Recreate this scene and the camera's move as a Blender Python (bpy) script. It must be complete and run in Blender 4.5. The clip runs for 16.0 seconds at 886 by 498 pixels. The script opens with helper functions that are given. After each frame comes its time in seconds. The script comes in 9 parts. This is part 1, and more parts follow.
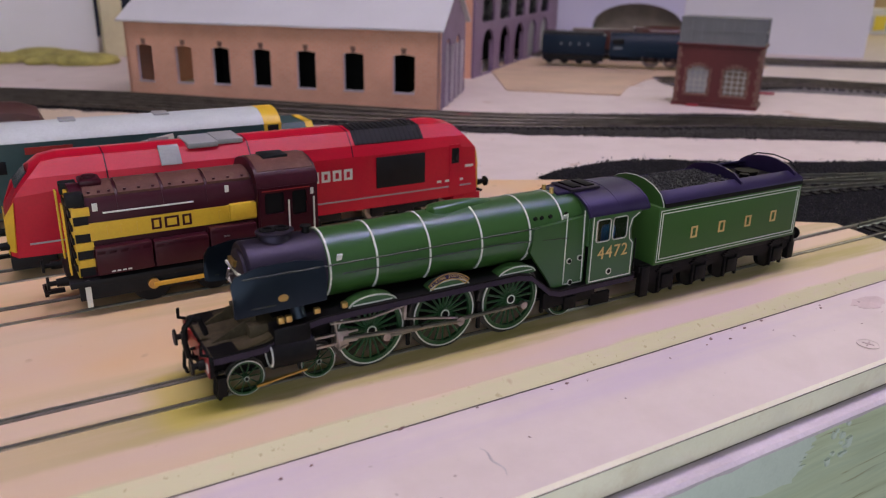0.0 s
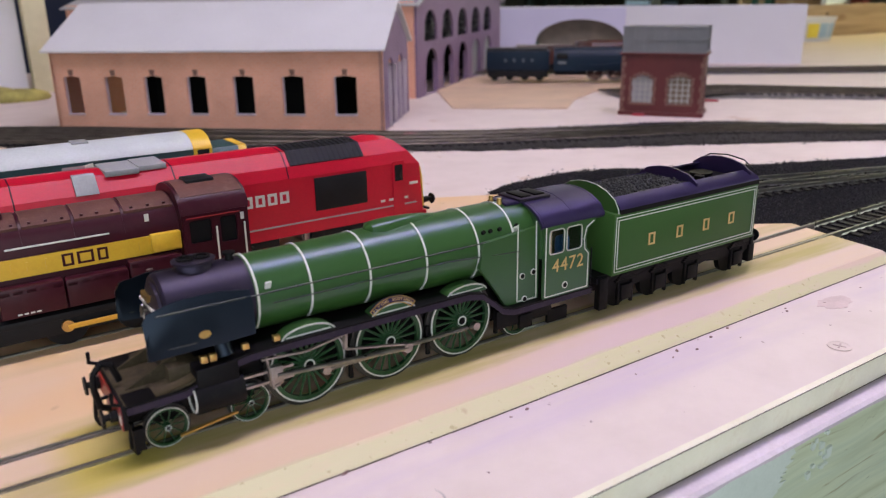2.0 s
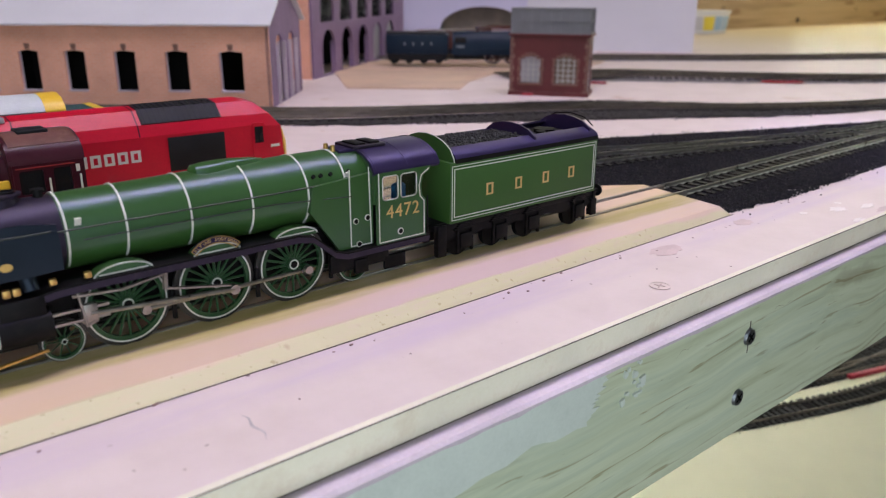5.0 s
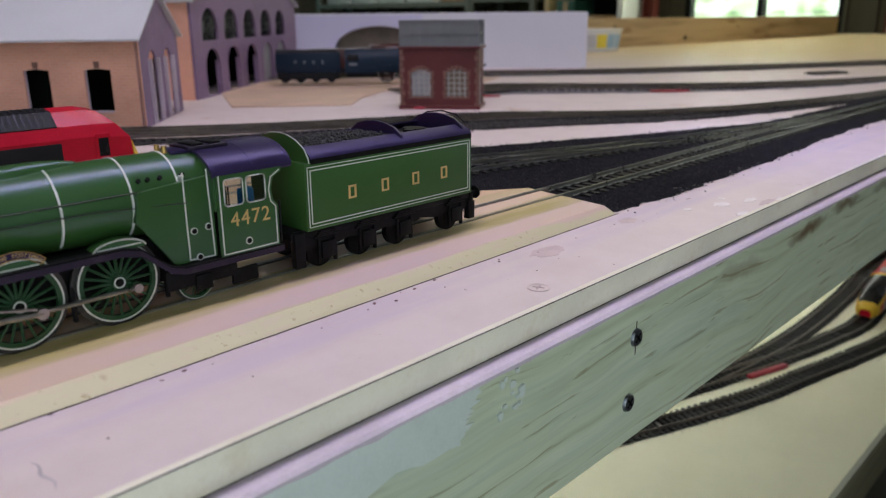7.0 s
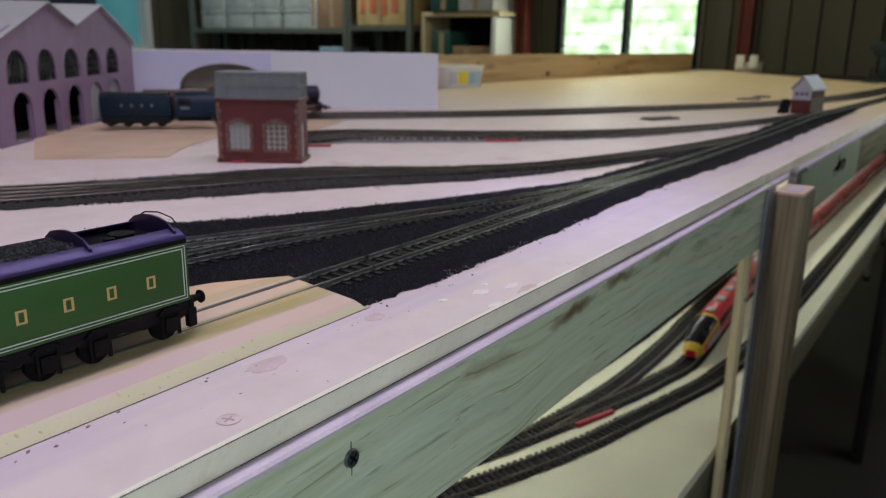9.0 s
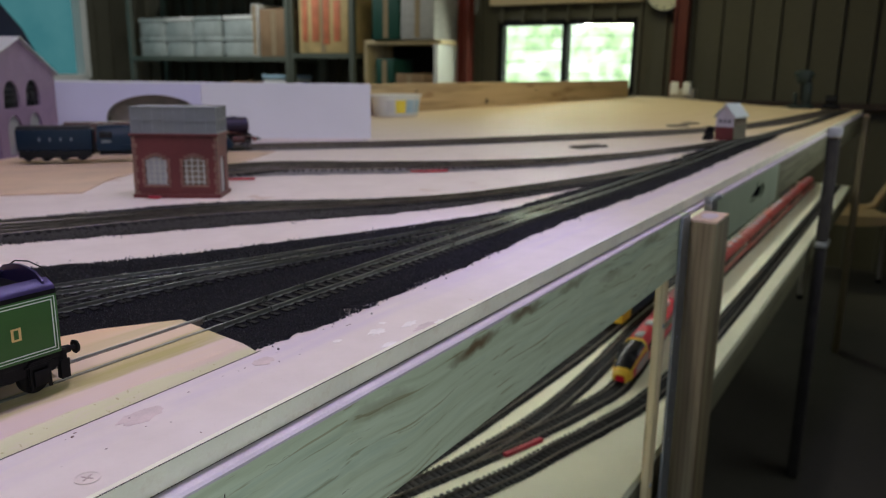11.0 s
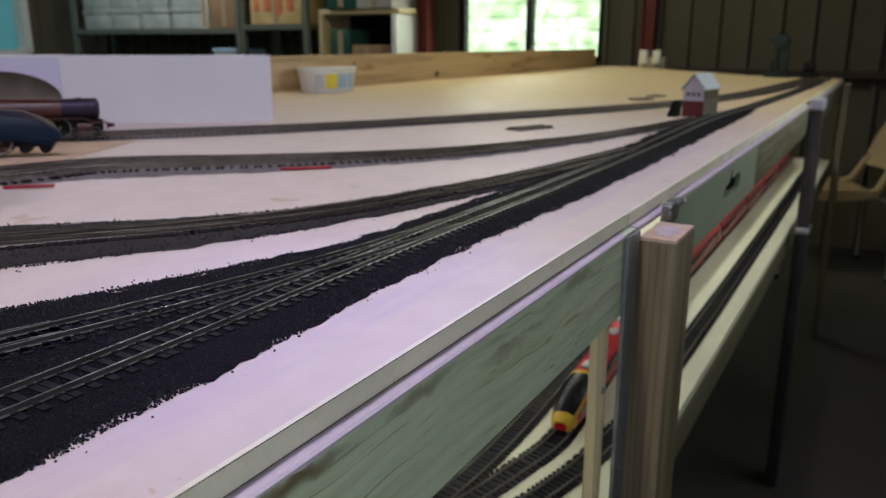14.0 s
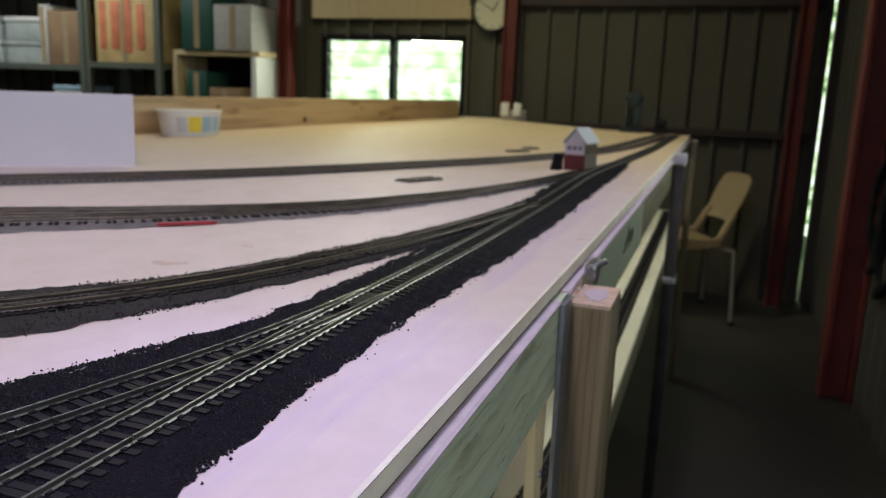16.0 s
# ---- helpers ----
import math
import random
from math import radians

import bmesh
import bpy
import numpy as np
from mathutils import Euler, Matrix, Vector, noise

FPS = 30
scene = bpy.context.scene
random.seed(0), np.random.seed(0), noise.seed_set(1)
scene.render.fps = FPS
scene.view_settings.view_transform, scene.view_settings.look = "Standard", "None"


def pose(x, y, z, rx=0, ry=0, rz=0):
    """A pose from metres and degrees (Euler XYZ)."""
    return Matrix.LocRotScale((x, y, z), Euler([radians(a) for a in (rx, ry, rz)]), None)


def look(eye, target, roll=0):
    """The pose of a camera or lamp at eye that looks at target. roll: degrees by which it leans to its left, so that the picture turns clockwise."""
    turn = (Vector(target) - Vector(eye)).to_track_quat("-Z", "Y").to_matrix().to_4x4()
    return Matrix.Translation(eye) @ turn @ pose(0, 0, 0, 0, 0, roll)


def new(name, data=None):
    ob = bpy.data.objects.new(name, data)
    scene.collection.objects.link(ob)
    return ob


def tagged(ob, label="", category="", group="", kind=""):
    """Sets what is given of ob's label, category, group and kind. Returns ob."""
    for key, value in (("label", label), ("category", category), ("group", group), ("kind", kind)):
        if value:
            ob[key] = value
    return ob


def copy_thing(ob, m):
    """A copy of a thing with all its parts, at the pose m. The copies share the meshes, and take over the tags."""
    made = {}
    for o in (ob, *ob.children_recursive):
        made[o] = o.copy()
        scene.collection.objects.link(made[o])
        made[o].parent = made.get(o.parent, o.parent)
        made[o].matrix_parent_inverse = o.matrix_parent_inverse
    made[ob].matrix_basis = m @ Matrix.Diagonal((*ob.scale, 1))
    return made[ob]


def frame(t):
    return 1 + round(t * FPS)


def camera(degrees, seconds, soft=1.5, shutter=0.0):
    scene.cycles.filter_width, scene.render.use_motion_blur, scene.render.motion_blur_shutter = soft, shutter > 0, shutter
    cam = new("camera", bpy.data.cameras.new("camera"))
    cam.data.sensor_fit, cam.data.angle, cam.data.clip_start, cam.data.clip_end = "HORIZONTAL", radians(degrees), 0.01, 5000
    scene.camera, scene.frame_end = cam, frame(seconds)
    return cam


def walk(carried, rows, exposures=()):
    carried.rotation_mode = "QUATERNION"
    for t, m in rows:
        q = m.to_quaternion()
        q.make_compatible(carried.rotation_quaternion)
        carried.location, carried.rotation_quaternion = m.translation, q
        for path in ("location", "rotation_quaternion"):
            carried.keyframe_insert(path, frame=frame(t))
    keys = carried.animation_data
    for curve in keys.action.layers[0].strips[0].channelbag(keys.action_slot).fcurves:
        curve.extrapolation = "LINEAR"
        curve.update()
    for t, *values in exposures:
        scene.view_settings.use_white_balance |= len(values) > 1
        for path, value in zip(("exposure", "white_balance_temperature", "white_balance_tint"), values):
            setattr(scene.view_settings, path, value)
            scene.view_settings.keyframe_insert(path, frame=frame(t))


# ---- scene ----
cam = camera(59.6, 16.0, soft=1.2)
PATH = [
    (0, (-0.034, -0.131, 0.134), (0.924, 1.488, -0.546), 1.2),
    (0.5, (-0.021, -0.113, 0.126), (0.979, 1.49, -0.531), 0.7),
    (1, (-0.019, -0.113, 0.125), (1.003, 1.481, -0.52), -0.1),
    (1.5, (-0.018, -0.116, 0.126), (1.027, 1.467, -0.509), -0.5),
    (2, (-0.019, -0.116, 0.125), (1.043, 1.462, -0.496), -0.8),
    (2.5, (-0.021, -0.116, 0.122), (1.038, 1.461, -0.505), -0.5),
    (3, (-0.02, -0.116, 0.121), (1.036, 1.455, -0.524), -0.4),
    (3.5, (-0.018, -0.118, 0.119), (1.044, 1.444, -0.539), -0.5),
    (4, (-0.015, -0.122, 0.119), (1.06, 1.425, -0.554), -0.5),
    (4.5, (-0.008, -0.131, 0.119), (1.129, 1.368, -0.56), -0.1),
    (5, (0.0, -0.145, 0.11), (1.215, 1.311, -0.525), 0.3),
    (7.5, (0.051, -0.14, 0.095), (1.489, 1.133, -0.463), -1.0),
    (8, (0.079, -0.165, 0.117), (1.576, 1.048, -0.418), -1.0),
    (8.5, (0.095, -0.172, 0.124), (1.633, 0.992, -0.404), 0.6),
    (9, (0.094, -0.178, 0.125), (1.672, 0.937, -0.392), 0.9),
    (11.5, (0.128, -0.202, 0.133), (1.794, 0.807, -0.318), 0.6),
    (12, (0.203, -0.198, 0.131), (1.862, 0.812, -0.349), 0.4),
    (12.5, (0.287, -0.177, 0.127), (1.923, 0.855, -0.385), 0.1),
    (13, (0.344, -0.174, 0.124), (1.986, 0.85, -0.385), -0.1),
    (13.5, (0.356, -0.167, 0.124), (2.015, 0.823, -0.393), -0.0),
    (14, (0.365, -0.156, 0.125), (2.042, 0.803, -0.394), 0.1),
    (14.5, (0.384, -0.147, 0.127), (2.103, 0.732, -0.394), 0.5),
    (15, (0.398, -0.139, 0.124), (2.162, 0.655, -0.383), 0.4),
    (15.5, (0.393, -0.116, 0.135), (2.209, 0.574, -0.339), 0.7),
    (16, (0.403, -0.088, 0.124), (2.257, 0.55, -0.273), 2.2),
]
cam.data.dof.use_dof, cam.data.dof.focus_distance, cam.data.dof.aperture_fstop = True, 0.31, 17.0
walk(cam, [(t, look(e, g, r)) for t, e, g, r in PATH],
     exposures=((0.0, -0.28, 6260, 14), (0.6, -0.24, 6260, 14), (1.5, 0.12, 6220, 11), (5.0, 0.04, 6140, 11), (7.5, -0.37, 5980, 7), (12.5, -0.37, 5920, 7), (16.0, -0.20, 6020, 8)))
world = bpy.data.worlds.new("world")
scene.world = world
world.use_nodes = True
_wn = world.node_tree
_sky = _wn.nodes.new("ShaderNodeTexSky")
_sky.sky_type, _sky.sun_disc = "NISHITA", False
_sky.sun_elevation, _sky.sun_rotation = radians(50), radians(20)
_bg = _wn.nodes["Background"]
_bg.inputs[1].default_value = 0.06
_wn.links.new(_sky.outputs[0], _bg.inputs[0])


def area_lamp(name, place, target, sx, sy, watts, colour):
    data = bpy.data.lights.new(name, "AREA")
    data.shape, data.size, data.size_y, data.energy, data.color = "RECTANGLE", sx, sy, watts, colour
    lamp = new(name, data)
    lamp.matrix_world = look(place, target)
    return lamp


# unseen ceiling tubes above the layout, a violet spot, daylight in the window's opening
area_lamp("unseen_tube_light", (0.15, 0.14, 1.30), (0.15, 0.16, 0), 1.7, 0.06, 15.8, (1.0, 0.88, 0.83))
area_lamp("violet_tube_light", (0.50, 0.04, 1.25), (0.50, 0.05, 0), 1.6, 0.035, 6.0, (0.50, 0.42, 1.0))
_spot = bpy.data.lights.new("violet_spot", "SPOT")
_spot.energy, _spot.color, _spot.spot_size, _spot.spot_blend, _spot.shadow_soft_size = 28.0, (0.38, 0.28, 1.0), radians(17), 1.0, 0.012
new("violet_spot", _spot).matrix_world = look((0.85, 0.55, 1.2), (0.66, 0.05, 0))
# Two more unseen tubes, added to brighten the far end and the shelves.
area_lamp("unseen_tube_light", (2.9, 1.3, 1.6), (3.0, 1.4, 0), 1.2, 0.1, 23.0, (1.0, 0.91, 0.54))
area_lamp("unseen_tube_light", (3.6, 4.3, 1.62), (3.8, 4.4, 0), 1.2, 0.1, 31.0, (1.0, 0.97, 0.88))
area_lamp("window_daylight", (4.965, 1.87, 0.432), (3.4, 1.55, -0.15), 0.88, 0.022, 16.0, (0.97, 1.0, 0.72))
# daylight from an unseen, added doorway and hatch of the aisle wall; assumed light strip under the upper deck
area_lamp("unseen_doorway_fill", (-0.60, -0.70, 0.0), (-0.60, 1.0, 0.0), 1.5, 1.8, 12.5, (0.95, 1.0, 0.99))
area_lamp("unseen_hatch_fill", (2.10, -0.70, 0.50), (1.6, 1.0, 0.0), 1.1, 0.5, 7.5, (1.0, 1.0, 0.90))
area_lamp("assumed_deck_light", (1.85, 0.30, -0.027), (1.85, 0.30, -1), 3.1, 0.012, 3.4, (1.0, 0.98, 0.84))
_sun = bpy.data.lights.new("sun", "SUN")
_sun.energy, _sun.angle, _sun.color = 2.0, radians(0.5), (1.0, 0.95, 0.85)
new("sun", _sun).matrix_world = look((3, 1, 5), (3.9, 1.3, 0))


# ---- materials ----
def shader(name):
    m = bpy.data.materials.new(name)
    m.use_nodes = True
    nt = m.node_tree
    return m, nt, nt.nodes["Principled BSDF"]


def node(nt, kind, **values):
    n = nt.nodes.new(kind)
    for k, v in values.items():
        n.inputs[k].default_value = v
    return n


def ramp(nt, fac, stops):
    r = nt.nodes.new("ShaderNodeValToRGB")
    r.color_ramp.elements[0].position, r.color_ramp.elements[0].color = stops[0][0], (*stops[0][1], 1)
    r.color_ramp.elements[1].position, r.color_ramp.elements[1].color = stops[-1][0], (*stops[-1][1], 1)
    for p, c in stops[1:-1]:
        e = r.color_ramp.elements.new(p)
        e.color = (*c, 1)
    nt.links.new(fac, r.inputs[0])
    return r.outputs[0]


def mix(nt, fac, a, b, how="MIX"):
    n = nt.nodes.new("ShaderNodeMix")
    n.data_type, n.blend_type = "RGBA", how
    for sock, v in ((n.inputs[0], fac), (n.inputs[6], a), (n.inputs[7], b)):
        if isinstance(v, (int, float)):
            sock.default_value = v
        elif isinstance(v, tuple):
            sock.default_value = (*v, 1) if len(v) == 3 else v
        else:
            nt.links.new(v, sock)
    return n.outputs[2]


def coords(nt, scale=(1, 1, 1)):
    t = nt.nodes.new("ShaderNodeTexCoord")
    mp = nt.nodes.new("ShaderNodeMapping")
    mp.inputs["Scale"].default_value = scale
    nt.links.new(t.outputs["Object"], mp.inputs[0])
    return mp.outputs[0]


def noise_fac(nt, vec, scale, detail=4.0, rough=0.6):
    n = node(nt, "ShaderNodeTexNoise", Scale=scale, Detail=detail, Roughness=rough)
    nt.links.new(vec, n.inputs["Vector"])
    return n.outputs[0]


def bump(nt, bsdf, fac, strength, dist):
    b = node(nt, "ShaderNodeBump", Strength=strength, Distance=dist)
    nt.links.new(fac, b.inputs["Height"])
    nt.links.new(b.outputs[0], bsdf.inputs["Normal"])


def paint(name, col, rough=0.5, metal=0.0, var=0.12, big=30.0, fine=900.0, relief=0.15, depth=0.0004, dust=None, coat=0.0, spec=None):
    """A painted or moulded surface: colour that varies at two scales, light relief, and dust where given."""
    m, nt, b = shader(name)
    v = coords(nt)
    f1, f2 = noise_fac(nt, v, big), noise_fac(nt, v, fine, 2.0)
    dark = tuple(c * (1 - var) for c in col)
    light = tuple(min(1, c * (1 + var)) for c in col)
    c1 = ramp(nt, f1, [(0.3, dark), (0.7, light)])
    out = mix(nt, 0.12, c1, f2, "OVERLAY")
    if dust:
        d = ramp(nt, noise_fac(nt, v, big * 4, 6.0, 0.7), [(0.52, (0, 0, 0)), (0.75, (0.55, 0.55, 0.55))])
        out = mix(nt, d, out, dust)
    nt.links.new(out, b.inputs["Base Color"])
    b.inputs["Metallic"].default_value = metal
    b.inputs["Coat Weight"].default_value = coat
    if spec is not None:
        b.inputs["Specular IOR Level"].default_value = spec
    r = nt.nodes.new("ShaderNodeMapRange")
    r.inputs["To Min"].default_value, r.inputs["To Max"].default_value = max(0.03, rough - 0.1), min(1, rough + 0.12)
    nt.links.new(f1, r.inputs[0])
    nt.links.new(r.outputs[0], b.inputs["Roughness"])
    bump(nt, b, f2, relief, depth)
    return m


def timber(name, cols, along="x", scale=1.0, rough=0.65, stain=None, ring=22.0):
    """Sawn timber: long grain from a stretched noise, growth lines and knots."""
    m, nt, b = shader(name)
    s = {"x": (0.9, 16, 16), "y": (16, 0.9, 16), "z": (16, 16, 0.9)}[along]
    v = coords(nt, tuple(k * scale for k in s))
    g = noise_fac(nt, v, 3.0, 5.0, 0.55)
    w = node(nt, "ShaderNodeTexWave", Scale=ring * 0.1, Distortion=7.0, Detail=3.0)
    w.bands_direction = "Y" if along != "y" else "X"
    nt.links.new(v, w.inputs["Vector"])
    c = ramp(nt, g, [(0.25, cols[0]), (0.55, cols[1]), (0.8, cols[2])])
    line = ramp(nt, w.outputs[1], [(0.0, (0.55, 0.5, 0.45)), (0.28, (1, 1, 1))])
    c = mix(nt, 0.55, c, line, "MULTIPLY")
    if stain:
        k = ramp(nt, noise_fac(nt, coords(nt, tuple(q * 0.9 for q in (4, 18, 18))), 1.6, 2.0), [(0.62, (0, 0, 0)), (0.72, (0.8, 0.8, 0.8))])
        c = mix(nt, k, c, stain)
    nt.links.new(c, b.inputs["Base Color"])
    b.inputs["Roughness"].default_value = rough
    bump(nt, b, g, 0.25, 0.0006)
    return m


def band_mask(nt, pos, lo, hi, soft):
    """1 between lo and hi of a coordinate, with soft ends."""
    a = nt.nodes.new("ShaderNodeMapRange")
    a.interpolation_type = "SMOOTHSTEP"
    a.inputs[1].default_value, a.inputs[2].default_value = lo - soft, lo + soft
    nt.links.new(pos, a.inputs[0])
    c = nt.nodes.new("ShaderNodeMapRange")
    c.interpolation_type = "SMOOTHSTEP"
    c.inputs[1].default_value, c.inputs[2].default_value = hi - soft, hi + soft
    c.inputs[3].default_value, c.inputs[4].default_value = 1.0, 0.0
    nt.links.new(pos, c.inputs[0])
    k = nt.nodes.new("ShaderNodeMath")
    k.operation = "MULTIPLY"
    nt.links.new(a.outputs[0], k.inputs[0])
    nt.links.new(c.outputs[0], k.inputs[1])
    return k.outputs[0]


def times(nt, a, b):
    k = nt.nodes.new("ShaderNodeMath")
    k.operation = "MULTIPLY"
    for i, v in enumerate((a, b)):
        if isinstance(v, (int, float)):
            k.inputs[i].default_value = v
        else:
            nt.links.new(v, k.inputs[i])
    return k.outputs[0]


def deck_material():
    m, nt, b = shader("deck_paint")
    v = coords(nt)
    sep = nt.nodes.new("ShaderNodeSeparateXYZ")
    nt.links.new(v, sep.inputs[0])
    big, mid, fine = noise_fac(nt, v, 4.0, 4.0), noise_fac(nt, v, 28.0, 5.0, 0.65), noise_fac(nt, v, 600.0, 2.0)
    c = ramp(nt, big, [(0.3, (0.655, 0.555, 0.505)), (0.7, (0.72, 0.615, 0.575))])
    c = mix(nt, 0.5, c, ramp(nt, mid, [(0.3, (0.60, 0.50, 0.455)), (0.6, (0.73, 0.625, 0.585))]))
    # thin mauve wash along the inlaid board
    wash = ramp(nt, noise_fac(nt, coords(nt, (5, 45, 1)), 1.8, 4.0), [(0.35, (0.1, 0.1, 0.1)), (0.6, (0.8, 0.8, 0.8))])
    c = mix(nt, times(nt, band_mask(nt, sep.outputs[1], 0.036, 0.056, 0.006), wash), c, (0.60, 0.49, 0.56))
    # peeled patches showing bare ply
    peel = ramp(nt, noise_fac(nt, v, 17.0, 5.0, 0.6), [(0.665, (0, 0, 0)), (0.675, (0.8, 0.8, 0.8))])
    c = mix(nt, peel, c, (0.56, 0.41, 0.33))
    # bare plywood towards the far end, with yellow light put into its colour
    raw = band_mask(nt, sep.outputs[0], 1.75, 99, 0.5)
    ply = ramp(nt, noise_fac(nt, coords(nt, (0.6, 14, 1)), 4.0, 4.0), [(0.3, (0.62, 0.46, 0.25)), (0.7, (0.72, 0.56, 0.33))])
    c = mix(nt, times(nt, raw, 0.85), c, ply)
    speck = ramp(nt, noise_fac(nt, v, 260.0, 1.0), [(0.76, (0, 0, 0)), (0.80, (0.6, 0.6, 0.6))])
    c = mix(nt, speck, c, (0.30, 0.21, 0.17))
    nt.links.new(c, b.inputs["Base Color"])
    b.inputs["Roughness"].default_value = 0.55
    bump(nt, b, mid, 0.2, 0.0012)
    return m


def board_material():
    """Peach paint, mauve towards the open end and orange at the back, with brushed yellow beside the rails and on the bevelled edge."""
    m, nt, b = shader("board_paint")
    v = coords(nt)
    sep = nt.nodes.new("ShaderNodeSeparateXYZ")
    nt.links.new(v, sep.inputs[0])
    wob = noise_fac(nt, coords(nt, (9, 26, 26)), 1.6, 4.0)
    off = nt.nodes.new("ShaderNodeMath")
    off.operation = "MULTIPLY_ADD"
    nt.links.new(wob, off.inputs[0])
    off.inputs[1].default_value = 0.010
    nt.links.new(sep.outputs[1], off.inputs[2])
    y = off.outputs[0]
    c = ramp(nt, noise_fac(nt, coords(nt, (3, 18, 18)), 2.0, 4.0), [(0.3, (0.68, 0.50, 0.32)), (0.5, (0.675, 0.505, 0.36)), (0.7, (0.66, 0.49, 0.39))])
    wash = ramp(nt, noise_fac(nt, coords(nt, (3, 22, 22)), 2.4, 4.0), [(0.32, (0.25, 0.25, 0.25)), (0.6, (0.85, 0.85, 0.85))])
    mauve = times(nt, times(nt, band_mask(nt, sep.outputs[0], 0.10, 9, 0.07), band_mask(nt, y, 0.0, 0.084, 0.004)), wash)
    c = mix(nt, mauve, c, (0.64, 0.485, 0.475))
    sand = ramp(nt, noise_fac(nt, v, 7.0, 3.0), [(0.40, (0, 0, 0)), (0.58, (0.95, 0.95, 0.95))])
    c = mix(nt, times(nt, band_mask(nt, sep.outputs[1], 0.118, 9, 0.012), sand), c, (0.70, 0.45, 0.22))
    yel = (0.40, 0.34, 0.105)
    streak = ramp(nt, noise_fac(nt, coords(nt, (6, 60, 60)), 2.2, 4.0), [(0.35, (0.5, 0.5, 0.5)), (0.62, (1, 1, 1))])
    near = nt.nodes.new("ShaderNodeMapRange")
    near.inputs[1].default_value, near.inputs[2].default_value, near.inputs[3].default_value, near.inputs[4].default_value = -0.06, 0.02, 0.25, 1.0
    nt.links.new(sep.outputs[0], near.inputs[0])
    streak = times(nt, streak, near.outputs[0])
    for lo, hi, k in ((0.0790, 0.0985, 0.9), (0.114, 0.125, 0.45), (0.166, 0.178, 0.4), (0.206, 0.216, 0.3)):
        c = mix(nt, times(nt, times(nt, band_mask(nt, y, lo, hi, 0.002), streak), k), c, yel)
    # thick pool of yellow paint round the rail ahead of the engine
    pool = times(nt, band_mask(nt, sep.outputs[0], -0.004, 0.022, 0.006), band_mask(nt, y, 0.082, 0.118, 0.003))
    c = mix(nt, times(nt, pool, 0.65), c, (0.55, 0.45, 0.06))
    edge = ramp(nt, noise_fac(nt, coords(nt, (40, 160, 160)), 2.0, 6.0, 0.75), [(0.30, (0.55, 0.55, 0.55)), (0.50, (1.0, 1.0, 1.0))])
    c = mix(nt, times(nt, band_mask(nt, y, 0.0, 0.0637, 0.0012), edge), c, (0.61, 0.555, 0.34))
    fleck = ramp(nt, noise_fac(nt, v, 420.0, 2.0), [(0.66, (0, 0, 0)), (0.71, (0.55, 0.55, 0.55))])
    c = mix(nt, times(nt, band_mask(nt, y, 0.0, 0.0637, 0.0012), fleck), c, (0.36, 0.27, 0.12))
    spot = ramp(nt, noise_fac(nt, v, 90.0, 2.0), [(0.70, (0, 0, 0)), (0.76, (0.5, 0.5, 0.5))])
    c = mix(nt, spot, c, (0.42, 0.27, 0.16))
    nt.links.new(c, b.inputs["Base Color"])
    b.inputs["Roughness"].default_value = 0.5
    bump(nt, b, streak, 0.12, 0.0005)
    return m


KNOTS = ((0.474, -0.019, 1.0), (0.540, -0.0165, 0.9), (0.622, -0.018, 0.6), (0.70, -0.030, 0.4), (0.385, -0.022, 0.4), (0.08, -0.052, 0.6), (0.81, -0.02, 0.5), (1.22, -0.04, 0.6), (1.9, -0.05, 0.8), (2.7, -0.03, 0.8))


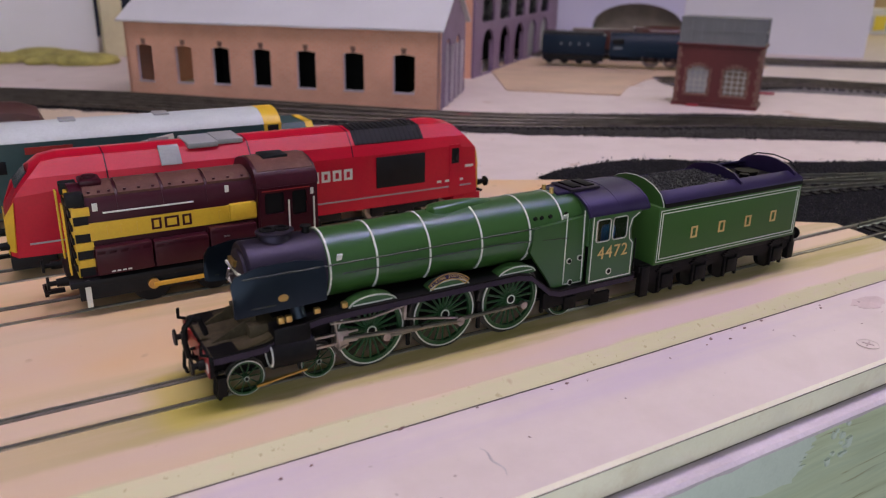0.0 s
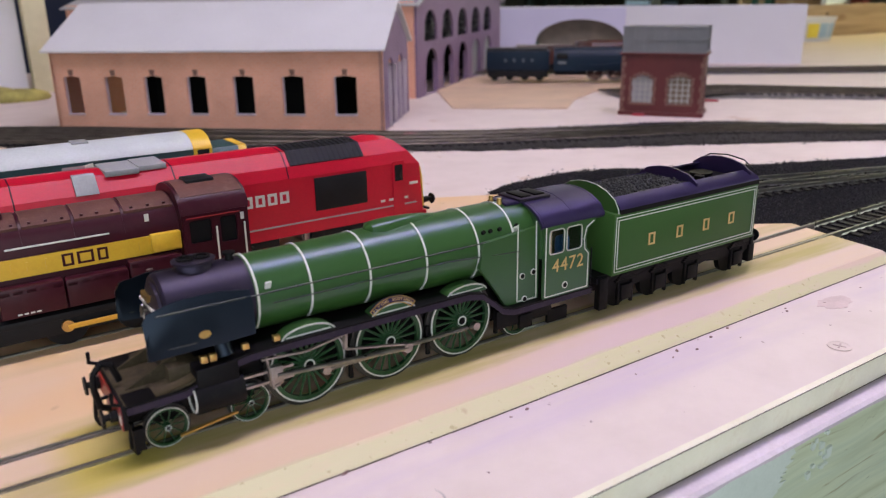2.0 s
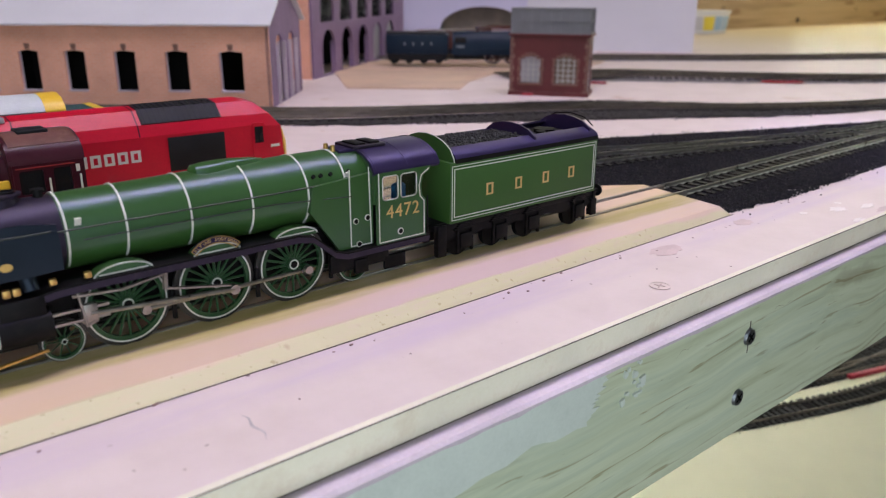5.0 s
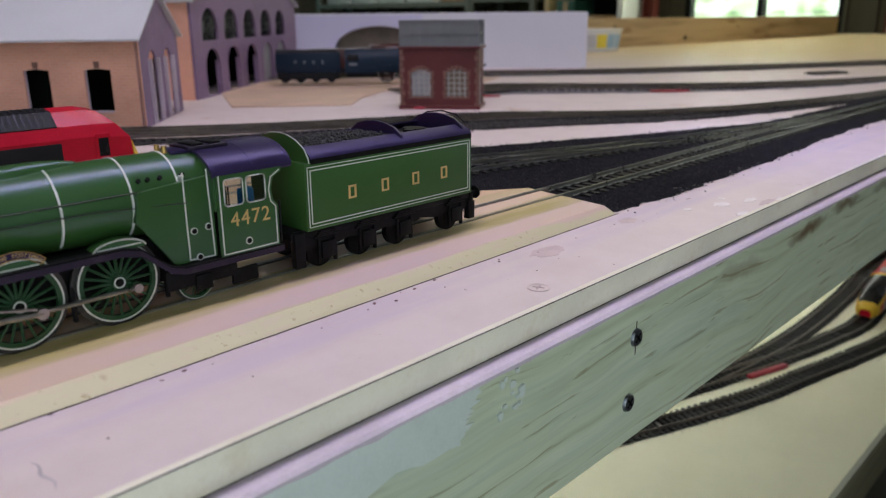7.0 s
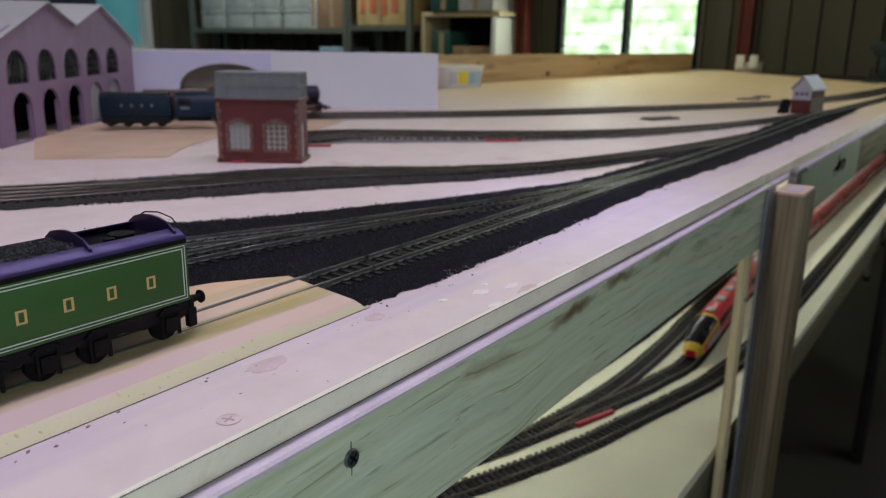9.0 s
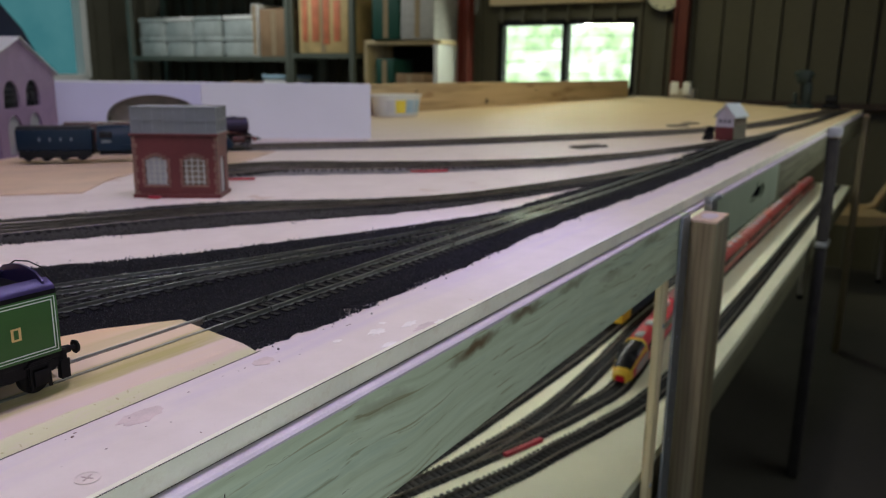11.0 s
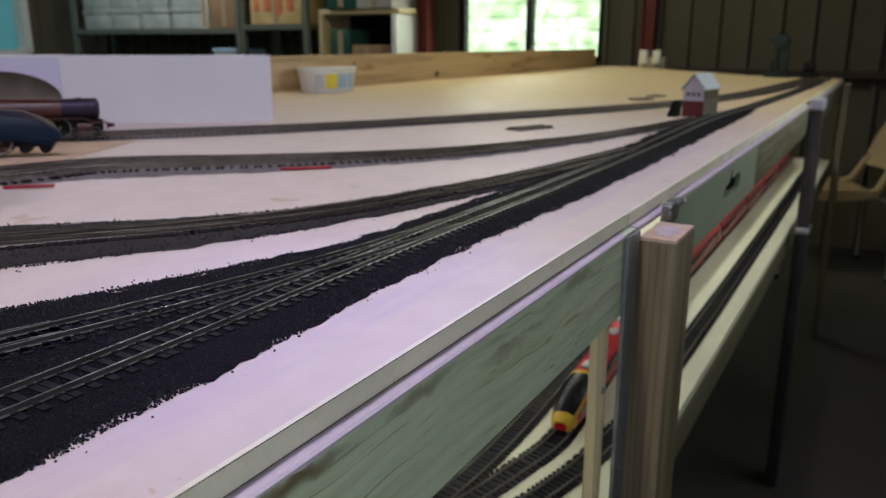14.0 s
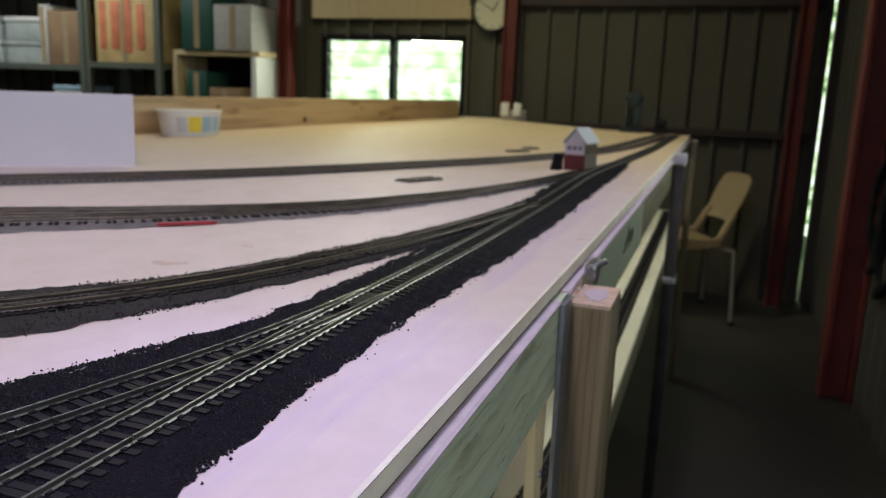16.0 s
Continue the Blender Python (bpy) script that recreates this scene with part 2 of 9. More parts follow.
def fascia_material():
    """Grey-green treated pine: long wavy grain that bends round knots, brown heart streaks, checks and dents."""
    m, nt, b = shader("treated_pine")
    v = coords(nt)
    warp = node(nt, "ShaderNodeTexNoise", Scale=9.0, Detail=2.0)
    nt.links.new(v, warp.inputs["Vector"])
    bend = mix(nt, 0.02, v, warp.outputs["Color"], "ADD")
    warp2 = node(nt, "ShaderNodeTexNoise", Scale=75.0, Detail=2.0)
    nt.links.new(v, warp2.inputs["Vector"])
    frayed = mix(nt, 0.010, bend, warp2.outputs["Color"], "ADD")
    mp = nt.nodes.new("ShaderNodeMapping")
    mp.inputs["Scale"].default_value = (3.0, 60, 75)
    nt.links.new(bend, mp.inputs[0])
    g = noise_fac(nt, mp.outputs[0], 2.4, 5.0, 0.6)
    c = ramp(nt, g, [(0.28, (0.44, 0.475, 0.315)), (0.46, (0.53, 0.575, 0.41)), (0.72, (0.62, 0.665, 0.505))])
    mp2 = nt.nodes.new("ShaderNodeMapping")
    mp2.inputs["Scale"].default_value = (2.2, 120, 170)
    nt.links.new(bend, mp2.inputs[0])
    line = ramp(nt, noise_fac(nt, mp2.outputs[0], 2.0, 3.0), [(0.335, (0.55, 0.47, 0.36)), (0.40, (1, 1, 1))])
    c = mix(nt, 0.8, c, line, "MULTIPLY")
    heart = ramp(nt, noise_fac(nt, mp.outputs[0], 0.9, 3.0), [(0.63, (0, 0, 0)), (0.74, (0.5, 0.5, 0.5))])
    c = mix(nt, heart, c, (0.17, 0.12, 0.06))
    blotch = ramp(nt, noise_fac(nt, mp.outputs[0], 0.55, 6.0, 0.75), [(0.50, (0, 0, 0)), (0.66, (0.45, 0.45, 0.45))])
    c = mix(nt, blotch, c, (0.30, 0.40, 0.34))
    mp3 = nt.nodes.new("ShaderNodeMapping")
    mp3.inputs["Scale"].default_value = (9.0, 120, 330)
    nt.links.new(frayed, mp3.inputs[0])
    crack = ramp(nt, noise_fac(nt, mp3.outputs[0], 1.6, 4.0, 0.7), [(0.265, (0.22, 0.16, 0.10)), (0.32, (1, 1, 1))])
    c = mix(nt, 0.85, c, crack, "MULTIPLY")
    for x, z, k in KNOTS:
        mk = nt.nodes.new("ShaderNodeMapping")
        mk.inputs["Location"].default_value = (-(x + 0.016) * 30, 0, -(z + 0.015) * 190)
        mk.inputs["Scale"].default_value = (30, 0, 190)
        nt.links.new(frayed, mk.inputs[0])
        ln = nt.nodes.new("ShaderNodeVectorMath")
        ln.operation = "LENGTH"
        nt.links.new(mk.outputs[0], ln.inputs[0])
        f = ramp(nt, ln.outputs["Value"], [(0.25, (k * 0.95, k * 0.95, k * 0.95)), (0.62, (k * 0.6, k * 0.6, k * 0.6)), (0.97, (0, 0, 0))])
        c = mix(nt, f, c, (0.13, 0.072, 0.028))
    wear = ramp(nt, noise_fac(nt, v, 45.0, 4.0), [(0.62, (0, 0, 0)), (0.70, (0.35, 0.35, 0.35))])
    c = mix(nt, wear, c, (0.44, 0.49, 0.37))
    nt.links.new(c, b.inputs["Base Color"])
    b.inputs["Roughness"].default_value = 0.55
    bump(nt, b, g, 0.3, 0.0006)
    return m


def brick_material(name, a, b2, mortar, size=0.0075, rough=0.7, var=0.5):
    """Printed brick card."""
    m, nt, b = shader(name)
    v = coords(nt)
    sep = nt.nodes.new("ShaderNodeSeparateXYZ")
    nt.links.new(v, sep.inputs[0])
    along = nt.nodes.new("ShaderNodeMath")
    nt.links.new(sep.outputs[0], along.inputs[0])
    nt.links.new(sep.outputs[1], along.inputs[1])
    uv = nt.nodes.new("ShaderNodeCombineXYZ")
    nt.links.new(along.outputs[0], uv.inputs[0])
    nt.links.new(sep.outputs[2], uv.inputs[1])
    br = node(nt, "ShaderNodeTexBrick", Scale=1.0)
    br.inputs["Color1"].default_value, br.inputs["Color2"].default_value = (*a, 1), (*b2, 1)
    br.inputs["Mortar"].default_value = (*mortar, 1)
    br.inputs["Mortar Size"].default_value = size * 0.06
    br.inputs["Brick Width"].default_value, br.inputs["Row Height"].default_value = size, size * 0.36
    nt.links.new(uv.outputs[0], br.inputs["Vector"])
    blot = ramp(nt, noise_fac(nt, v, 22.0, 5.0), [(0.3, tuple(c * 0.8 for c in a)), (0.7, tuple(min(1, c * 1.2) for c in b2))])
    c = mix(nt, var, br.outputs[0], blot)
    nt.links.new(c, b.inputs["Base Color"])
    b.inputs["Roughness"].default_value = rough
    bump(nt, b, br.outputs[1], -0.3, 0.0003)
    return m


def ballast_material():
    m, nt, b = shader("ballast_grit")
    v = coords(nt)
    vo = node(nt, "ShaderNodeTexVoronoi", Scale=1100.0)
    nt.links.new(v, vo.inputs["Vector"])
    c = mix(nt, 0.5, ramp(nt, noise_fac(nt, v, 9.0, 4.0), [(0.3, (0.006, 0.006, 0.008)), (0.7, (0.018, 0.016, 0.019))]), vo.outputs["Color"], "OVERLAY")
    c = mix(nt, 0.7, c, (0.008, 0.007, 0.011))
    nt.links.new(c, b.inputs["Base Color"])
    b.inputs["Roughness"].default_value = 0.85
    b.inputs["Specular IOR Level"].default_value = 0.1
    bump(nt, b, vo.outputs["Distance"], 0.9, 0.0012)
    return m


def glow_material(name, stops, strength, scale):
    """Bright garden seen through the openings."""
    m, nt, b = shader(name)
    e = nt.nodes.new("ShaderNodeEmission")
    v = coords(nt)
    c = ramp(nt, noise_fac(nt, v, scale, 5.0, 0.6), stops)
    nt.links.new(c, e.inputs[0])
    e.inputs[1].default_value = strength
    nt.links.new(e.outputs[0], nt.nodes["Material Output"].inputs[0])
    return m


def glass_material(name, tint=(0.9, 0.95, 0.95), rough=0.05):
    m, nt, b = shader(name)
    b.inputs["Base Color"].default_value = (*tint, 1)
    b.inputs["Transmission Weight"].default_value = 1.0
    b.inputs["Roughness"].default_value = rough
    b.inputs["IOR"].default_value = 1.45
    return m


DECK, BOARD, GRIT = deck_material(), board_material(), ballast_material()
GREYGRIT = paint("grey_underlay", (0.155, 0.14, 0.145), 0.85, var=0.3, big=60, relief=0.5, depth=0.001)
BROWNGRIT = paint("brown_ballast", (0.019, 0.0155, 0.016), 0.9, var=0.5, big=90, fine=1500, relief=0.7, depth=0.001)
SLEEPER = paint("sleeper_plastic", (0.009, 0.0085, 0.0095), 0.55, var=0.25, big=200, dust=(0.020, 0.018, 0.018), spec=0.2)
DUSTSLEEPER = paint("dusty_sleeper", (0.055, 0.048, 0.047), 0.7, var=0.4, big=90, dust=(0.12, 0.105, 0.10), spec=0.2)
RAIL = paint("nickel_rail", (0.36, 0.36, 0.33), 0.3, 0.85, var=0.2, big=60, relief=0.05)
RUSTRAIL = paint("tarnished_rail", (0.17, 0.145, 0.12), 0.48, 0.7, var=0.3, big=60, relief=0.1)
# Dark brown for dirt and for the shade inside grooves and joints.
GROOVE = paint("groove_dirt_shade", (0.12, 0.10, 0.085), 0.8, var=0.3, big=120)
TREATED = fascia_material()
TREATEDZ = timber("treated_pine_post", ((0.10, 0.066, 0.030), (0.195, 0.155, 0.080), (0.25, 0.22, 0.125)), "z", 1.5, 0.6)
PINE = timber("raw_pine", ((0.50, 0.36, 0.18), (0.62, 0.46, 0.25), (0.70, 0.54, 0.31)), "x", 0.8, 0.6, (0.30, 0.17, 0.07))
PALEPINE = timber("pale_pine_strip", ((0.58, 0.44, 0.25), (0.68, 0.55, 0.33), (0.74, 0.62, 0.40)), "z", 1.2, 0.6)
ENDGRAIN = paint("cut_end_grain", (0.55, 0.40, 0.30), 0.75, var=0.25, big=80)
TRIM = paint("yellowed_trim_paint", (0.80, 0.765, 0.615), 0.7, var=0.12, big=18, dust=(0.58, 0.47, 0.33), spec=0.2)
LEDGE = paint("chipped_lilac_white_paint", (0.56, 0.485, 0.54), 0.9, var=0.12, big=30, dust=(0.44, 0.38, 0.40), spec=0.08)
CREAM = paint("cream_board_paint", (0.78, 0.76, 0.57), 0.55, var=0.08, big=6)
STEEL = paint("galvanised_steel", (0.52, 0.52, 0.53), 0.35, 0.9, var=0.2, big=80)
DARKSTEEL = paint("screw_steel", (0.30, 0.32, 0.34), 0.3, 0.95, var=0.25, big=300)
FOAM = paint("white_foam_board", (0.72, 0.71, 0.74), 0.75, var=0.03, big=8, relief=0.05)
# White foam with the lilac light on the portal put into its colour.
LILACLITFOAM = paint("lilac_lit_foam_board", (0.62, 0.60, 0.76), 0.75, var=0.03, big=8, relief=0.05)
CARD = paint("white_roof_card", (0.56, 0.555, 0.565), 0.8, var=0.04, big=12)
CARDGREY = paint("grey_roof_card", (0.42, 0.42, 0.42), 0.8, var=0.08, big=20)
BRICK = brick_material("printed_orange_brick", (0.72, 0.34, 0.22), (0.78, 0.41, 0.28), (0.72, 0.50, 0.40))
# Mauve for the shed's gable and the engine shed's facade and right side.
LILACBRICK = brick_material("mauve_brick_card", (0.20, 0.125, 0.215), (0.24, 0.155, 0.255), (0.25, 0.18, 0.27))
REDBRICK = brick_material("moulded_red_brick", (0.095, 0.014, 0.016), (0.125, 0.020, 0.020), (0.12, 0.032, 0.030), 0.006, 0.55)
QUOIN = paint("quoin_stone", (0.20, 0.105, 0.08), 0.7, var=0.2, big=150)
TANK = paint("grey_tank_plastic", (0.18, 0.185, 0.195), 0.55, var=0.1, big=60)
WINFRAME = paint("window_frame_white", (0.46, 0.45, 0.42), 0.5, var=0.05)
# Near-black that stands for the shade in slots, holes and interiors.
DARKVOID = paint("void_shade_black", (0.012, 0.012, 0.012), 0.95, spec=0.0)
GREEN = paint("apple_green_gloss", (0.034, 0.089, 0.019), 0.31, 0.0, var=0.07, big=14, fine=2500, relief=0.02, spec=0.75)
BLACK = paint("satin_black_paint", (0.0045, 0.004, 0.005), 0.5, var=0.3, big=60, relief=0.06, dust=(0.016, 0.013, 0.010), spec=0.14)
# Black paint with the violet tube's light put into its base colour.
VIOLETLITBLACK = paint("violet_lit_black", (0.018, 0.012, 0.040), 0.36, var=0.2, big=60, relief=0.04, spec=0.7)
SMOKE = paint("smokebox_black", (0.011, 0.008, 0.013), 0.46, var=0.3, big=70, relief=0.08, dust=(0.045, 0.033, 0.026), spec=0.55)
DEFL = paint("deflector_black", (0.004, 0.006, 0.010), 0.38, var=0.3, big=70, relief=0.06, spec=0.45)
SATINGREEN = paint("apple_green_satin", (0.034, 0.089, 0.019), 0.5, var=0.07, big=14, fine=2500, relief=0.02, spec=0.3)
# Violet-blue light put into the highlight tint of these paints.
for _m, _t in ((VIOLETLITBLACK, (0.55, 0.48, 1.0, 1.0)), (GREEN, (0.60, 0.62, 1.0, 1.0)), (SMOKE, (0.72, 0.62, 1.0, 1.0)), (DEFL, (0.6, 0.75, 1.0, 1.0))):
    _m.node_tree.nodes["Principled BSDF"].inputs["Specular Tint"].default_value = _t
WHEELGREEN = paint("dark_wheel_green", (0.016, 0.056, 0.020), 0.35, var=0.15, big=90, spec=0.4)
RAILGREY = paint("dull_handrail", (0.035, 0.042, 0.036), 0.45, 0.4, var=0.2, big=200)
LINING = paint("white_lining", (0.62, 0.62, 0.58), 0.5, var=0.05)
DULLSILVER = paint("dull_silver_mark", (0.15, 0.17, 0.19), 0.5, 0.2, var=0.1)
GOLD = paint("gold_lettering", (0.62, 0.42, 0.17), 0.4, 0.25, var=0.08)
BRASS = paint("brass", (0.55, 0.36, 0.12), 0.3, 0.9, var=0.15, big=300)
ROD = paint("rod_steel", (0.33, 0.31, 0.29), 0.3, 0.9, var=0.25, big=200)
BEAMRED = paint("buffer_beam_red", (0.26, 0.018, 0.016), 0.4, var=0.1, big=100)
COAL = paint("coal_lumps", (0.03, 0.03, 0.032), 0.5, var=0.5, big=500, fine=2500, relief=0.8, depth=0.001)
GLASS = glass_material("cab_glass", (0.5, 0.6, 0.65))
MAROON = paint("maroon_gloss", (0.040, 0.005, 0.012), 0.36, var=0.15, big=60, relief=0.04, dust=(0.050, 0.012, 0.016), spec=0.25)
ROOFDUST = paint("dusty_maroon_roof", (0.105, 0.042, 0.034), 0.6, var=0.25, big=70, fine=1500, relief=0.15, dust=(0.17, 0.10, 0.075), spec=0.25)
YELLOW = paint("warning_yellow", (0.68, 0.43, 0.03), 0.4, var=0.08, big=80)
SCARLET = paint("bright_red_gloss", (0.47, 0.005, 0.026), 0.36, var=0.07, big=40, relief=0.03, coat=0.04, spec=0.36)
DARKGREY = paint("dark_grey_plastic", (0.010, 0.010, 0.012), 0.55, var=0.2, big=120, spec=0.18)
TYRE = paint("blackened_tyre", (0.05, 0.048, 0.046), 0.4, 0.6, var=0.2, big=200)
DUSTY = paint("dusty_brown_black", (0.058, 0.044, 0.025), 0.75, var=0.35, big=120, relief=0.25, dust=(0.095, 0.072, 0.042), spec=0.25)
MIDGREY = paint("mid_grey_panel", (0.30, 0.30, 0.31), 0.5, var=0.1, big=80)
TEAL = paint("dark_teal_paint", (0.018, 0.055, 0.06), 0.4, var=0.1)
TOOLGREEN = paint("dark_tool_green", (0.010, 0.024, 0.024), 0.5, var=0.2)
ROOFGREY = paint("pale_grey_roof", (0.47, 0.50, 0.50), 0.5, var=0.1)
BROWN = paint("brown_coach_paint", (0.07, 0.030, 0.026), 0.4, var=0.15)
BLUE = paint("garter_blue", (0.006, 0.016, 0.033), 0.42, var=0.1, spec=0.2)
CRIMSON = paint("crimson_lake", (0.065, 0.018, 0.014), 0.35, var=0.12)
WINBLACK = paint("tinted_window", (0.012, 0.012, 0.014), 0.25, spec=0.2)
CONCRETE = paint("concrete_floor", (0.050, 0.045, 0.036), 0.8, var=0.25, big=2.0, fine=60, relief=0.2)
CLAD = paint("green_grey_cladding", (0.105, 0.098, 0.070), 0.6, 0.1, var=0.12, big=1.5, fine=40)
REDOXIDE = paint("red_oxide_steel", (0.16, 0.030, 0.022), 0.55, var=0.2, big=6)
PLASTIC = paint("beige_chair_plastic", (0.44, 0.33, 0.19), 0.45, var=0.06, big=8)
CHAIRLEG = paint("chair_leg_metal", (0.40, 0.37, 0.31), 0.4, 0.5)
CARTON = paint("brown_cardboard", (0.28, 0.18, 0.10), 0.8, var=0.15, big=6)
TUBCLEAR = paint("cloudy_storage_plastic", (0.40, 0.44, 0.43), 0.3, var=0.2, big=7)
WHITEPAINT = paint("white_laminate", (0.74, 0.74, 0.72), 0.45, var=0.04, big=4)
SHELFSTEEL = paint("shelf_green_steel", (0.16, 0.18, 0.15), 0.5, 0.4, var=0.1)
DARKGREEN = paint("dark_green_box", (0.02, 0.08, 0.06), 0.5, var=0.1)
POSTERRED = paint("orange_print", (0.62, 0.20, 0.10), 0.6, var=0.25, big=9)
POSTERCREAM = paint("cream_print", (0.60, 0.44, 0.20), 0.6, var=0.2, big=9)
CLOCKFACE = paint("clock_face", (0.80, 0.78, 0.58), 0.5, var=0.04)
TUBWHITE = paint("white_food_tub", (0.72, 0.72, 0.70), 0.4, var=0.03)
LABELYEL = paint("yellow_label", (0.75, 0.60, 0.05), 0.45, var=0.05)
LABELBLUE = paint("pale_blue_label", (0.35, 0.50, 0.62), 0.45, var=0.1)
REDPLASTIC = paint("red_point_motor", (0.36, 0.016, 0.035), 0.4)


# ---- building helpers ----
def part(name, bm, material, parent, label="", unit=1.0, smooth=35):
    if unit != 1.0:
        bmesh.ops.scale(bm, vec=(unit, unit, unit), verts=bm.verts)
    bmesh.ops.recalc_face_normals(bm, faces=bm.faces)
    me = bpy.data.meshes.new(name)
    bm.to_mesh(me)
    bm.free()
    me.materials.append(material)
    if smooth:
        me.shade_smooth()
        me.set_sharp_from_angle(angle=radians(smooth))
    ob = new(name, me)
    if parent is not None:
        ob.parent = parent
    if label:
        ob["label"] = label
    return ob


def again(ob, parent, m):
    """The same part once more, on the same mesh, at the pose m within its parent."""
    o = new(ob.name.split(".")[0], ob.data)
    o.parent = parent
    o.matrix_basis = m
    if "label" in ob:
        o["label"] = ob["label"]
    return o


def thing(name, m, label, category, group="", kind=""):
    ob = new(name)
    ob.empty_display_size = 0.01
    ob.matrix_basis = m
    return tagged(ob, label, category, group, kind)


def BM():
    return bmesh.new()


def bx(bm, x0, x1, y0, y1, z0, z1, bev=0.0, rot=None):
    r = bmesh.ops.create_cube(bm, size=1)
    vs = r["verts"]
    bmesh.ops.scale(bm, vec=(x1 - x0, y1 - y0, z1 - z0), verts=vs)
    if bev > 0:
        es = list({e for v in vs for e in v.link_edges})
        o = bmesh.ops.bevel(bm, geom=es, offset=bev, segments=2, affect="EDGES", profile=0.5)
        vs = list({v for f in o["faces"] for v in f.verts} | {v for v in vs if v.is_valid})
    m = Matrix.Translation(((x0 + x1) / 2, (y0 + y1) / 2, (z0 + z1) / 2))
    if rot is not None:
        m = m @ rot
    bmesh.ops.transform(bm, matrix=m, verts=vs)
    return vs


def cy(bm, p, q, r, r2=None, seg=18):
    p, q = Vector(p), Vector(q)
    d = q - p
    m = Matrix.Translation((p + q) / 2) @ d.to_track_quat("Z", "Y").to_matrix().to_4x4()
    return bmesh.ops.create_cone(bm, cap_ends=True, segments=seg, radius1=r, radius2=r if r2 is None else r2, depth=d.length, matrix=m)["verts"]


def loft(bm, rings, close=True, caps=True):
    vr = [[bm.verts.new(p) for p in ring] for ring in rings]
    n = len(vr[0])
    for a, b in zip(vr, vr[1:]):
        for i in range(n if close else n - 1):
            j = (i + 1) % n
            bm.faces.new((a[i], a[j], b[j], b[i]))
    if caps:
        bm.faces.new(vr[0])
        bm.faces.new(vr[-1])


def prism(bm, pts, axis, a, b):
    """A flat outline pushed through from a to b along an axis; pts are the two other coordinates in order."""
    def put(p, s):
        return {"x": (s, p[0], p[1]), "y": (p[0], s, p[1]), "z": (p[0], p[1], s)}[axis]
    loft(bm, [[put(p, a) for p in pts], [put(p, b) for p in pts]])


def pipe(bm, pts, r, seg=8):
    for p, q in zip(pts, pts[1:]):
        cy(bm, p, q, r, seg=seg)
    for p in pts[1:-1]:
        bmesh.ops.create_icosphere(bm, subdivisions=1, radius=r * 1.03, matrix=Matrix.Translation(p))


def ring(bm, c, axis, ro, ri, w, seg=40):
    """A flat ring round a centre, w thick along its axis."""
    c = Vector(c)
    prof = ((ro, -w / 2), (ro, w / 2), (ri, w / 2), (ri, -w / 2))
    rows = []
    for k in range(seg):
        t = 2 * math.pi * k / seg
        row = []
        for r, h in prof:
            u, v = r * math.cos(t), r * math.sin(t)
            row.append(c + Vector({"y": (u, h, v), "x": (h, u, v), "z": (u, v, h)}[axis]))
        rows.append(row)
    rows.append(rows[0])
    vr = [[bm.verts.new(p) for p in row] for row in rows[:-1]]
    for k in range(seg):
        a, b = vr[k], vr[(k + 1) % seg]
        for i in range(4):
            j = (i + 1) % 4
            bm.faces.new((a[i], b[i], b[j], a[j]))


def plate(bm, outer, holes, thick, m):
    """A sheet in its own x-z plane with openings cut through it, thick along +y, placed by m."""
    loops = []
    edges = []
    for pts in (outer, *holes):
        vs = [bm.verts.new((p[0], 0, p[1])) for p in pts]
        loops.append(vs)
        edges += [bm.edges.new((vs[i], vs[(i + 1) % len(vs)])) for i in range(len(vs))]
    f = bmesh.ops.triangle_fill(bm, use_beauty=True, use_dissolve=False, edges=edges, normal=(0, -1, 0))
    faces = [g for g in f["geom"] if isinstance(g, bmesh.types.BMFace)]
    e = bmesh.ops.extrude_face_region(bm, geom=faces)
    up = [g for g in e["geom"] if isinstance(g, bmesh.types.BMVert)]
    bmesh.ops.translate(bm, vec=(0, thick, 0), verts=up)
    allv = list({v for l in loops for v in l} | set(up))
    bmesh.ops.transform(bm, matrix=m, verts=allv)


def rect(x0, x1, z0, z1):
    return [(x0, z0), (x1, z0), (x1, z1), (x0, z1)]


def arch(x0, x1, z0, z1, n=10):
    """An opening with a round head; z1 is the crown."""
    r = (x1 - x0) / 2
    c = (x0 + x1) / 2
    return [(x0, z0), (x1, z0)] + [(c + r * math.cos(math.pi * k / n), z1 - r + r * math.sin(math.pi * k / n)) for k in range(n + 1)]


def curve_pts(ctrl, step):
    """A smooth line through control points, at even steps."""
    c = [Vector(p) for p in ctrl]
    c = [2 * c[0] - c[1], *c, 2 * c[-1] - c[-2]]
    out = []
    for i in range(1, len(c) - 2):
        n = max(2, int((c[i + 1] - c[i]).length / step))
        for k in range(n):
            t = k / n
            out.append(0.5 * (2 * c[i] + (c[i + 1] - c[i - 1]) * t + (2 * c[i - 1] - 5 * c[i] + 4 * c[i + 1] - c[i + 2]) * t * t
                              + (3 * c[i] - c[i - 1] - 3 * c[i + 1] + c[i + 2]) * t ** 3))
    out.append(c[-2])
    return out


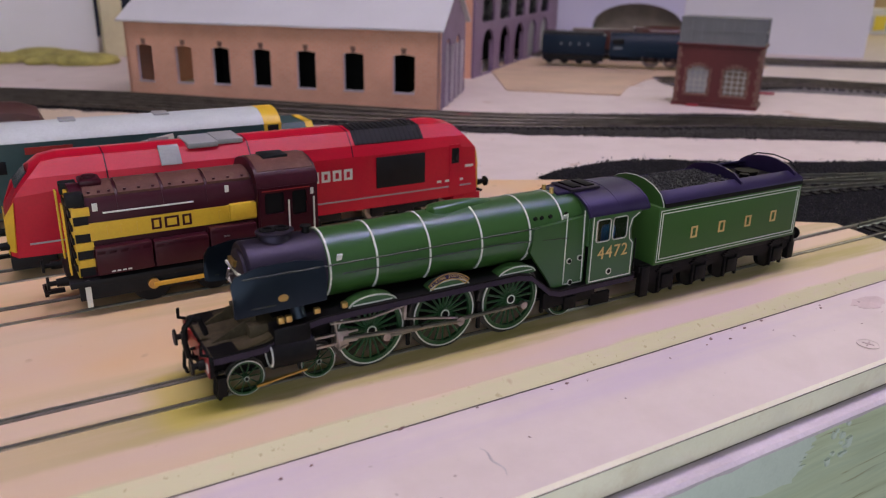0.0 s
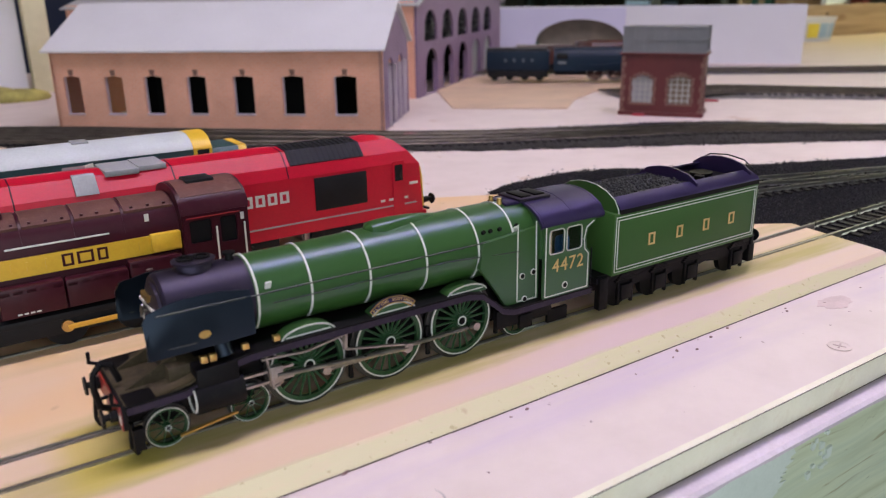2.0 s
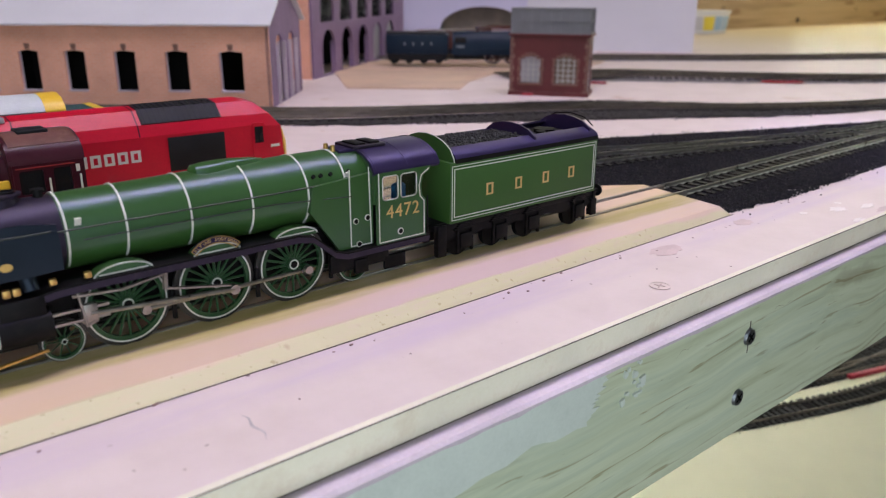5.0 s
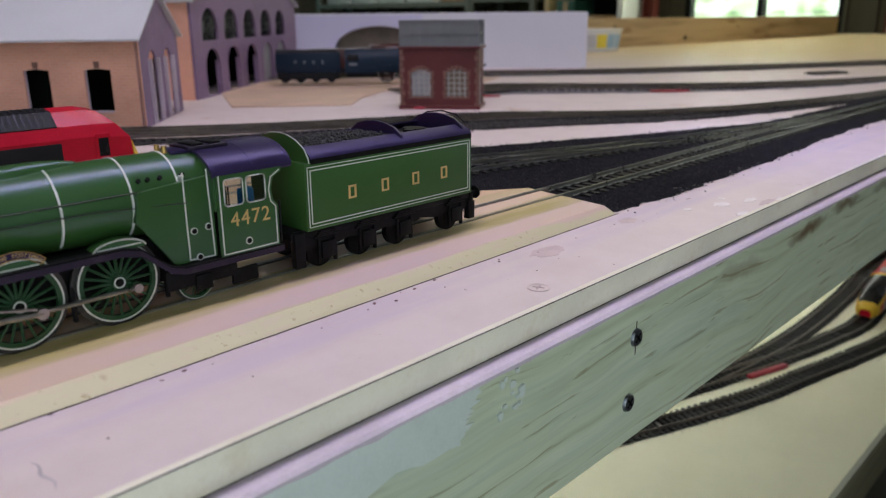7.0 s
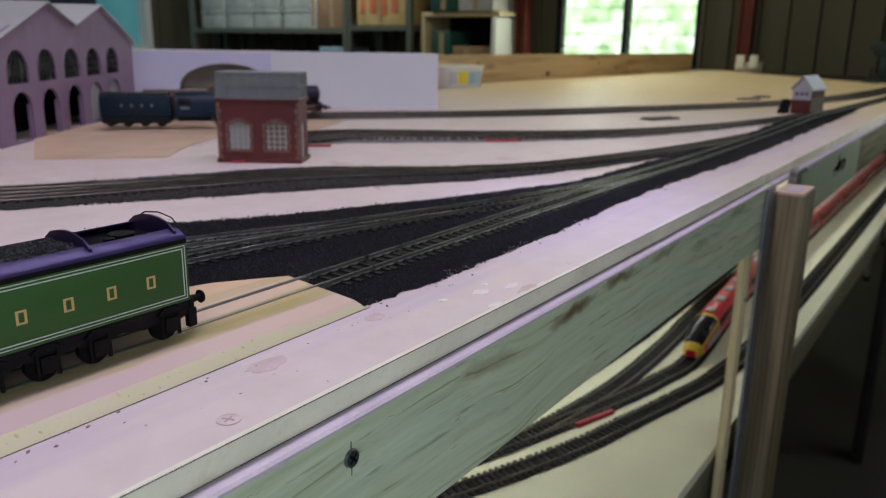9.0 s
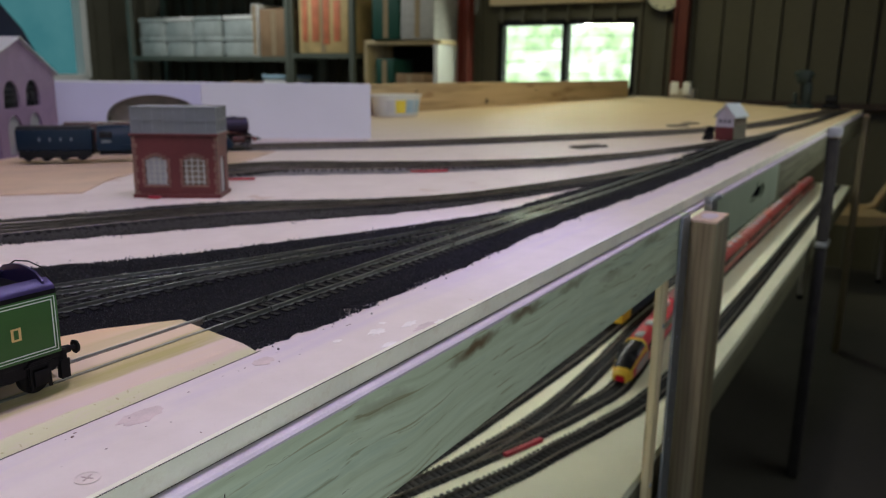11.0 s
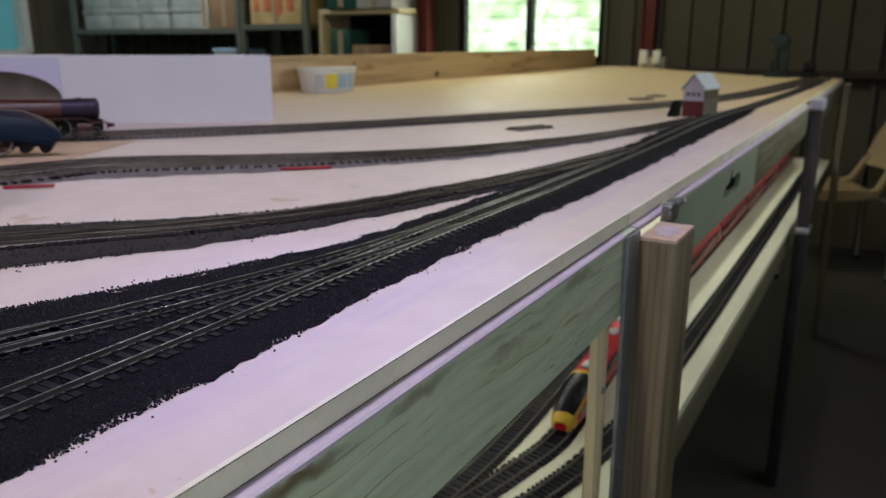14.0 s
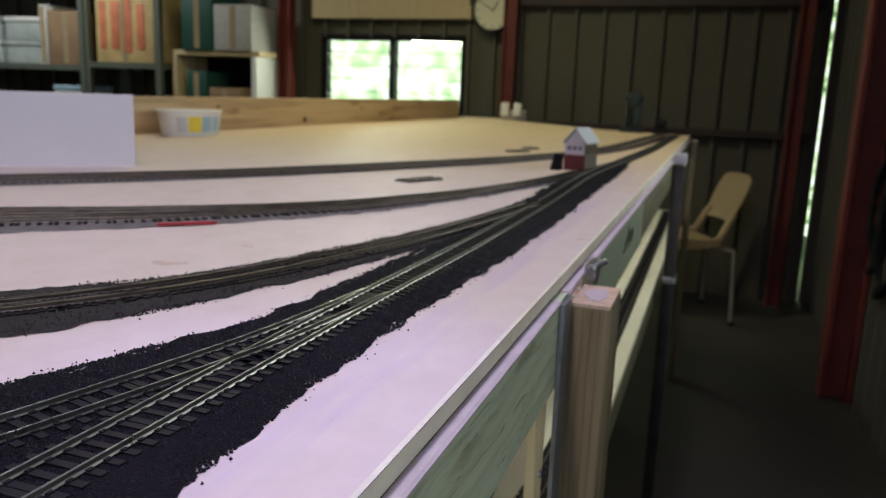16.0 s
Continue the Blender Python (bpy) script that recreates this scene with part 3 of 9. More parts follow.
def words(name, text, size, material, parent, m, label="", spread=1.0, thick=0.0001):
    cu = bpy.data.curves.new(name, "FONT")
    cu.body, cu.size, cu.align_x, cu.align_y, cu.extrude, cu.space_character = text, size, "CENTER", "CENTER", thick, spread
    cu.resolution_u = 3
    tmp = bpy.data.objects.new("tmp", cu)
    scene.collection.objects.link(tmp)
    bpy.context.view_layer.update()
    me = bpy.data.meshes.new_from_object(tmp.evaluated_get(bpy.context.evaluated_depsgraph_get()))
    bpy.data.objects.remove(tmp)
    bpy.data.curves.remove(cu)
    me.materials.clear()
    me.materials.append(material)
    ob = new(name, me)
    ob.parent = parent
    ob.matrix_basis = m
    if label:
        ob["label"] = label
    return ob


# ---- the room ----
WALL_X, RIGHT_Y, LEFT_Y, BACK_X, FLOOR_Z, CEIL_Z = 5.0, -0.68, 6.3, -2.6, -0.95, 1.75


def clad_wall(name, m, length, z0, z1, holes=()):
    """Ribbed sheet cladding with real openings; local x along the wall, y away from the room."""
    bm = BM()
    plate(bm, rect(0, length, z0, z1), [rect(*h) for h in holes], 0.06, Matrix.Identity(4))
    pitch = 0.16
    for k in range(int(length / pitch)):
        x = 0.05 + k * pitch
        spans = [(z0, z1)]
        for h in holes:
            if h[0] - 0.02 < x < h[1] + 0.02:
                spans = [(z0, h[2]), (h[3], z1)]
        for a, b in spans:
            prism(bm, [(x - 0.014, 0.004), (x - 0.010, -0.034), (x + 0.010, -0.034), (x + 0.014, 0.004)], "z", a, b)
    ob = part(name, bm, CLAD, None, smooth=0)
    ob.matrix_basis = m
    return tagged(ob, "ribbed olive-grey steel sheet wall of the shed", "wall", kind="structure")


# window opening of the far wall: y 1.40 to 2.34, sill at deck height
WIN = (1.40, 2.345, 0.02, 0.445)
clad_wall("wall_far", pose(WALL_X, RIGHT_Y + 0.085, 0, 0, 0, 90) @ Matrix.Scale(-1, 4, (0, 1, 0)), LEFT_Y - RIGHT_Y - 0.085, FLOOR_Z, CEIL_Z,
          [(WIN[0] - RIGHT_Y - 0.085, WIN[1] - RIGHT_Y - 0.085, WIN[2], WIN[3])])
# Both openings of the aisle wall are unseen, added for the fill lamps.
clad_wall("wall_aisle", pose(BACK_X, RIGHT_Y, 0) @ Matrix.Scale(-1, 4, (0, 1, 0)), WALL_X - 0.02 - BACK_X, FLOOR_Z, CEIL_Z, [(1.25, 2.75, -0.9, 0.9), (4.15, 5.25, 0.25, 0.75)])
bm = BM()
bx(bm, WALL_X, WALL_X + 0.06, RIGHT_Y - 0.1, RIGHT_Y + 0.069, FLOOR_Z, CEIL_Z)
tagged(part("wall_corner", bm, CLAD, None, smooth=0), "olive-grey steel corner flashing beside the door gap", "wall", kind="structure")
TEALWIN = (3.35, 4.50, 0.02, 0.85)
clad_wall("wall_left", pose(BACK_X, LEFT_Y, 0), WALL_X - BACK_X, FLOOR_Z, CEIL_Z, [(TEALWIN[0] - BACK_X, TEALWIN[1] - BACK_X, TEALWIN[2], TEALWIN[3])])
clad_wall("wall_behind", pose(BACK_X, RIGHT_Y, 0, 0, 0, 90), LEFT_Y - RIGHT_Y, FLOOR_Z, CEIL_Z)
bm = BM()
bx(bm, BACK_X, WALL_X + 0.1, RIGHT_Y - 0.1, LEFT_Y + 0.1, CEIL_Z, CEIL_Z + 0.05)
tagged(part("ceiling", bm, CLAD, None, smooth=0), "dark sheet steel shed roof", "ceiling", kind="structure")
bm = BM()
bx(bm, BACK_X - 0.1, WALL_X + 0.3, RIGHT_Y - 0.3, LEFT_Y + 0.1, FLOOR_Z - 0.1, FLOOR_Z)
tagged(part("floor", bm, CONCRETE, None, smooth=0), "grey worn concrete floor", "floor", kind="structure")
bm = BM()
bx(bm, -60, 60, -60, 60, FLOOR_Z - 0.16, FLOOR_Z - 0.12)
tagged(part("ground", bm, paint("garden_ground", (0.08, 0.11, 0.04), 0.9, var=0.3, big=1.5), None, smooth=0), "green garden ground outside the shed", "ground", kind="structure")
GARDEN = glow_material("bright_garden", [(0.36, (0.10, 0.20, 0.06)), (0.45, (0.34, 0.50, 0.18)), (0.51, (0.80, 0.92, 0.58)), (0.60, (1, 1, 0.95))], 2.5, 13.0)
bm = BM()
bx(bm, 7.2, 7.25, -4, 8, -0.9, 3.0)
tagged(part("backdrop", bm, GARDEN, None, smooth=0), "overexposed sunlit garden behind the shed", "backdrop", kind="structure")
SKYGLOW = glow_material("teal_daylight", [(0.3, (0.10, 0.34, 0.36)), (0.7, (0.18, 0.46, 0.46))], 0.55, 1.5)
bm = BM()
bx(bm, 2, 7, LEFT_Y + 0.8, LEFT_Y + 0.85, -0.8, 2.6)
tagged(part("backdrop", bm, SKYGLOW, None, smooth=0), "pale teal daylight behind the side window", "backdrop", kind="structure")

# louvre window
win = thing("window_1", pose(WALL_X, 0, 0), "aluminium louvre window with clear glass blades", "window", kind="structure")
bm = BM()
for y in (WIN[0], (WIN[0] + WIN[1]) / 2, WIN[1]):
    bx(bm, -0.02, 0.05, y - 0.018, y + 0.018, WIN[2], WIN[3])
for z in (WIN[2], WIN[3]):
    bx(bm, -0.02, 0.05, WIN[0] - 0.018, WIN[1] + 0.018, z - 0.018, z + 0.018)
part("window_frame", bm, DARKGREY, win, smooth=0)
BLADE = glass_material("louvre_glass", (0.95, 1.0, 0.97), 0.12)
for half in range(2):
    for k in range(5):
        bm = BM()
        a = WIN[0] + 0.025 + half * (WIN[1] - WIN[0]) / 2
        bx(bm, -0.003, 0.003, a, a + (WIN[1] - WIN[0]) / 2 - 0.05, -0.045, 0.045)
        o = part("louvre_blade", bm, BLADE, win, smooth=0)
        o.matrix_basis = pose(0.015, 0, WIN[2] + 0.05 + k * 0.082, 0, -32, 0)
        o.visible_shadow = False
bm = BM()
bx(bm, -0.05, 0.0, WIN[0] - 0.05, WIN[1] + 0.06, WIN[3] + 0.11, WIN[3] + 0.30)
tagged(part("blind_pelmet", bm, PALEPINE, None, smooth=0), "pale timber pelmet board above the louvre window", "pelmet").matrix_basis = pose(WALL_X - 0.024, 0, 0)
win2 = thing("window_2", pose(0, LEFT_Y, 0), "side window covered with pale teal film", "window", kind="structure")
bm = BM()
for x in (TEALWIN[0], TEALWIN[1]):
    bx(bm, x - 0.03, x + 0.03, -0.06, 0.06, TEALWIN[2], TEALWIN[3])
for z in (TEALWIN[2], TEALWIN[3]):
    bx(bm, TEALWIN[0], TEALWIN[1], -0.06, 0.06, z - 0.03, z + 0.03)
part("window_frame", bm, WHITEPAINT, win2, smooth=0)

# girts, red steel posts
GIRT = paint("dark_brown_steel", (0.045, 0.026, 0.022), 0.55, var=0.2, big=6)
bm = BM()
bx(bm, 0, 0.05, RIGHT_Y + 0.13, 0.98, -0.055, -0.02)
tagged(part("wall_girt", bm, GIRT, None, smooth=0), "dark steel girt along the sheet wall", "girt", group="wall girts", kind="structure").matrix_basis = pose(WALL_X - 0.075, 0, 0)
bm = BM()
bx(bm, 0, 0.05, RIGHT_Y + 0.13, 1.36, 0.63, 0.675)
tagged(part("wall_girt", bm, GIRT, None, smooth=0), "dark steel girt along the sheet wall", "girt", group="wall girts", kind="structure").matrix_basis = pose(WALL_X - 0.075, 0, 0)


def steel_post(x, y, w, label):
    bm = BM()
    for a, b, c, d in ((-w, w, -w, -w * 0.7), (-w, w, w * 0.7, w), (-w * 0.15, w * 0.15, -w * 0.7, w * 0.7)):
        bx(bm, a, b, c, d, FLOOR_Z, CEIL_Z)
    ob = part("steel_post", bm, REDOXIDE, None, smooth=0)
    ob.matrix_basis = pose(x, y, 0)
    tagged(ob, label, "post", group="steel posts", kind="structure")


steel_post(4.88, 1.09, 0.038, "red oxide steel post against the sheet wall")
steel_post(4.88, 2.56, 0.04, "red oxide steel post beside the louvre window")
steel_post(3.52, -0.60, 0.055, "red oxide steel portal post beside the aisle")
steel_post(4.86, -0.46, 0.035, "red oxide steel post at the doorway")


# ---- the layout's baseboards ----
bm = BM()
prism(bm, [(-2.2, 0.0080), (3.5, 0.0080), (3.62, 0.35), (4.45, 1.05), (4.45, 1.2), (0.90, 1.2), (0.90, 1.52), (0.10, 1.52), (0.10, 1.2), (-2.2, 1.2)], "z", -0.012, 0.0)
tagged(part("layout_baseboard", bm, DECK, None, smooth=0), "pink-painted plywood deck, bare ply with yellow light in its colour at the far end", "baseboard")

fascia = thing("front_fascia", pose(0, 0, 0), "green treated pine fascia board with a white top edge", "fascia", group="fascia boards")
bm = BM()
prism(bm, [(0.0, -0.0725), (0.033, -0.0725), (0.033, -0.0124), (0.0079, -0.0124), (0.0079, -0.0114), (0.0, -0.0114)], "x", -2.2, 0.933)
part("board", bm, TREATED, fascia)
bm = BM()
rag = [(-2.2 + 3.105 * k / 420, -0.0128 - 0.0016 * max(0, noise.noise((k * 0.24, 1, 0))) - 0.0022 * max(0, noise.noise((k * 1.3, 7, 0)))) for k in range(421)]
loft(bm, [[(x, 0.0078, -0.0113), (x, 0.0078, -0.0108), (x, 0.0008, -0.0109), (x, -0.0006, -0.0117), (x, -0.0005, z), (x, 0.0003, z), (x, 0.0003, -0.0113)] for x, z in rag])
part("white_edge", bm, LEDGE, fascia, "chipped white paint on the top edge", smooth=0)
bm = BM()
prism(bm, [(0.0066, -0.0107), (0.0079, -0.0107), (0.0079, 0.0003), (0.0054, 0.0003)], "x", -2.2, 0.93)
part("trim_strip", bm, TRIM, fascia, "yellowed trim strip", smooth=0)
# ragged pale paint patch on the fascia face
PATCH = paint("pale_green_paint", (0.58, 0.63, 0.58), 0.5, var=0.07, big=40)
rng = random.Random(4)
low = []
for k in range(150):
    x = -0.62 + k * 0.0054
    z = -0.029 + 0.004 * noise.noise((x * 14, 3, 0)) + 0.003 * noise.noise((x * 60, 5, 0)) - max(0, (0.10 - x)) * 0.05
    low.append((x, max(z, -0.066)))
end = []
for k in range(26):
    z = -0.0280 + k * 0.0006
    end.append((0.186 + (z + 0.028) * 0.55 + 0.009 * noise.noise((z * 260, 1, 0)) + 0.006 * noise.noise((z * 700, 4, 0)) + 0.004 * noise.noise((z * 1900, 9, 0)), z))
bm = BM()
prism(bm, low + end + [(0.196, -0.0126), (-0.62, -0.0126)], "y", -0.0004, 0.0004)
part("paint_patch", bm, PATCH, fascia, "patch of pale green paint", smooth=0)
for k in range(16):
    x, z, r = 0.203 + 0.012 * rng.random(), -0.014 - 0.016 * rng.random(), 0.0006 + 0.0014 * rng.random()
    bm = BM()
    prism(bm, [(x + r * (0.6 + 0.6 * rng.random()) * math.cos(a), z + r * (0.5 + 0.6 * rng.random()) * math.sin(a)) for a in (0, 0.9, 1.8, 2.7, 3.6, 4.5, 5.4)], "y", -0.0005 - 0.00003 * k, 0.0004)
    part("paint_chip", bm, PATCH, fascia, smooth=0)


def screw(parent, x, y, z, r=0.0042, axis="y"):
    bm = BM()
    cy(bm, (0, 0.0006, 0), (0, -0.0012, 0), r, r * 0.8, 20)
    s = part("screw", bm, DARKSTEEL, parent, "crosshead steel screw")
    s.matrix_basis = pose(x, y, z, 0 if axis == "y" else -90)
    for a in (45, 135):
        bm = BM()
        bx(bm, -r * 0.55, r * 0.55, -0.00135, -0.0010, -r * 0.13, r * 0.13)
        part("slot", bm, DARKVOID, s, smooth=0).matrix_basis = pose(0, 0, 0, 0, a, 0)


bm = BM()
prism(bm, [(0.2878, -0.0205), (0.2881, -0.0200), (0.2882, -0.027), (0.2884, -0.0330), (0.2881, -0.0345), (0.2878, -0.030)], "y", -0.0003, 0.001)
part("split", bm, GROOVE, fascia, "dark split in the grain", smooth=0)
screw(fascia, 0.288, 0, -0.027)
screw(fascia, 0.285, 0, -0.0545)

f2 = thing("front_fascia", pose(0, 0, 0), "green treated pine fascia board with a star-shaped hole", "fascia", group="fascia boards")
bm = BM()
star = [(1.285, -0.050), (1.302, -0.040), (1.326, -0.036), (1.338, -0.021), (1.346, -0.034), (1.390, -0.033), (1.405, -0.042), (1.394, -0.052), (1.362, -0.054), (1.346, -0.049), (1.320, -0.053)]
plate(bm, [(1.035, -0.078), (1.53, -0.078), (1.53, -0.0125), (1.035, -0.0125)], [star], 0.006, Matrix.Identity(4))
part("board", bm, paint("pale_green_treated_pine", (0.30, 0.34, 0.24), 0.55, var=0.12, big=14, fine=300), f2, "pale green board with a star-shaped hole", smooth=0)
bm = BM()
bx(bm, 1.532, 3.48, 0.001, 0.03, -0.076, -0.0125, 0.0015)
part("board", bm, timber("weathered_pine", ((0.13, 0.12, 0.07), (0.19, 0.18, 0.11), (0.24, 0.23, 0.15)), "x", 1.5, 0.6), f2, "browner weathered board")
bm = BM()
prism(bm, [(0.0078, -0.0123), (0.0078, -0.0109), (0.0006, -0.0110), (-0.0006, -0.0118), (-0.0006, -0.0150), (-0.0001, -0.0150), (-0.0001, -0.0123)], "x", 0.935, 3.48)
part("white_edge", bm, LEDGE, f2, smooth=0)
bm = BM()
prism(bm, [(0.0066, -0.0107), (0.0079, -0.0107), (0.0079, 0.0003), (0.0054, 0.0003)], "x", 0.932, 3.5)
part("trim_strip", bm, TRIM, f2, smooth=0)
# Black block added behind the star hole so that it reads dark.
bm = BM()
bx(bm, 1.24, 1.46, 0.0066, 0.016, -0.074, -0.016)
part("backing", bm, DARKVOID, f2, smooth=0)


def layout_post(x0, x1, y0, y1, top, label, material=None):
    p = thing("layout_post", pose(0, 0, 0), label, "post", group="layout posts")
    bm = BM()
    bx(bm, x0, x1, y0, y1, FLOOR_Z, top - 0.0015, 0.003)
    part("shaft", bm, material or TREATEDZ, p)
    bm = BM()
    bx(bm, x0 + 0.0008, x1 - 0.0008, y0 + 0.0008, y1 - 0.0008, top - 0.0022, top + 0.0006, 0.0004)
    part("cut_top", bm, ENDGRAIN, p, "sawn pinkish end grain", smooth=0)
    return p


p1 = layout_post(0.934, 0.995, -0.031, -0.0015, -0.019, "square treated pine post with a galvanised angle")
bm = BM()
bx(bm, 0.904, 0.933, -0.0035, -0.0005, -0.42, -0.013)
angle = part("steel_angle", bm, paint("dull_zinc", (0.27, 0.28, 0.31), 0.45, 0.6, var=0.2, big=60), p1, "galvanised steel angle", smooth=0)
for k in range(9):
    bm = BM()
    cy(bm, (0.918, -0.0045, -0.055 - k * 0.03), (0.918, -0.003, -0.055 - k * 0.03), 0.0028, seg=14)
    part("bolt", bm, DARKSTEEL, angle)
bm = BM()
prism(bm, [(0.9642 + 0.019 * (1 + 0.5 * noise.noise((k * 0.8, 2, 0))) * math.cos(k * 0.4488), -0.0165 + 0.0085 * (1 + 0.7 * noise.noise((k * 0.9, 6, 0))) * math.sin(k * 0.4488)) for k in range(14)], "z", -0.0186, -0.0180)
part("paint_smear", bm, LEDGE, p1, "smear of white paint", smooth=0)
bm = BM()
bx(bm, 0.862, 0.880, 0.0, 0.008, -0.50, -0.0735, 0.0005)
str1 = tagged(part("timber_strip", bm, PALEPINE, None), "pale planed pine strip fixed beside the post", "timber strip")
screw(str1, 0.871, 0.0, -0.12, 0.003)
screw(str1, 0.871, 0.0, -0.30, 0.003)
p2 = layout_post(2.262, 2.318, -0.027, -0.001, -0.02, "grey painted post with a pale cap block", paint("grey_brown_paint", (0.055, 0.050, 0.047), 0.7, var=0.2, big=20, spec=0.1))
bm = BM()
bx(bm, 2.255, 2.33, -0.028, -0.0005, -0.0185, 0.004, 0.002)
part("cap_block", bm, paint("pale_blue_grey_cap", (0.48, 0.47, 0.52), 0.5), p2, "pale grey cap block")
bm = BM()
bx(bm, 2.258, 2.322, -0.031, -0.001, -0.30, -0.285, 0.002)
part("collar", bm, STEEL, p2, "pale steel collar")
layout_post(3.42, 3.47, -0.024, -0.001, -0.015, "treated pine post at the far end of the layout")
# latch between the two fascia boards
la = thing("barrel_bolt", pose(1.02, 0.001, -0.010), "galvanised barrel bolt joining two fascia boards", "bolt")
bm = BM()
bx(bm, -0.016, 0.012, -0.010, -0.0008, -0.012, 0.006, 0.0015)
part("housing", bm, STEEL, la)
bm = BM()
cy(bm, (-0.024, -0.007, 0.001), (0.02, -0.007, 0.001), 0.0033, seg=12)
cy(bm, (0.004, -0.007, 0.001), (0.004, -0.016, 0.006), 0.0025, seg=10)
part("bolt", bm, DARKSTEEL, la)

# ---- lower deck ----
LZ = -0.29
bm = BM()
bx(bm, 0.25, 3.5, 0.0125, 0.62, LZ - 0.012, LZ)
tagged(part("lower_baseboard", bm, CREAM, None, smooth=0), "cream-painted lower deck under the layout", "baseboard")
lf = thing("lower_fascia", pose(0, 0, 0), "treated pine edge of the lower deck", "fascia")
bm = BM()
bx(bm, 0.25, 3.5, 0.014, 0.0295, LZ - 0.07, LZ - 0.0124, 0.0015)
part("board", bm, timber("aged_pine_edge", ((0.09, 0.08, 0.045), (0.14, 0.13, 0.075), (0.18, 0.17, 0.10)), "x", 1.5, 0.65), lf)
for x in (0.62, 1.12, 1.70, 2.20, 2.75, 3.3):
    screw(lf, x, 0.014, LZ - 0.022, 0.0036)
    screw(lf, x + 0.004, 0.014, LZ - 0.050, 0.0036)
# Dark panel added to keep light from behind off the space below.
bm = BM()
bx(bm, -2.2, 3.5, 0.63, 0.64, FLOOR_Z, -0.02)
tagged(part("light_block_panel", bm, DARKVOID, None, smooth=0), "added dark panel blocking light behind the lower deck", "panel")
fl = thing("trestle", pose(0, 0, 0), "treated pine trestle upright under the layout", "trestle", group="trestles")
bm = BM()
bx(bm, 2.9, 2.94, 1.12, 1.17, FLOOR_Z, -0.013, 0.002)
part("shaft", bm, TREATEDZ, fl)
copy_thing(fl, pose(-4.6, 0, 0))
copy_thing(fl, pose(-2.2, 0, 0))

# Unseen strip with a glowing diffuser, assumed from the lower deck's even brightness.
strip = thing("assumed_light_strip", pose(0.3, 0.30, -0.0125), "slim unseen light strip assumed under the upper deck", "light strip")
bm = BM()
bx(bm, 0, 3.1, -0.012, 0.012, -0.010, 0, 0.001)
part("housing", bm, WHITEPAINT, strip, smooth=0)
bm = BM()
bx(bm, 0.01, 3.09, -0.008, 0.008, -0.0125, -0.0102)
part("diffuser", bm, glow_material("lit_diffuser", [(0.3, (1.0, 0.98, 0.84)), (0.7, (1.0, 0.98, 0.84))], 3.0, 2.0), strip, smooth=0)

# ---- inlaid track board ----
bz = 0.0045
outer = [(-1.6, 0.0525), (0.12, 0.0528), (0.362, 0.0560), (0.374, 0.115), (0.338, 0.139), (0.304, 0.149), (0.298, 0.19), (0.313, 0.247), (0.288, 0.262), (0.232, 0.290), (0.20, 0.36), (-1.6, 0.44)]
inner = [(-1.6, 0.0579), (0.12, 0.0582), (0.358, 0.0606), (0.366, 0.114), (0.334, 0.135), (0.300, 0.146), (0.293, 0.19), (0.307, 0.245), (0.286, 0.258), (0.229, 0.286), (0.197, 0.356), (-1.6, 0.436)]
bm = BM()
loft(bm, [[(x, y, 0.0002) for x, y in outer], [(x, y, bz) for x, y in inner]])
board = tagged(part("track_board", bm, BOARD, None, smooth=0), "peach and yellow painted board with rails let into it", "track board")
RAILTOP = 0.0052


def dirt_shade_line(parent, x0, x1, y, z, w, seed):
    """Dirt and shadow along a joint: a thin dark ribbon of uneven width."""
    bm = BM()
    lean = lambda k: y + (max(0, x0 + (x1 - x0) * k / 260 - 0.12) * 0.0132 if y > 0.03 else 0)
    loft(bm, [[(x0 + (x1 - x0) * k / 260, lean(k) - w * (0.55 + 0.9 * max(-0.5, noise.noise((k * 0.37, seed, 0)))), z), (x0 + (x1 - x0) * k / 260, lean(k) + w * 0.4, z), (x0 + (x1 - x0) * k / 260, lean(k) + w * 0.4, z - 0.0005)] for k in range(261)])
    part("dirt_shade_line", bm, GROOVE, parent, "dirt and shadow line along the joint", smooth=0)


dirt_shade_line(board, -1.0, 0.364, 0.0524, 0.0003, 0.00032, 2.0)
dirt_shade_line(fascia, -1.0, 0.92, 0.0052, 0.0005, 0.00025, 5.0)
dirt_shade_line(fascia, -1.0, 0.92, 0.0064, -0.0104, 0.0005, 8.0)


def inlaid(x0, x1, y0, y1):
    """A pair of rails let into the board, with a dirty strip painted shade-dark for the groove beside each."""
    for s in (-1, 1):
        a, b = (x0, y0 + s * 0.00825), (x1, y1 + s * 0.00825)
        for name, off, w, z, mt in (("rail", 0, 0.0006, RAILTOP, RAIL), ("groove", -s * 0.0012, 0.0007, bz + 0.00025, GROOVE)):
            bm = BM()
            loft(bm, [[(p[0], p[1] + off - w, 0.002), (p[0], p[1] + off + w, 0.002), (p[0], p[1] + off + w, z), (p[0], p[1] + off - w, z)] for p in (a, b)])
            part(name, bm, mt, board, smooth=0)


inlaid(-1.6, 0.372, 0.098, 0.098)
inlaid(-1.6, 0.300, 0.166, 0.192)
inlaid(-1.6, 0.303, 0.226, 0.234)
inlaid(-1.6, 0.205, 0.322, 0.312)


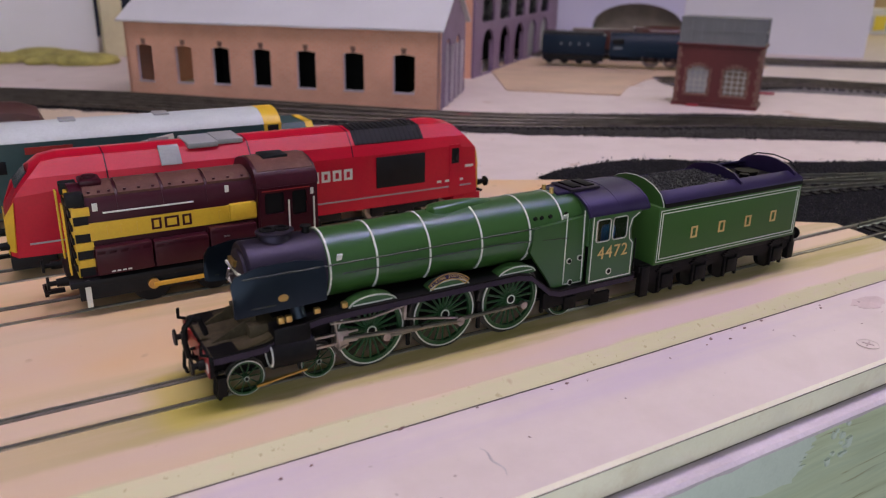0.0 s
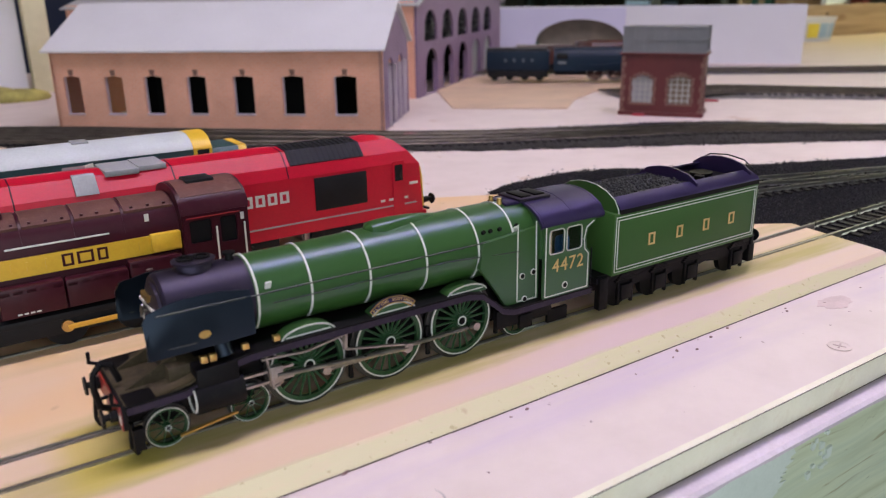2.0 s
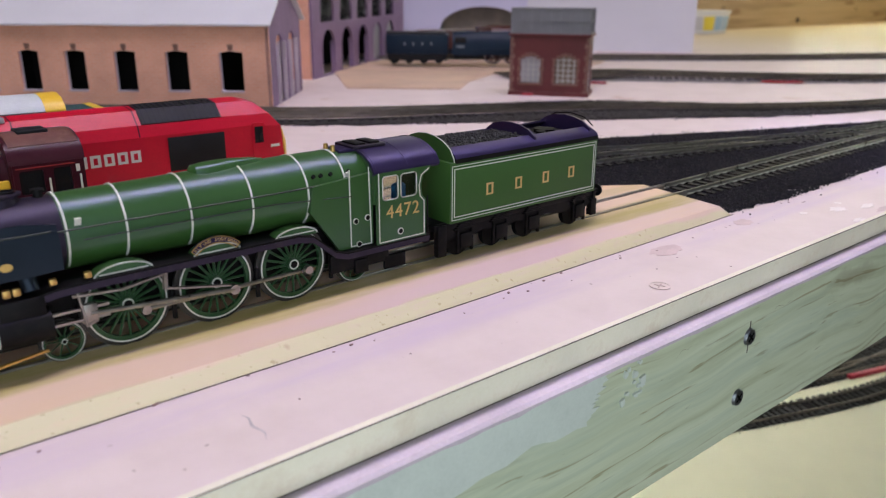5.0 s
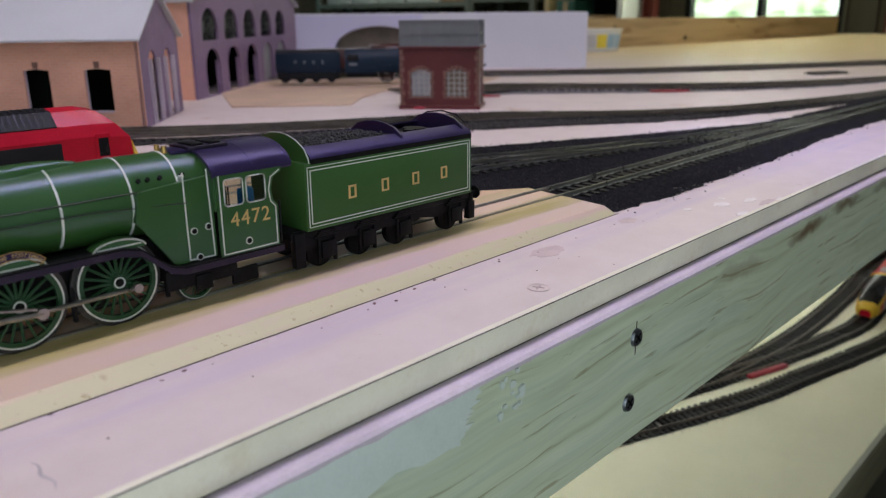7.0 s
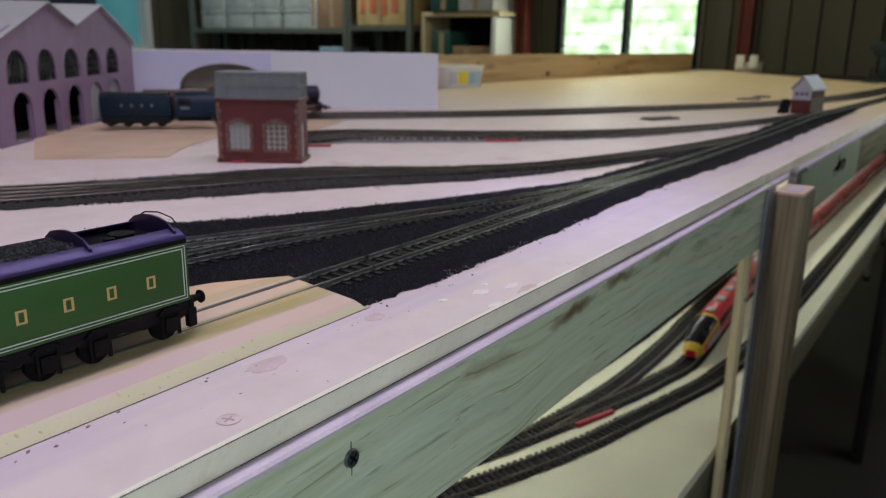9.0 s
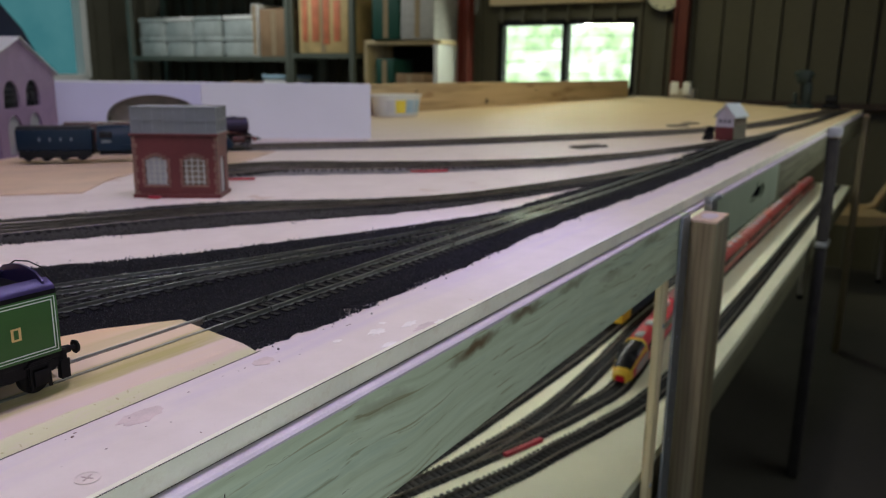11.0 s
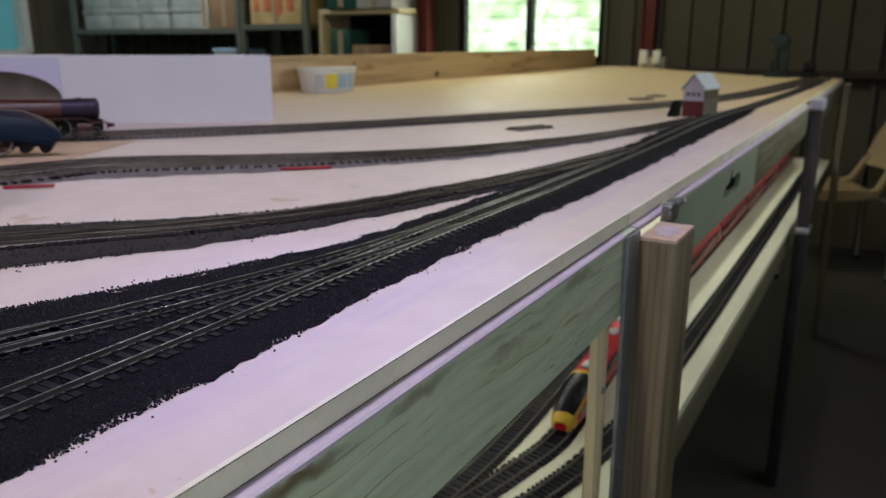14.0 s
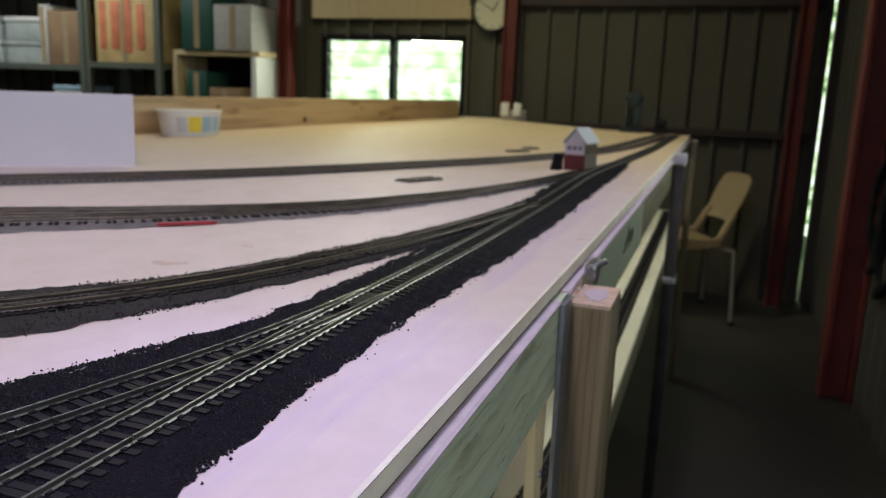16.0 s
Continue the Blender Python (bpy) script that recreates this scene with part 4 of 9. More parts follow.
# ---- ballast beds and track ----
def bed(name, ctrl, material, label, height=0.0022, seed=0.0, wob=0.007):
    """A heap of grit along a line: control points x, y and half width; ragged edges."""
    pts = curve_pts(ctrl, 0.006)
    bm = BM()
    prof = (-1.0, -0.93, -0.8, -0.4, 0, 0.4, 0.8, 0.93, 1.0)
    rows = []
    for i, p in enumerate(pts):
        q = pts[min(i + 1, len(pts) - 1)] - pts[max(i - 1, 0)]
        nrm = Vector((-q.y, q.x)).normalized()
        row = []
        for f in prof:
            jit = 0.0
            if abs(f) > 0.9:
                n0 = Vector((p.x * 42, p.y * 42, seed + f))
                jit = wob * noise.noise(n0) + wob * 0.55 * noise.noise(n0 * 3.7) + wob * 0.35 * noise.noise(n0 * 11)
            s = f * p.z + jit
            z = 0.0004 if abs(f) == 1 else height * (1 - 0.72 * abs(f) ** 4) + 0.0006 * noise.noise(Vector((p.x * 160, p.y * 160, f * 5 + seed)))
            row.append(bm.verts.new((p.x + nrm.x * s, p.y + nrm.y * s, max(z, 0.0003))))
        rows.append(row)
    for a, b in zip(rows, rows[1:]):
        for k in range(len(prof) - 1):
            bm.faces.new((a[k], b[k], b[k + 1], a[k + 1]))
    # loose grains along the edges
    rg = random.Random(int(seed * 10) + 5)
    for i in range(0, len(pts), 1):
        p = pts[i]
        for f in (-1, 1):
            for _ in range(1):
                s = f * (p.z + abs(rg.gauss(0.0, 0.0025)))
                q = pts[min(i + 1, len(pts) - 1)] - pts[max(i - 1, 0)]
                nrm = Vector((-q.y, q.x)).normalized()
                c = Vector((p.x + nrm.x * s + rg.uniform(-.003, .003), p.y + nrm.y * s, 0.0005))
                r = rg.uniform(0.0003, 0.0008)
                vs = [bm.verts.new(c + Vector((r * math.cos(a + i), r * math.sin(a + i), 0))) for a in (0, 2.1, 4.2)]
                t = bm.verts.new(c + Vector((0, 0, r * 0.9)))
                for k in range(3):
                    bm.faces.new((vs[k], vs[(k + 1) % 3], t))
    return tagged(part(name, bm, material, None, smooth=0), label, "ballast", kind="stuff")


def grains(ctrl, count, x0, x1, seed, material, label):
    """Loose single grains lying over a bed, as one heap."""
    pts = [p for p in curve_pts(ctrl, 0.004) if x0 < p.x < x1]
    rg = random.Random(seed)
    verts, faces = [], []
    for k in range(count):
        i = rg.randrange(1, len(pts) - 1)
        p, q = pts[i], pts[i + 1] - pts[i - 1]
        nrm = Vector((-q.y, q.x)).normalized()
        f = rg.uniform(-1, 1) if rg.random() < 0.62 else rg.choice((-1, 1)) * rg.uniform(0.9, 1.04)
        edge = 0.004 * noise.noise(Vector((p.x * 42, p.y * 42, seed)))
        s = f * (p.z + edge) * (1 if rg.random() < 0.97 else rg.uniform(1.0, 1.2))
        r = rg.uniform(0.0004, 0.0009)
        run = rg.uniform(-0.0024, 0.0024)
        c = Vector((p.x + nrm.x * s + nrm.y * run, p.y + nrm.y * s - nrm.x * run, 0.0018 * max(0, 1 - 0.72 * abs(f) ** 4) if abs(f) < 0.97 else 0.0005))
        a = rg.uniform(0, 6.3)
        n0 = len(verts)
        for j in range(4):
            verts.append(tuple(c + Vector((r * rg.uniform(0.7, 1.2) * math.cos(a + 1.57 * j), r * rg.uniform(0.7, 1.2) * math.sin(a + 1.57 * j), -0.0002))))
        verts.append(tuple(c + Vector((r * rg.uniform(-0.4, 0.4), r * rg.uniform(-0.4, 0.4), r * rg.uniform(0.7, 1.3)))))
        faces += [(n0 + j, n0 + (j + 1) % 4, n0 + 4) for j in range(4)]
    me = bpy.data.meshes.new("ballast_grains")
    me.from_pydata(verts, [], faces)
    me.materials.append(material)
    return tagged(new("ballast_grains", me), label, "ballast", kind="stuff")


BEDS = {
    "f": [(0.352, 0.100, 0.040), (0.47, 0.101, 0.045), (0.62, 0.101, 0.040), (0.80, 0.098, 0.034), (0.95, 0.092, 0.034), (1.15, 0.090, 0.034), (1.4, 0.092, 0.034), (1.65, 0.098, 0.038), (1.85, 0.090, 0.028), (1.99, 0.085, 0.016)],
    "f2": [(0.27, 0.245, 0.045), (0.345, 0.215, 0.085), (0.43, 0.185, 0.070), (0.53, 0.155, 0.056), (0.64, 0.128, 0.040), (0.75, 0.108, 0.026)],
    "mid": [(-0.9, 1.28, 0.055), (-0.4, 1.02, 0.055), (0.0, 0.775, 0.055), (0.18, 0.625, 0.052), (0.35, 0.480, 0.050), (0.49, 0.400, 0.056), (0.605, 0.340, 0.062), (0.715, 0.252, 0.043), (0.81, 0.200, 0.031), (0.93, 0.163, 0.026), (1.06, 0.133, 0.022), (1.27, 0.103, 0.016)],
    "far": [(0.72, 0.585, 0.030), (0.80, 0.555, 0.055), (0.88, 0.525, 0.072), (0.99, 0.400, 0.058), (1.13, 0.282, 0.042), (1.32, 0.200, 0.028), (1.5, 0.152, 0.022), (1.70, 0.12, 0.02)],
    "grey": [(0.55, 1.12, 0.03), (0.80, 0.95, 0.04), (1.03, 0.768, 0.050), (1.285, 0.572, 0.046), (1.58, 0.410, 0.038), (1.85, 0.285, 0.034), (2.05, 0.215, 0.028), (2.16, 0.190, 0.018)],
}
bed("ballast", BEDS["f"], GRIT, "black granular ballast spread under the front track", 0.0019, seed=1.0, wob=0.0085)
bed("ballast", BEDS["f2"], GRIT, "black granular ballast under the converging sidings", 0.0017, seed=2.0)
bed("ballast", BEDS["mid"], BROWNGRIT, "dark brown dusty ballast under the middle tracks", 0.0018, seed=3.0)
bed("ballast", BEDS["far"], GREYGRIT, "dusty grey ballast under the far sidings", 0.0013, seed=4.0)
bed("underlay", BEDS["grey"], GREYGRIT, "grey underlay strip below the curved main line", 0.0012, seed=5.0, wob=0.002)

GRAIN = paint("black_grain", (0.009, 0.008, 0.012), 0.45, var=0.5, big=900, fine=3000, relief=0.3, spec=0.3)
grains(BEDS["f"], 26000, 0.36, 1.3, 1, GRAIN, "loose black ballast grains beside the front track")
grains(BEDS["f2"], 17000, 0.28, 0.75, 2, GRAIN, "loose black ballast grains between the sidings")
grains(BEDS["mid"], 9000, 0.3, 1.1, 3, BROWNGRIT, "loose brown ballast grains between the middle tracks")

PITCH = 0.0074


def sleeper_mesh():
    bm = BM()
    bx(bm, -0.0017, 0.0017, -0.0155, 0.0155, 0, 0.0014)
    for s in (-1, 1):
        bx(bm, -0.0013, 0.0013, s * 0.00825 - 0.0021, s * 0.00825 + 0.0021, 0.0014, 0.0019)
    me = bpy.data.meshes.new("sleeper")
    bm.to_mesh(me)
    bm.free()
    me.materials.append(SLEEPER)
    return me


SLEEPER_MESH = sleeper_mesh()


def track(ctrl, label, z=0.0, shift=0.0, singles=(9, 9), material=None, group="tracks", sleepers=True, parent_name="model_track", run=None):
    """Track along a line: two rails, and sleepers, each one a part within the stretch 'singles' of x."""
    material = material or RAIL
    pts = [Vector((p[0], p[1])) for p in ctrl]
    line = curve_pts([Vector((p.x, p.y, 0)) for p in pts], 0.004)
    if shift:
        out = []
        for i, p in enumerate(line):
            q = line[min(i + 1, len(line) - 1)] - line[max(i - 1, 0)]
            k = shift(i / len(line)) if callable(shift) else shift
            out.append(p + Vector((-q.y, q.x, 0)).normalized() * k)
        line = out
    t = thing(parent_name, pose(0, 0, 0), label, "track", group=group)
    norms = []
    for i, p in enumerate(line):
        q = line[min(i + 1, len(line) - 1)] - line[max(i - 1, 0)]
        norms.append((Vector((-q.y, q.x, 0)).normalized(), math.atan2(q.y, q.x)))
    for s in (-1, 1):
        bm = BM()
        rings = []
        for p, (n, _) in list(zip(line, norms))[::2]:
            c = p + n * s * 0.00825
            prof = ((-0.0008, 0.0014), (0.0008, 0.0014), (0.00025, 0.0021), (0.00045, 0.0040), (-0.00045, 0.0040), (-0.00025, 0.0021))
            rings.append([(c.x + n.x * a, c.y + n.y * a, z + h + 0.0012) for a, h in prof])
        loft(bm, rings)
        part("rail", bm, material, t, smooth=30)
    if not sleepers:
        return t
    far = BM()
    acc, nfar = 0.0, 0
    for i in range(1, len(line)):
        acc += (line[i] - line[i - 1]).length
        if acc >= PITCH:
            acc -= PITCH
            p, a = line[i], norms[i][1]
            m = Matrix.Translation((p.x, p.y, z + 0.0012)) @ Matrix.Rotation(a, 4, "Z")
            if singles[0] < p.x < singles[1]:
                o = new("sleeper", SLEEPER_MESH)
                o.parent, o.matrix_basis = t, m
            else:
                vs = [far.verts.new(m @ Vector((a2, b2, c2))) for c2 in (0, 0.0014) for a2, b2 in ((-0.0017, -0.0155), (0.0017, -0.0155), (0.0017, 0.0155), (-0.0017, 0.0155))]
                for q in ((4, 5, 6, 7), (0, 1, 5, 4), (1, 2, 6, 5), (2, 3, 7, 6), (3, 0, 4, 7)):
                    far.faces.new([vs[k] for k in q])
                nfar += 1
    if nfar:
        tagged(part("sleeper_run", far, run or SLEEPER, t, smooth=0), kind="stuff")
    else:
        far.free()
    return t


# ---- rolling stock; local millimetres, x along the track, z from the rail head ----
MM = 0.001


def spoked_wheel(parent, x, z, r, spokes, y, side, mat=WHEELGREEN, crank=0.0):
    """A spoked wheel: green rim, spokes and boss, with a dark tyre and its white line."""
    bm = BM()
    ring(bm, (0, 0, 0), "y", r * 0.90, r * 0.80, 1.5, 44)
    w = part("wheel", bm, mat, parent, unit=MM)
    w.matrix_basis = pose(x * MM, y * MM, z * MM, 0, 0, 0 if side < 0 else 180)
    bm = BM()
    cy(bm, (r * 0.12, 0, 0), (r * 0.84, 0, 0), r * 0.042, r * 0.030, 6)
    sp = part("spoke", bm, mat, w, unit=MM)
    for k in range(1, spokes):
        again(sp, w, pose(0, 0, 0, 0, 360.0 * k / spokes, 0))
    bm = BM()
    cy(bm, (0, -1.3, 0), (0, 1.0, 0), r * 0.17, seg=20)
    part("boss", bm, mat, w, unit=MM)
    if crank:
        bm = BM()
        cy(bm, (r * 0.42 * math.cos(crank), -1.2, r * 0.42 * math.sin(crank)), (r * 0.42 * math.cos(crank), 0.8, r * 0.42 * math.sin(crank)), r * 0.13, seg=16)
        part("crank_boss", bm, mat, w, unit=MM)
    bm = BM()
    ring(bm, (0, 0.9, 0), "y", r * 1.05, r * 0.915, 1.2, 48)
    part("tyre", bm, TYRE, w, "dark steel tyre", unit=MM)
    bm = BM()
    ring(bm, (0, -0.65, 0), "y", r * 0.938, r * 0.905, 0.5, 48)
    part("white_line", bm, LINING, w, "white painted line", unit=MM)
    bm = BM()
    ring(bm, (0, -1.4, 0), "y", r * 0.135, r * 0.105, 0.35, 20)
    part("hub_line", bm, LINING, w, "white painted line", unit=MM)
    bm = BM()
    cy(bm, (0, -1.75, 0), (0, -1.2, 0), r * 0.085, seg=14)
    part("axle_end", bm, BLACK, w, unit=MM)
    return w


def barrel(bm, stations, seg=44, zc=None):
    """A round boiler from (x, radius, centre height) stations."""
    loft(bm, [[(x, r * math.cos(2 * math.pi * k / seg), c + r * math.sin(2 * math.pi * k / seg)) for k in range(seg)] for x, r, c in stations])


def hoop(bm, x, r, c, w, a0=-60, a1=240, t=0.35, n=40):
    """A band round the boiler between two angles."""
    rows = []
    for k in range(n + 1):
        a = radians(a0 + (a1 - a0) * k / n)
        rows.append([(x + dx, (r + dr) * math.cos(a), c + (r + dr) * math.sin(a)) for dx, dr in ((-w / 2, -0.1), (w / 2, -0.1), (w / 2, t), (-w / 2, t))])
    loft(bm, rows)


def frame_line(bm, pts, y, w=0.45, t=0.18):
    """A thin painted line along points (x, z) on a side at y."""
    for (xa, za), (xb, zb) in zip(pts, pts[1:]):
        d = Vector((xb - xa, 0, zb - za))
        n = Vector((-d.z, 0, d.x)).normalized() * (w / 2)
        e = d.normalized() * (w / 2)
        a, b = Vector((xa, 0, za)) - e, Vector((xb, 0, zb)) + e
        s = -1 if y < 0 else 1
        loft(bm, [[(p.x, y - s * 0.05, p.z) for p in (a - n, b - n, b + n, a + n)], [(p.x, y + s * t, p.z) for p in (a - n, b - n, b + n, a + n)]])


def rrect(x0, x1, z0, z1, r=1.5, n=4):
    out = []
    for cx, cz, a0 in ((x1 - r, z1 - r, 0), (x0 + r, z1 - r, 90), (x0 + r, z0 + r, 180), (x1 - r, z0 + r, 270)):
        out += [(cx + r * math.cos(radians(a0 + 90 * k / n)), cz + r * math.sin(radians(a0 + 90 * k / n))) for k in range(n + 1)]
    return out


def coupling(parent, x, d):
    bm = BM()
    bx(bm, x, x + d * 7, -1.2, 1.2, 5.5, 7.0)
    bx(bm, x + d * 5.6, x + d * 7, -1.2, 1.2, 7.0, 9.5)
    bx(bm, x + d * 6, x + d * 7.5, -6, 6, 6.5, 7.6)
    part("coupling", bm, BLACK, parent, unit=MM)


def buffer(parent, x, y, z, d, mat=BLACK, k=1.0):
    bm = BM()
    d *= k
    cy(bm, (x, y, z), (x + d * 4.2, y, z), 1.9, 1.6, 16)
    cy(bm, (x + d * 4.0, y, z), (x + d * 6.6, y, z), 1.0, seg=12)
    cy(bm, (x + d * 6.6, y, z), (x + d * 7.6, y, z), 2.9, 2.6, 20)
    part("buffer", bm, mat, parent, "sprung buffer", unit=MM)


def pacific():
    """The green express engine; its smokebox faces -x."""
    place = pose(-0.001, 0.098, RAILTOP - 0.0003) @ Matrix.Diagonal((0.993, 1, 1, 1))
    L = thing("steam_locomotive", place, "apple green model express steam locomotive with black smokebox and brass nameplate", "model locomotive")
    ZC = 36.4
    P = lambda n, bm, m, label="", smooth=35, parent=None: part(n, bm, m, parent or L, label, MM, smooth)
    # boiler, tapering to the firebox
    bm = BM()
    barrel(bm, [(53.5, 11.6, ZC - 0.2), (72, 11.75, ZC - 0.1), (110, 12.5, ZC), (133, 12.9, ZC), (159.5, 12.9, ZC)])
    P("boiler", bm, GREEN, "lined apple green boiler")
    for x, r in ((54.2, 11.6), (71, 11.75), (91, 12.1), (112, 12.55), (133, 12.9), (148.5, 12.9)):
        bm = BM()
        hoop(bm, x, r, ZC - 0.1, 0.62, -50, 230)
        P("boiler_band", bm, LINING, "white boiler band")
    # firebox sides reach down to the running plate
    for s in (-1, 1):
        bm = BM()
        y = s * 13.4
        prism(bm, [(132.5, 31), (134, 40), (159, 42), (159, 14.8), (144, 14.8), (140.5, 20)], "y", y - 0.9, y + 0.9)
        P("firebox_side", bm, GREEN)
        bm = BM()
        frame_line(bm, [(149.0, 44), (149.0, 15.5), (158.0, 15.2), (157.4, 44)], s * 14.4)
        P("lining", bm, LINING)
        for x, z in ((151.2, 24.8), (156.4, 25.4), (152.4, 15.9)):
            bm = BM()
            cy(bm, (x, s * 14.2, z), (x, s * 14.9, z), 0.9, seg=14)
            P("washout_plug", bm, BLACK)
            bm = BM()
            ring(bm, (x, s * 14.55, z), "y", 1.15, 0.85, 0.5, 18)
            P("plug_ring", bm, LINING)
    for x in (136, 139, 143, 150.5):
        bm = BM()
        cy(bm, (x, -11.0, 42.7), (x, -11.9, 43.3), 0.75, seg=12)
        P("washout_plug", bm, BLACK)
    # smokebox
    bm = BM()
    barrel(bm, [(28.0, 10.6, ZC - 0.4), (28.9, 11.35, ZC - 0.4), (53.6, 11.5, ZC - 0.3)])
    bm2 = bm
    P("smokebox", bm2, SMOKE, "weathered black smokebox")
    bm = BM()
    barrel(bm, [(25.6, 3, ZC - 0.4), (26.2, 6.5, ZC - 0.4), (27.2, 8.8, ZC - 0.4), (28.1, 9.2, ZC - 0.4)], 32)
    door = P("smokebox_door", bm, SMOKE)
    bm = BM()
    for z in (-3.2, 2.4):
        bx(bm, 25.6, 26.8, -8, 8, ZC + z - 0.45, ZC + z + 0.45)
    P("hinge_strap", bm, LINING, "pale hinge straps", parent=door)
    bm = BM()
    pipe(bm, [(25.6, 0, ZC + 1), (24.0, 0, ZC + 1), (24.0, -2, ZC + 3.6)], 0.4, 6)
    pipe(bm, [(24.4, 0, ZC + 1), (24.4, 2.4, ZC - 1.2)], 0.4, 6)
    P("door_handle", bm, ROD, parent=door)
    bm = BM()
    bx(bm, 25.2, 26.6, -3.2, 3.2, ZC + 4.2, ZC + 6.0)
    P("number_bar", bm, BRASS, parent=door)
    # chimney with its double mouth, snifting valve
    bm = BM()
    loft(bm, [[(40 + rx * math.cos(2 * math.pi * k / 32), ry * math.sin(2 * math.pi * k / 32), z) for k in range(32)]
              for rx, ry, z in ((6.6, 5.2, 45.6), (5.5, 4.2, 47.0), (5.2, 3.9, 48.6), (6.2, 4.9, 49.0), (6.3, 5.0, 49.7), (5.6, 4.3, 49.9))])
    ch = P("chimney", bm, SMOKE, "double chimney")
    for dx in (-2.4, 2.4):
        bm = BM()
        ring(bm, (40 + dx, 0, 50.0), "z", 2.5, 1.7, 0.8, 24)
        P("chimney_mouth", bm, BLACK, parent=ch)
        bm = BM()
        cy(bm, (40 + dx, 0, 49.7), (40 + dx, 0, 50.0), 1.7, seg=20)
        P("chimney_bore", bm, DARKVOID, parent=ch)
    bm = BM()
    cy(bm, (50.5, 0, 46.4), (50.5, 0, 49.2), 1.5, 1.2, 14)
    cy(bm, (50.5, 0, 49.2), (50.5, 0, 49.9), 1.9, seg=14)
    P("snifting_valve", bm, BLACK)
    # long banjo dome
    bm = BM()
    rows = []
    for x, hw, h in ((96.0, 1.2, 0.4), (97.5, 3.6, 2.2), (101, 4.4, 2.9), (106, 4.0, 3.0), (112, 3.0, 2.6), (118, 2.0, 1.9), (122.5, 1.0, 1.0)):
        base = ZC + math.sqrt(max(1, 12.4 ** 2 - hw * hw))
        rows.append([(x, hw * math.cos(math.pi * k / 10), base - 0.9 + (h + 0.9) * math.sin(math.pi * k / 10) ** 0.6) for k in range(11)])
    loft(bm, rows)
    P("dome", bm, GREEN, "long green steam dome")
    # safety valves and whistle ahead of the cab
    bm = BM()
    bx(bm, 151, 160, -5, 5, 48.4, 49.6, 0.3)
    P("safety_valve_base", bm, VIOLETLITBLACK)
    for y in (-2.4, 2.4):
        bm = BM()
        cy(bm, (150, y, 48.0), (150, y, 51.2), 1.0, 0.8, 12)
        P("safety_valve", bm, BRASS)
    # handrails
    for s in (-1, 1):
        bm = BM()
        pipe(bm, [(30, s * 12.6, 39.4), (53, s * 12.7, 39.5), (110, s * 13.2, 39.8), (155, s * 13.7, 40.2)], 0.28, 6)
        rail = P("handrail", bm, RAILGREY)
        for x in (34, 48, 66, 86, 106, 126, 146):
            bm = BM()
            cy(bm, (x, s * 11.6, 39.3), (x, s * 13.3, 39.7), 0.35, seg=6)
            P("handrail_knob", bm, RAILGREY, parent=rail)
        bm = BM()
        pipe(bm, [(58, s * 12.9, 36.0), (120, s * 13.4, 36.2), (150, s * 14.6, 34.4)], 0.22, 6)
        P("ejector_pipe", bm, RAILGREY)
    # running plate: low at the front, raised over the drivers, dropping to the cab
    path = [(13.5, 18.0), (29, 18.4), (34, 19.8), (41, 22.8), (48, 24.0), (60, 24.4), (126, 24.5), (132, 23.2), (137, 19.0), (141, 15.6), (146, 14.2), (184, 14.0)]
    for s in (-1, 1):
        bm = BM()
        a, b = (s * 9.0, s * 17.0)
        loft(bm, [[(x, a, z - 0.5), (x, b, z - 0.5), (x, b, z + 0.4), (x, a, z + 0.4)] for x, z in path])
        P("running_plate", bm, BLACK)
        bm = BM()
        loft(bm, [[(x, s * 16.4, z - 2.3), (x, s * 17.05, z - 2.3), (x, s * 17.05, z - 0.3), (x, s * 16.4, z - 0.3)] for x, z in path])
        P("valance", bm, SMOKE, "dark valance edge")
        # splashers
        for cx, z0, hw, h in ((67.3, 24.0, 8.8, 3.7), (97.0, 24.1, 8.0, 3.5), (126.0, 24.0, 8.2, 3.3)):
            pts = [(cx - hw * math.cos(math.pi * k / 16), z0 + h * math.sin(math.pi * k / 16)) for k in range(17)]
            bm = BM()
            prism(bm, pts, "y", s * 10.5, s * 15.6)
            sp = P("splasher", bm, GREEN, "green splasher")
            bm = BM()
            frame_line(bm, pts[1:-1], s * 15.6, 0.5)
            frame_line(bm, [(cx - hw * 0.8, z0 + 1.2), (cx + hw * 0.8, z0 + 1.2)], s * 15.6, 0.4)
            P("lining", bm, LINING, parent=sp)
        # nameplate over the middle splasher
        n, cx, rad, cz = 14, 96.6, 9.6, 18.6
        inner = [(cx + (rad - 0.2) * math.cos(radians(136 - 92 * k / n)), cz + (rad - 0.2) * math.sin(radians(136 - 92 * k / n))) for k in range(n + 1)]
        outer = [(cx + (rad + 1.9) * math.cos(radians(136 - 92 * k / n)), cz + (rad + 1.9) * math.sin(radians(136 - 92 * k / n))) for k in range(n + 1)]
        bm = BM()
        prism(bm, inner + outer[::-1], "y", s * 14.9, s * 15.75)
        plate_ob = P("nameplate", bm, VIOLETLITBLACK, "curved nameplate")
        bm = BM()
        frame_line(bm, inner + outer[::-1] + inner[:1], s * 15.75, 0.3)
        P("nameplate_edge", bm, BRASS, "brass edging", parent=plate_ob)
        text = "FLYING SCOTSMAN"
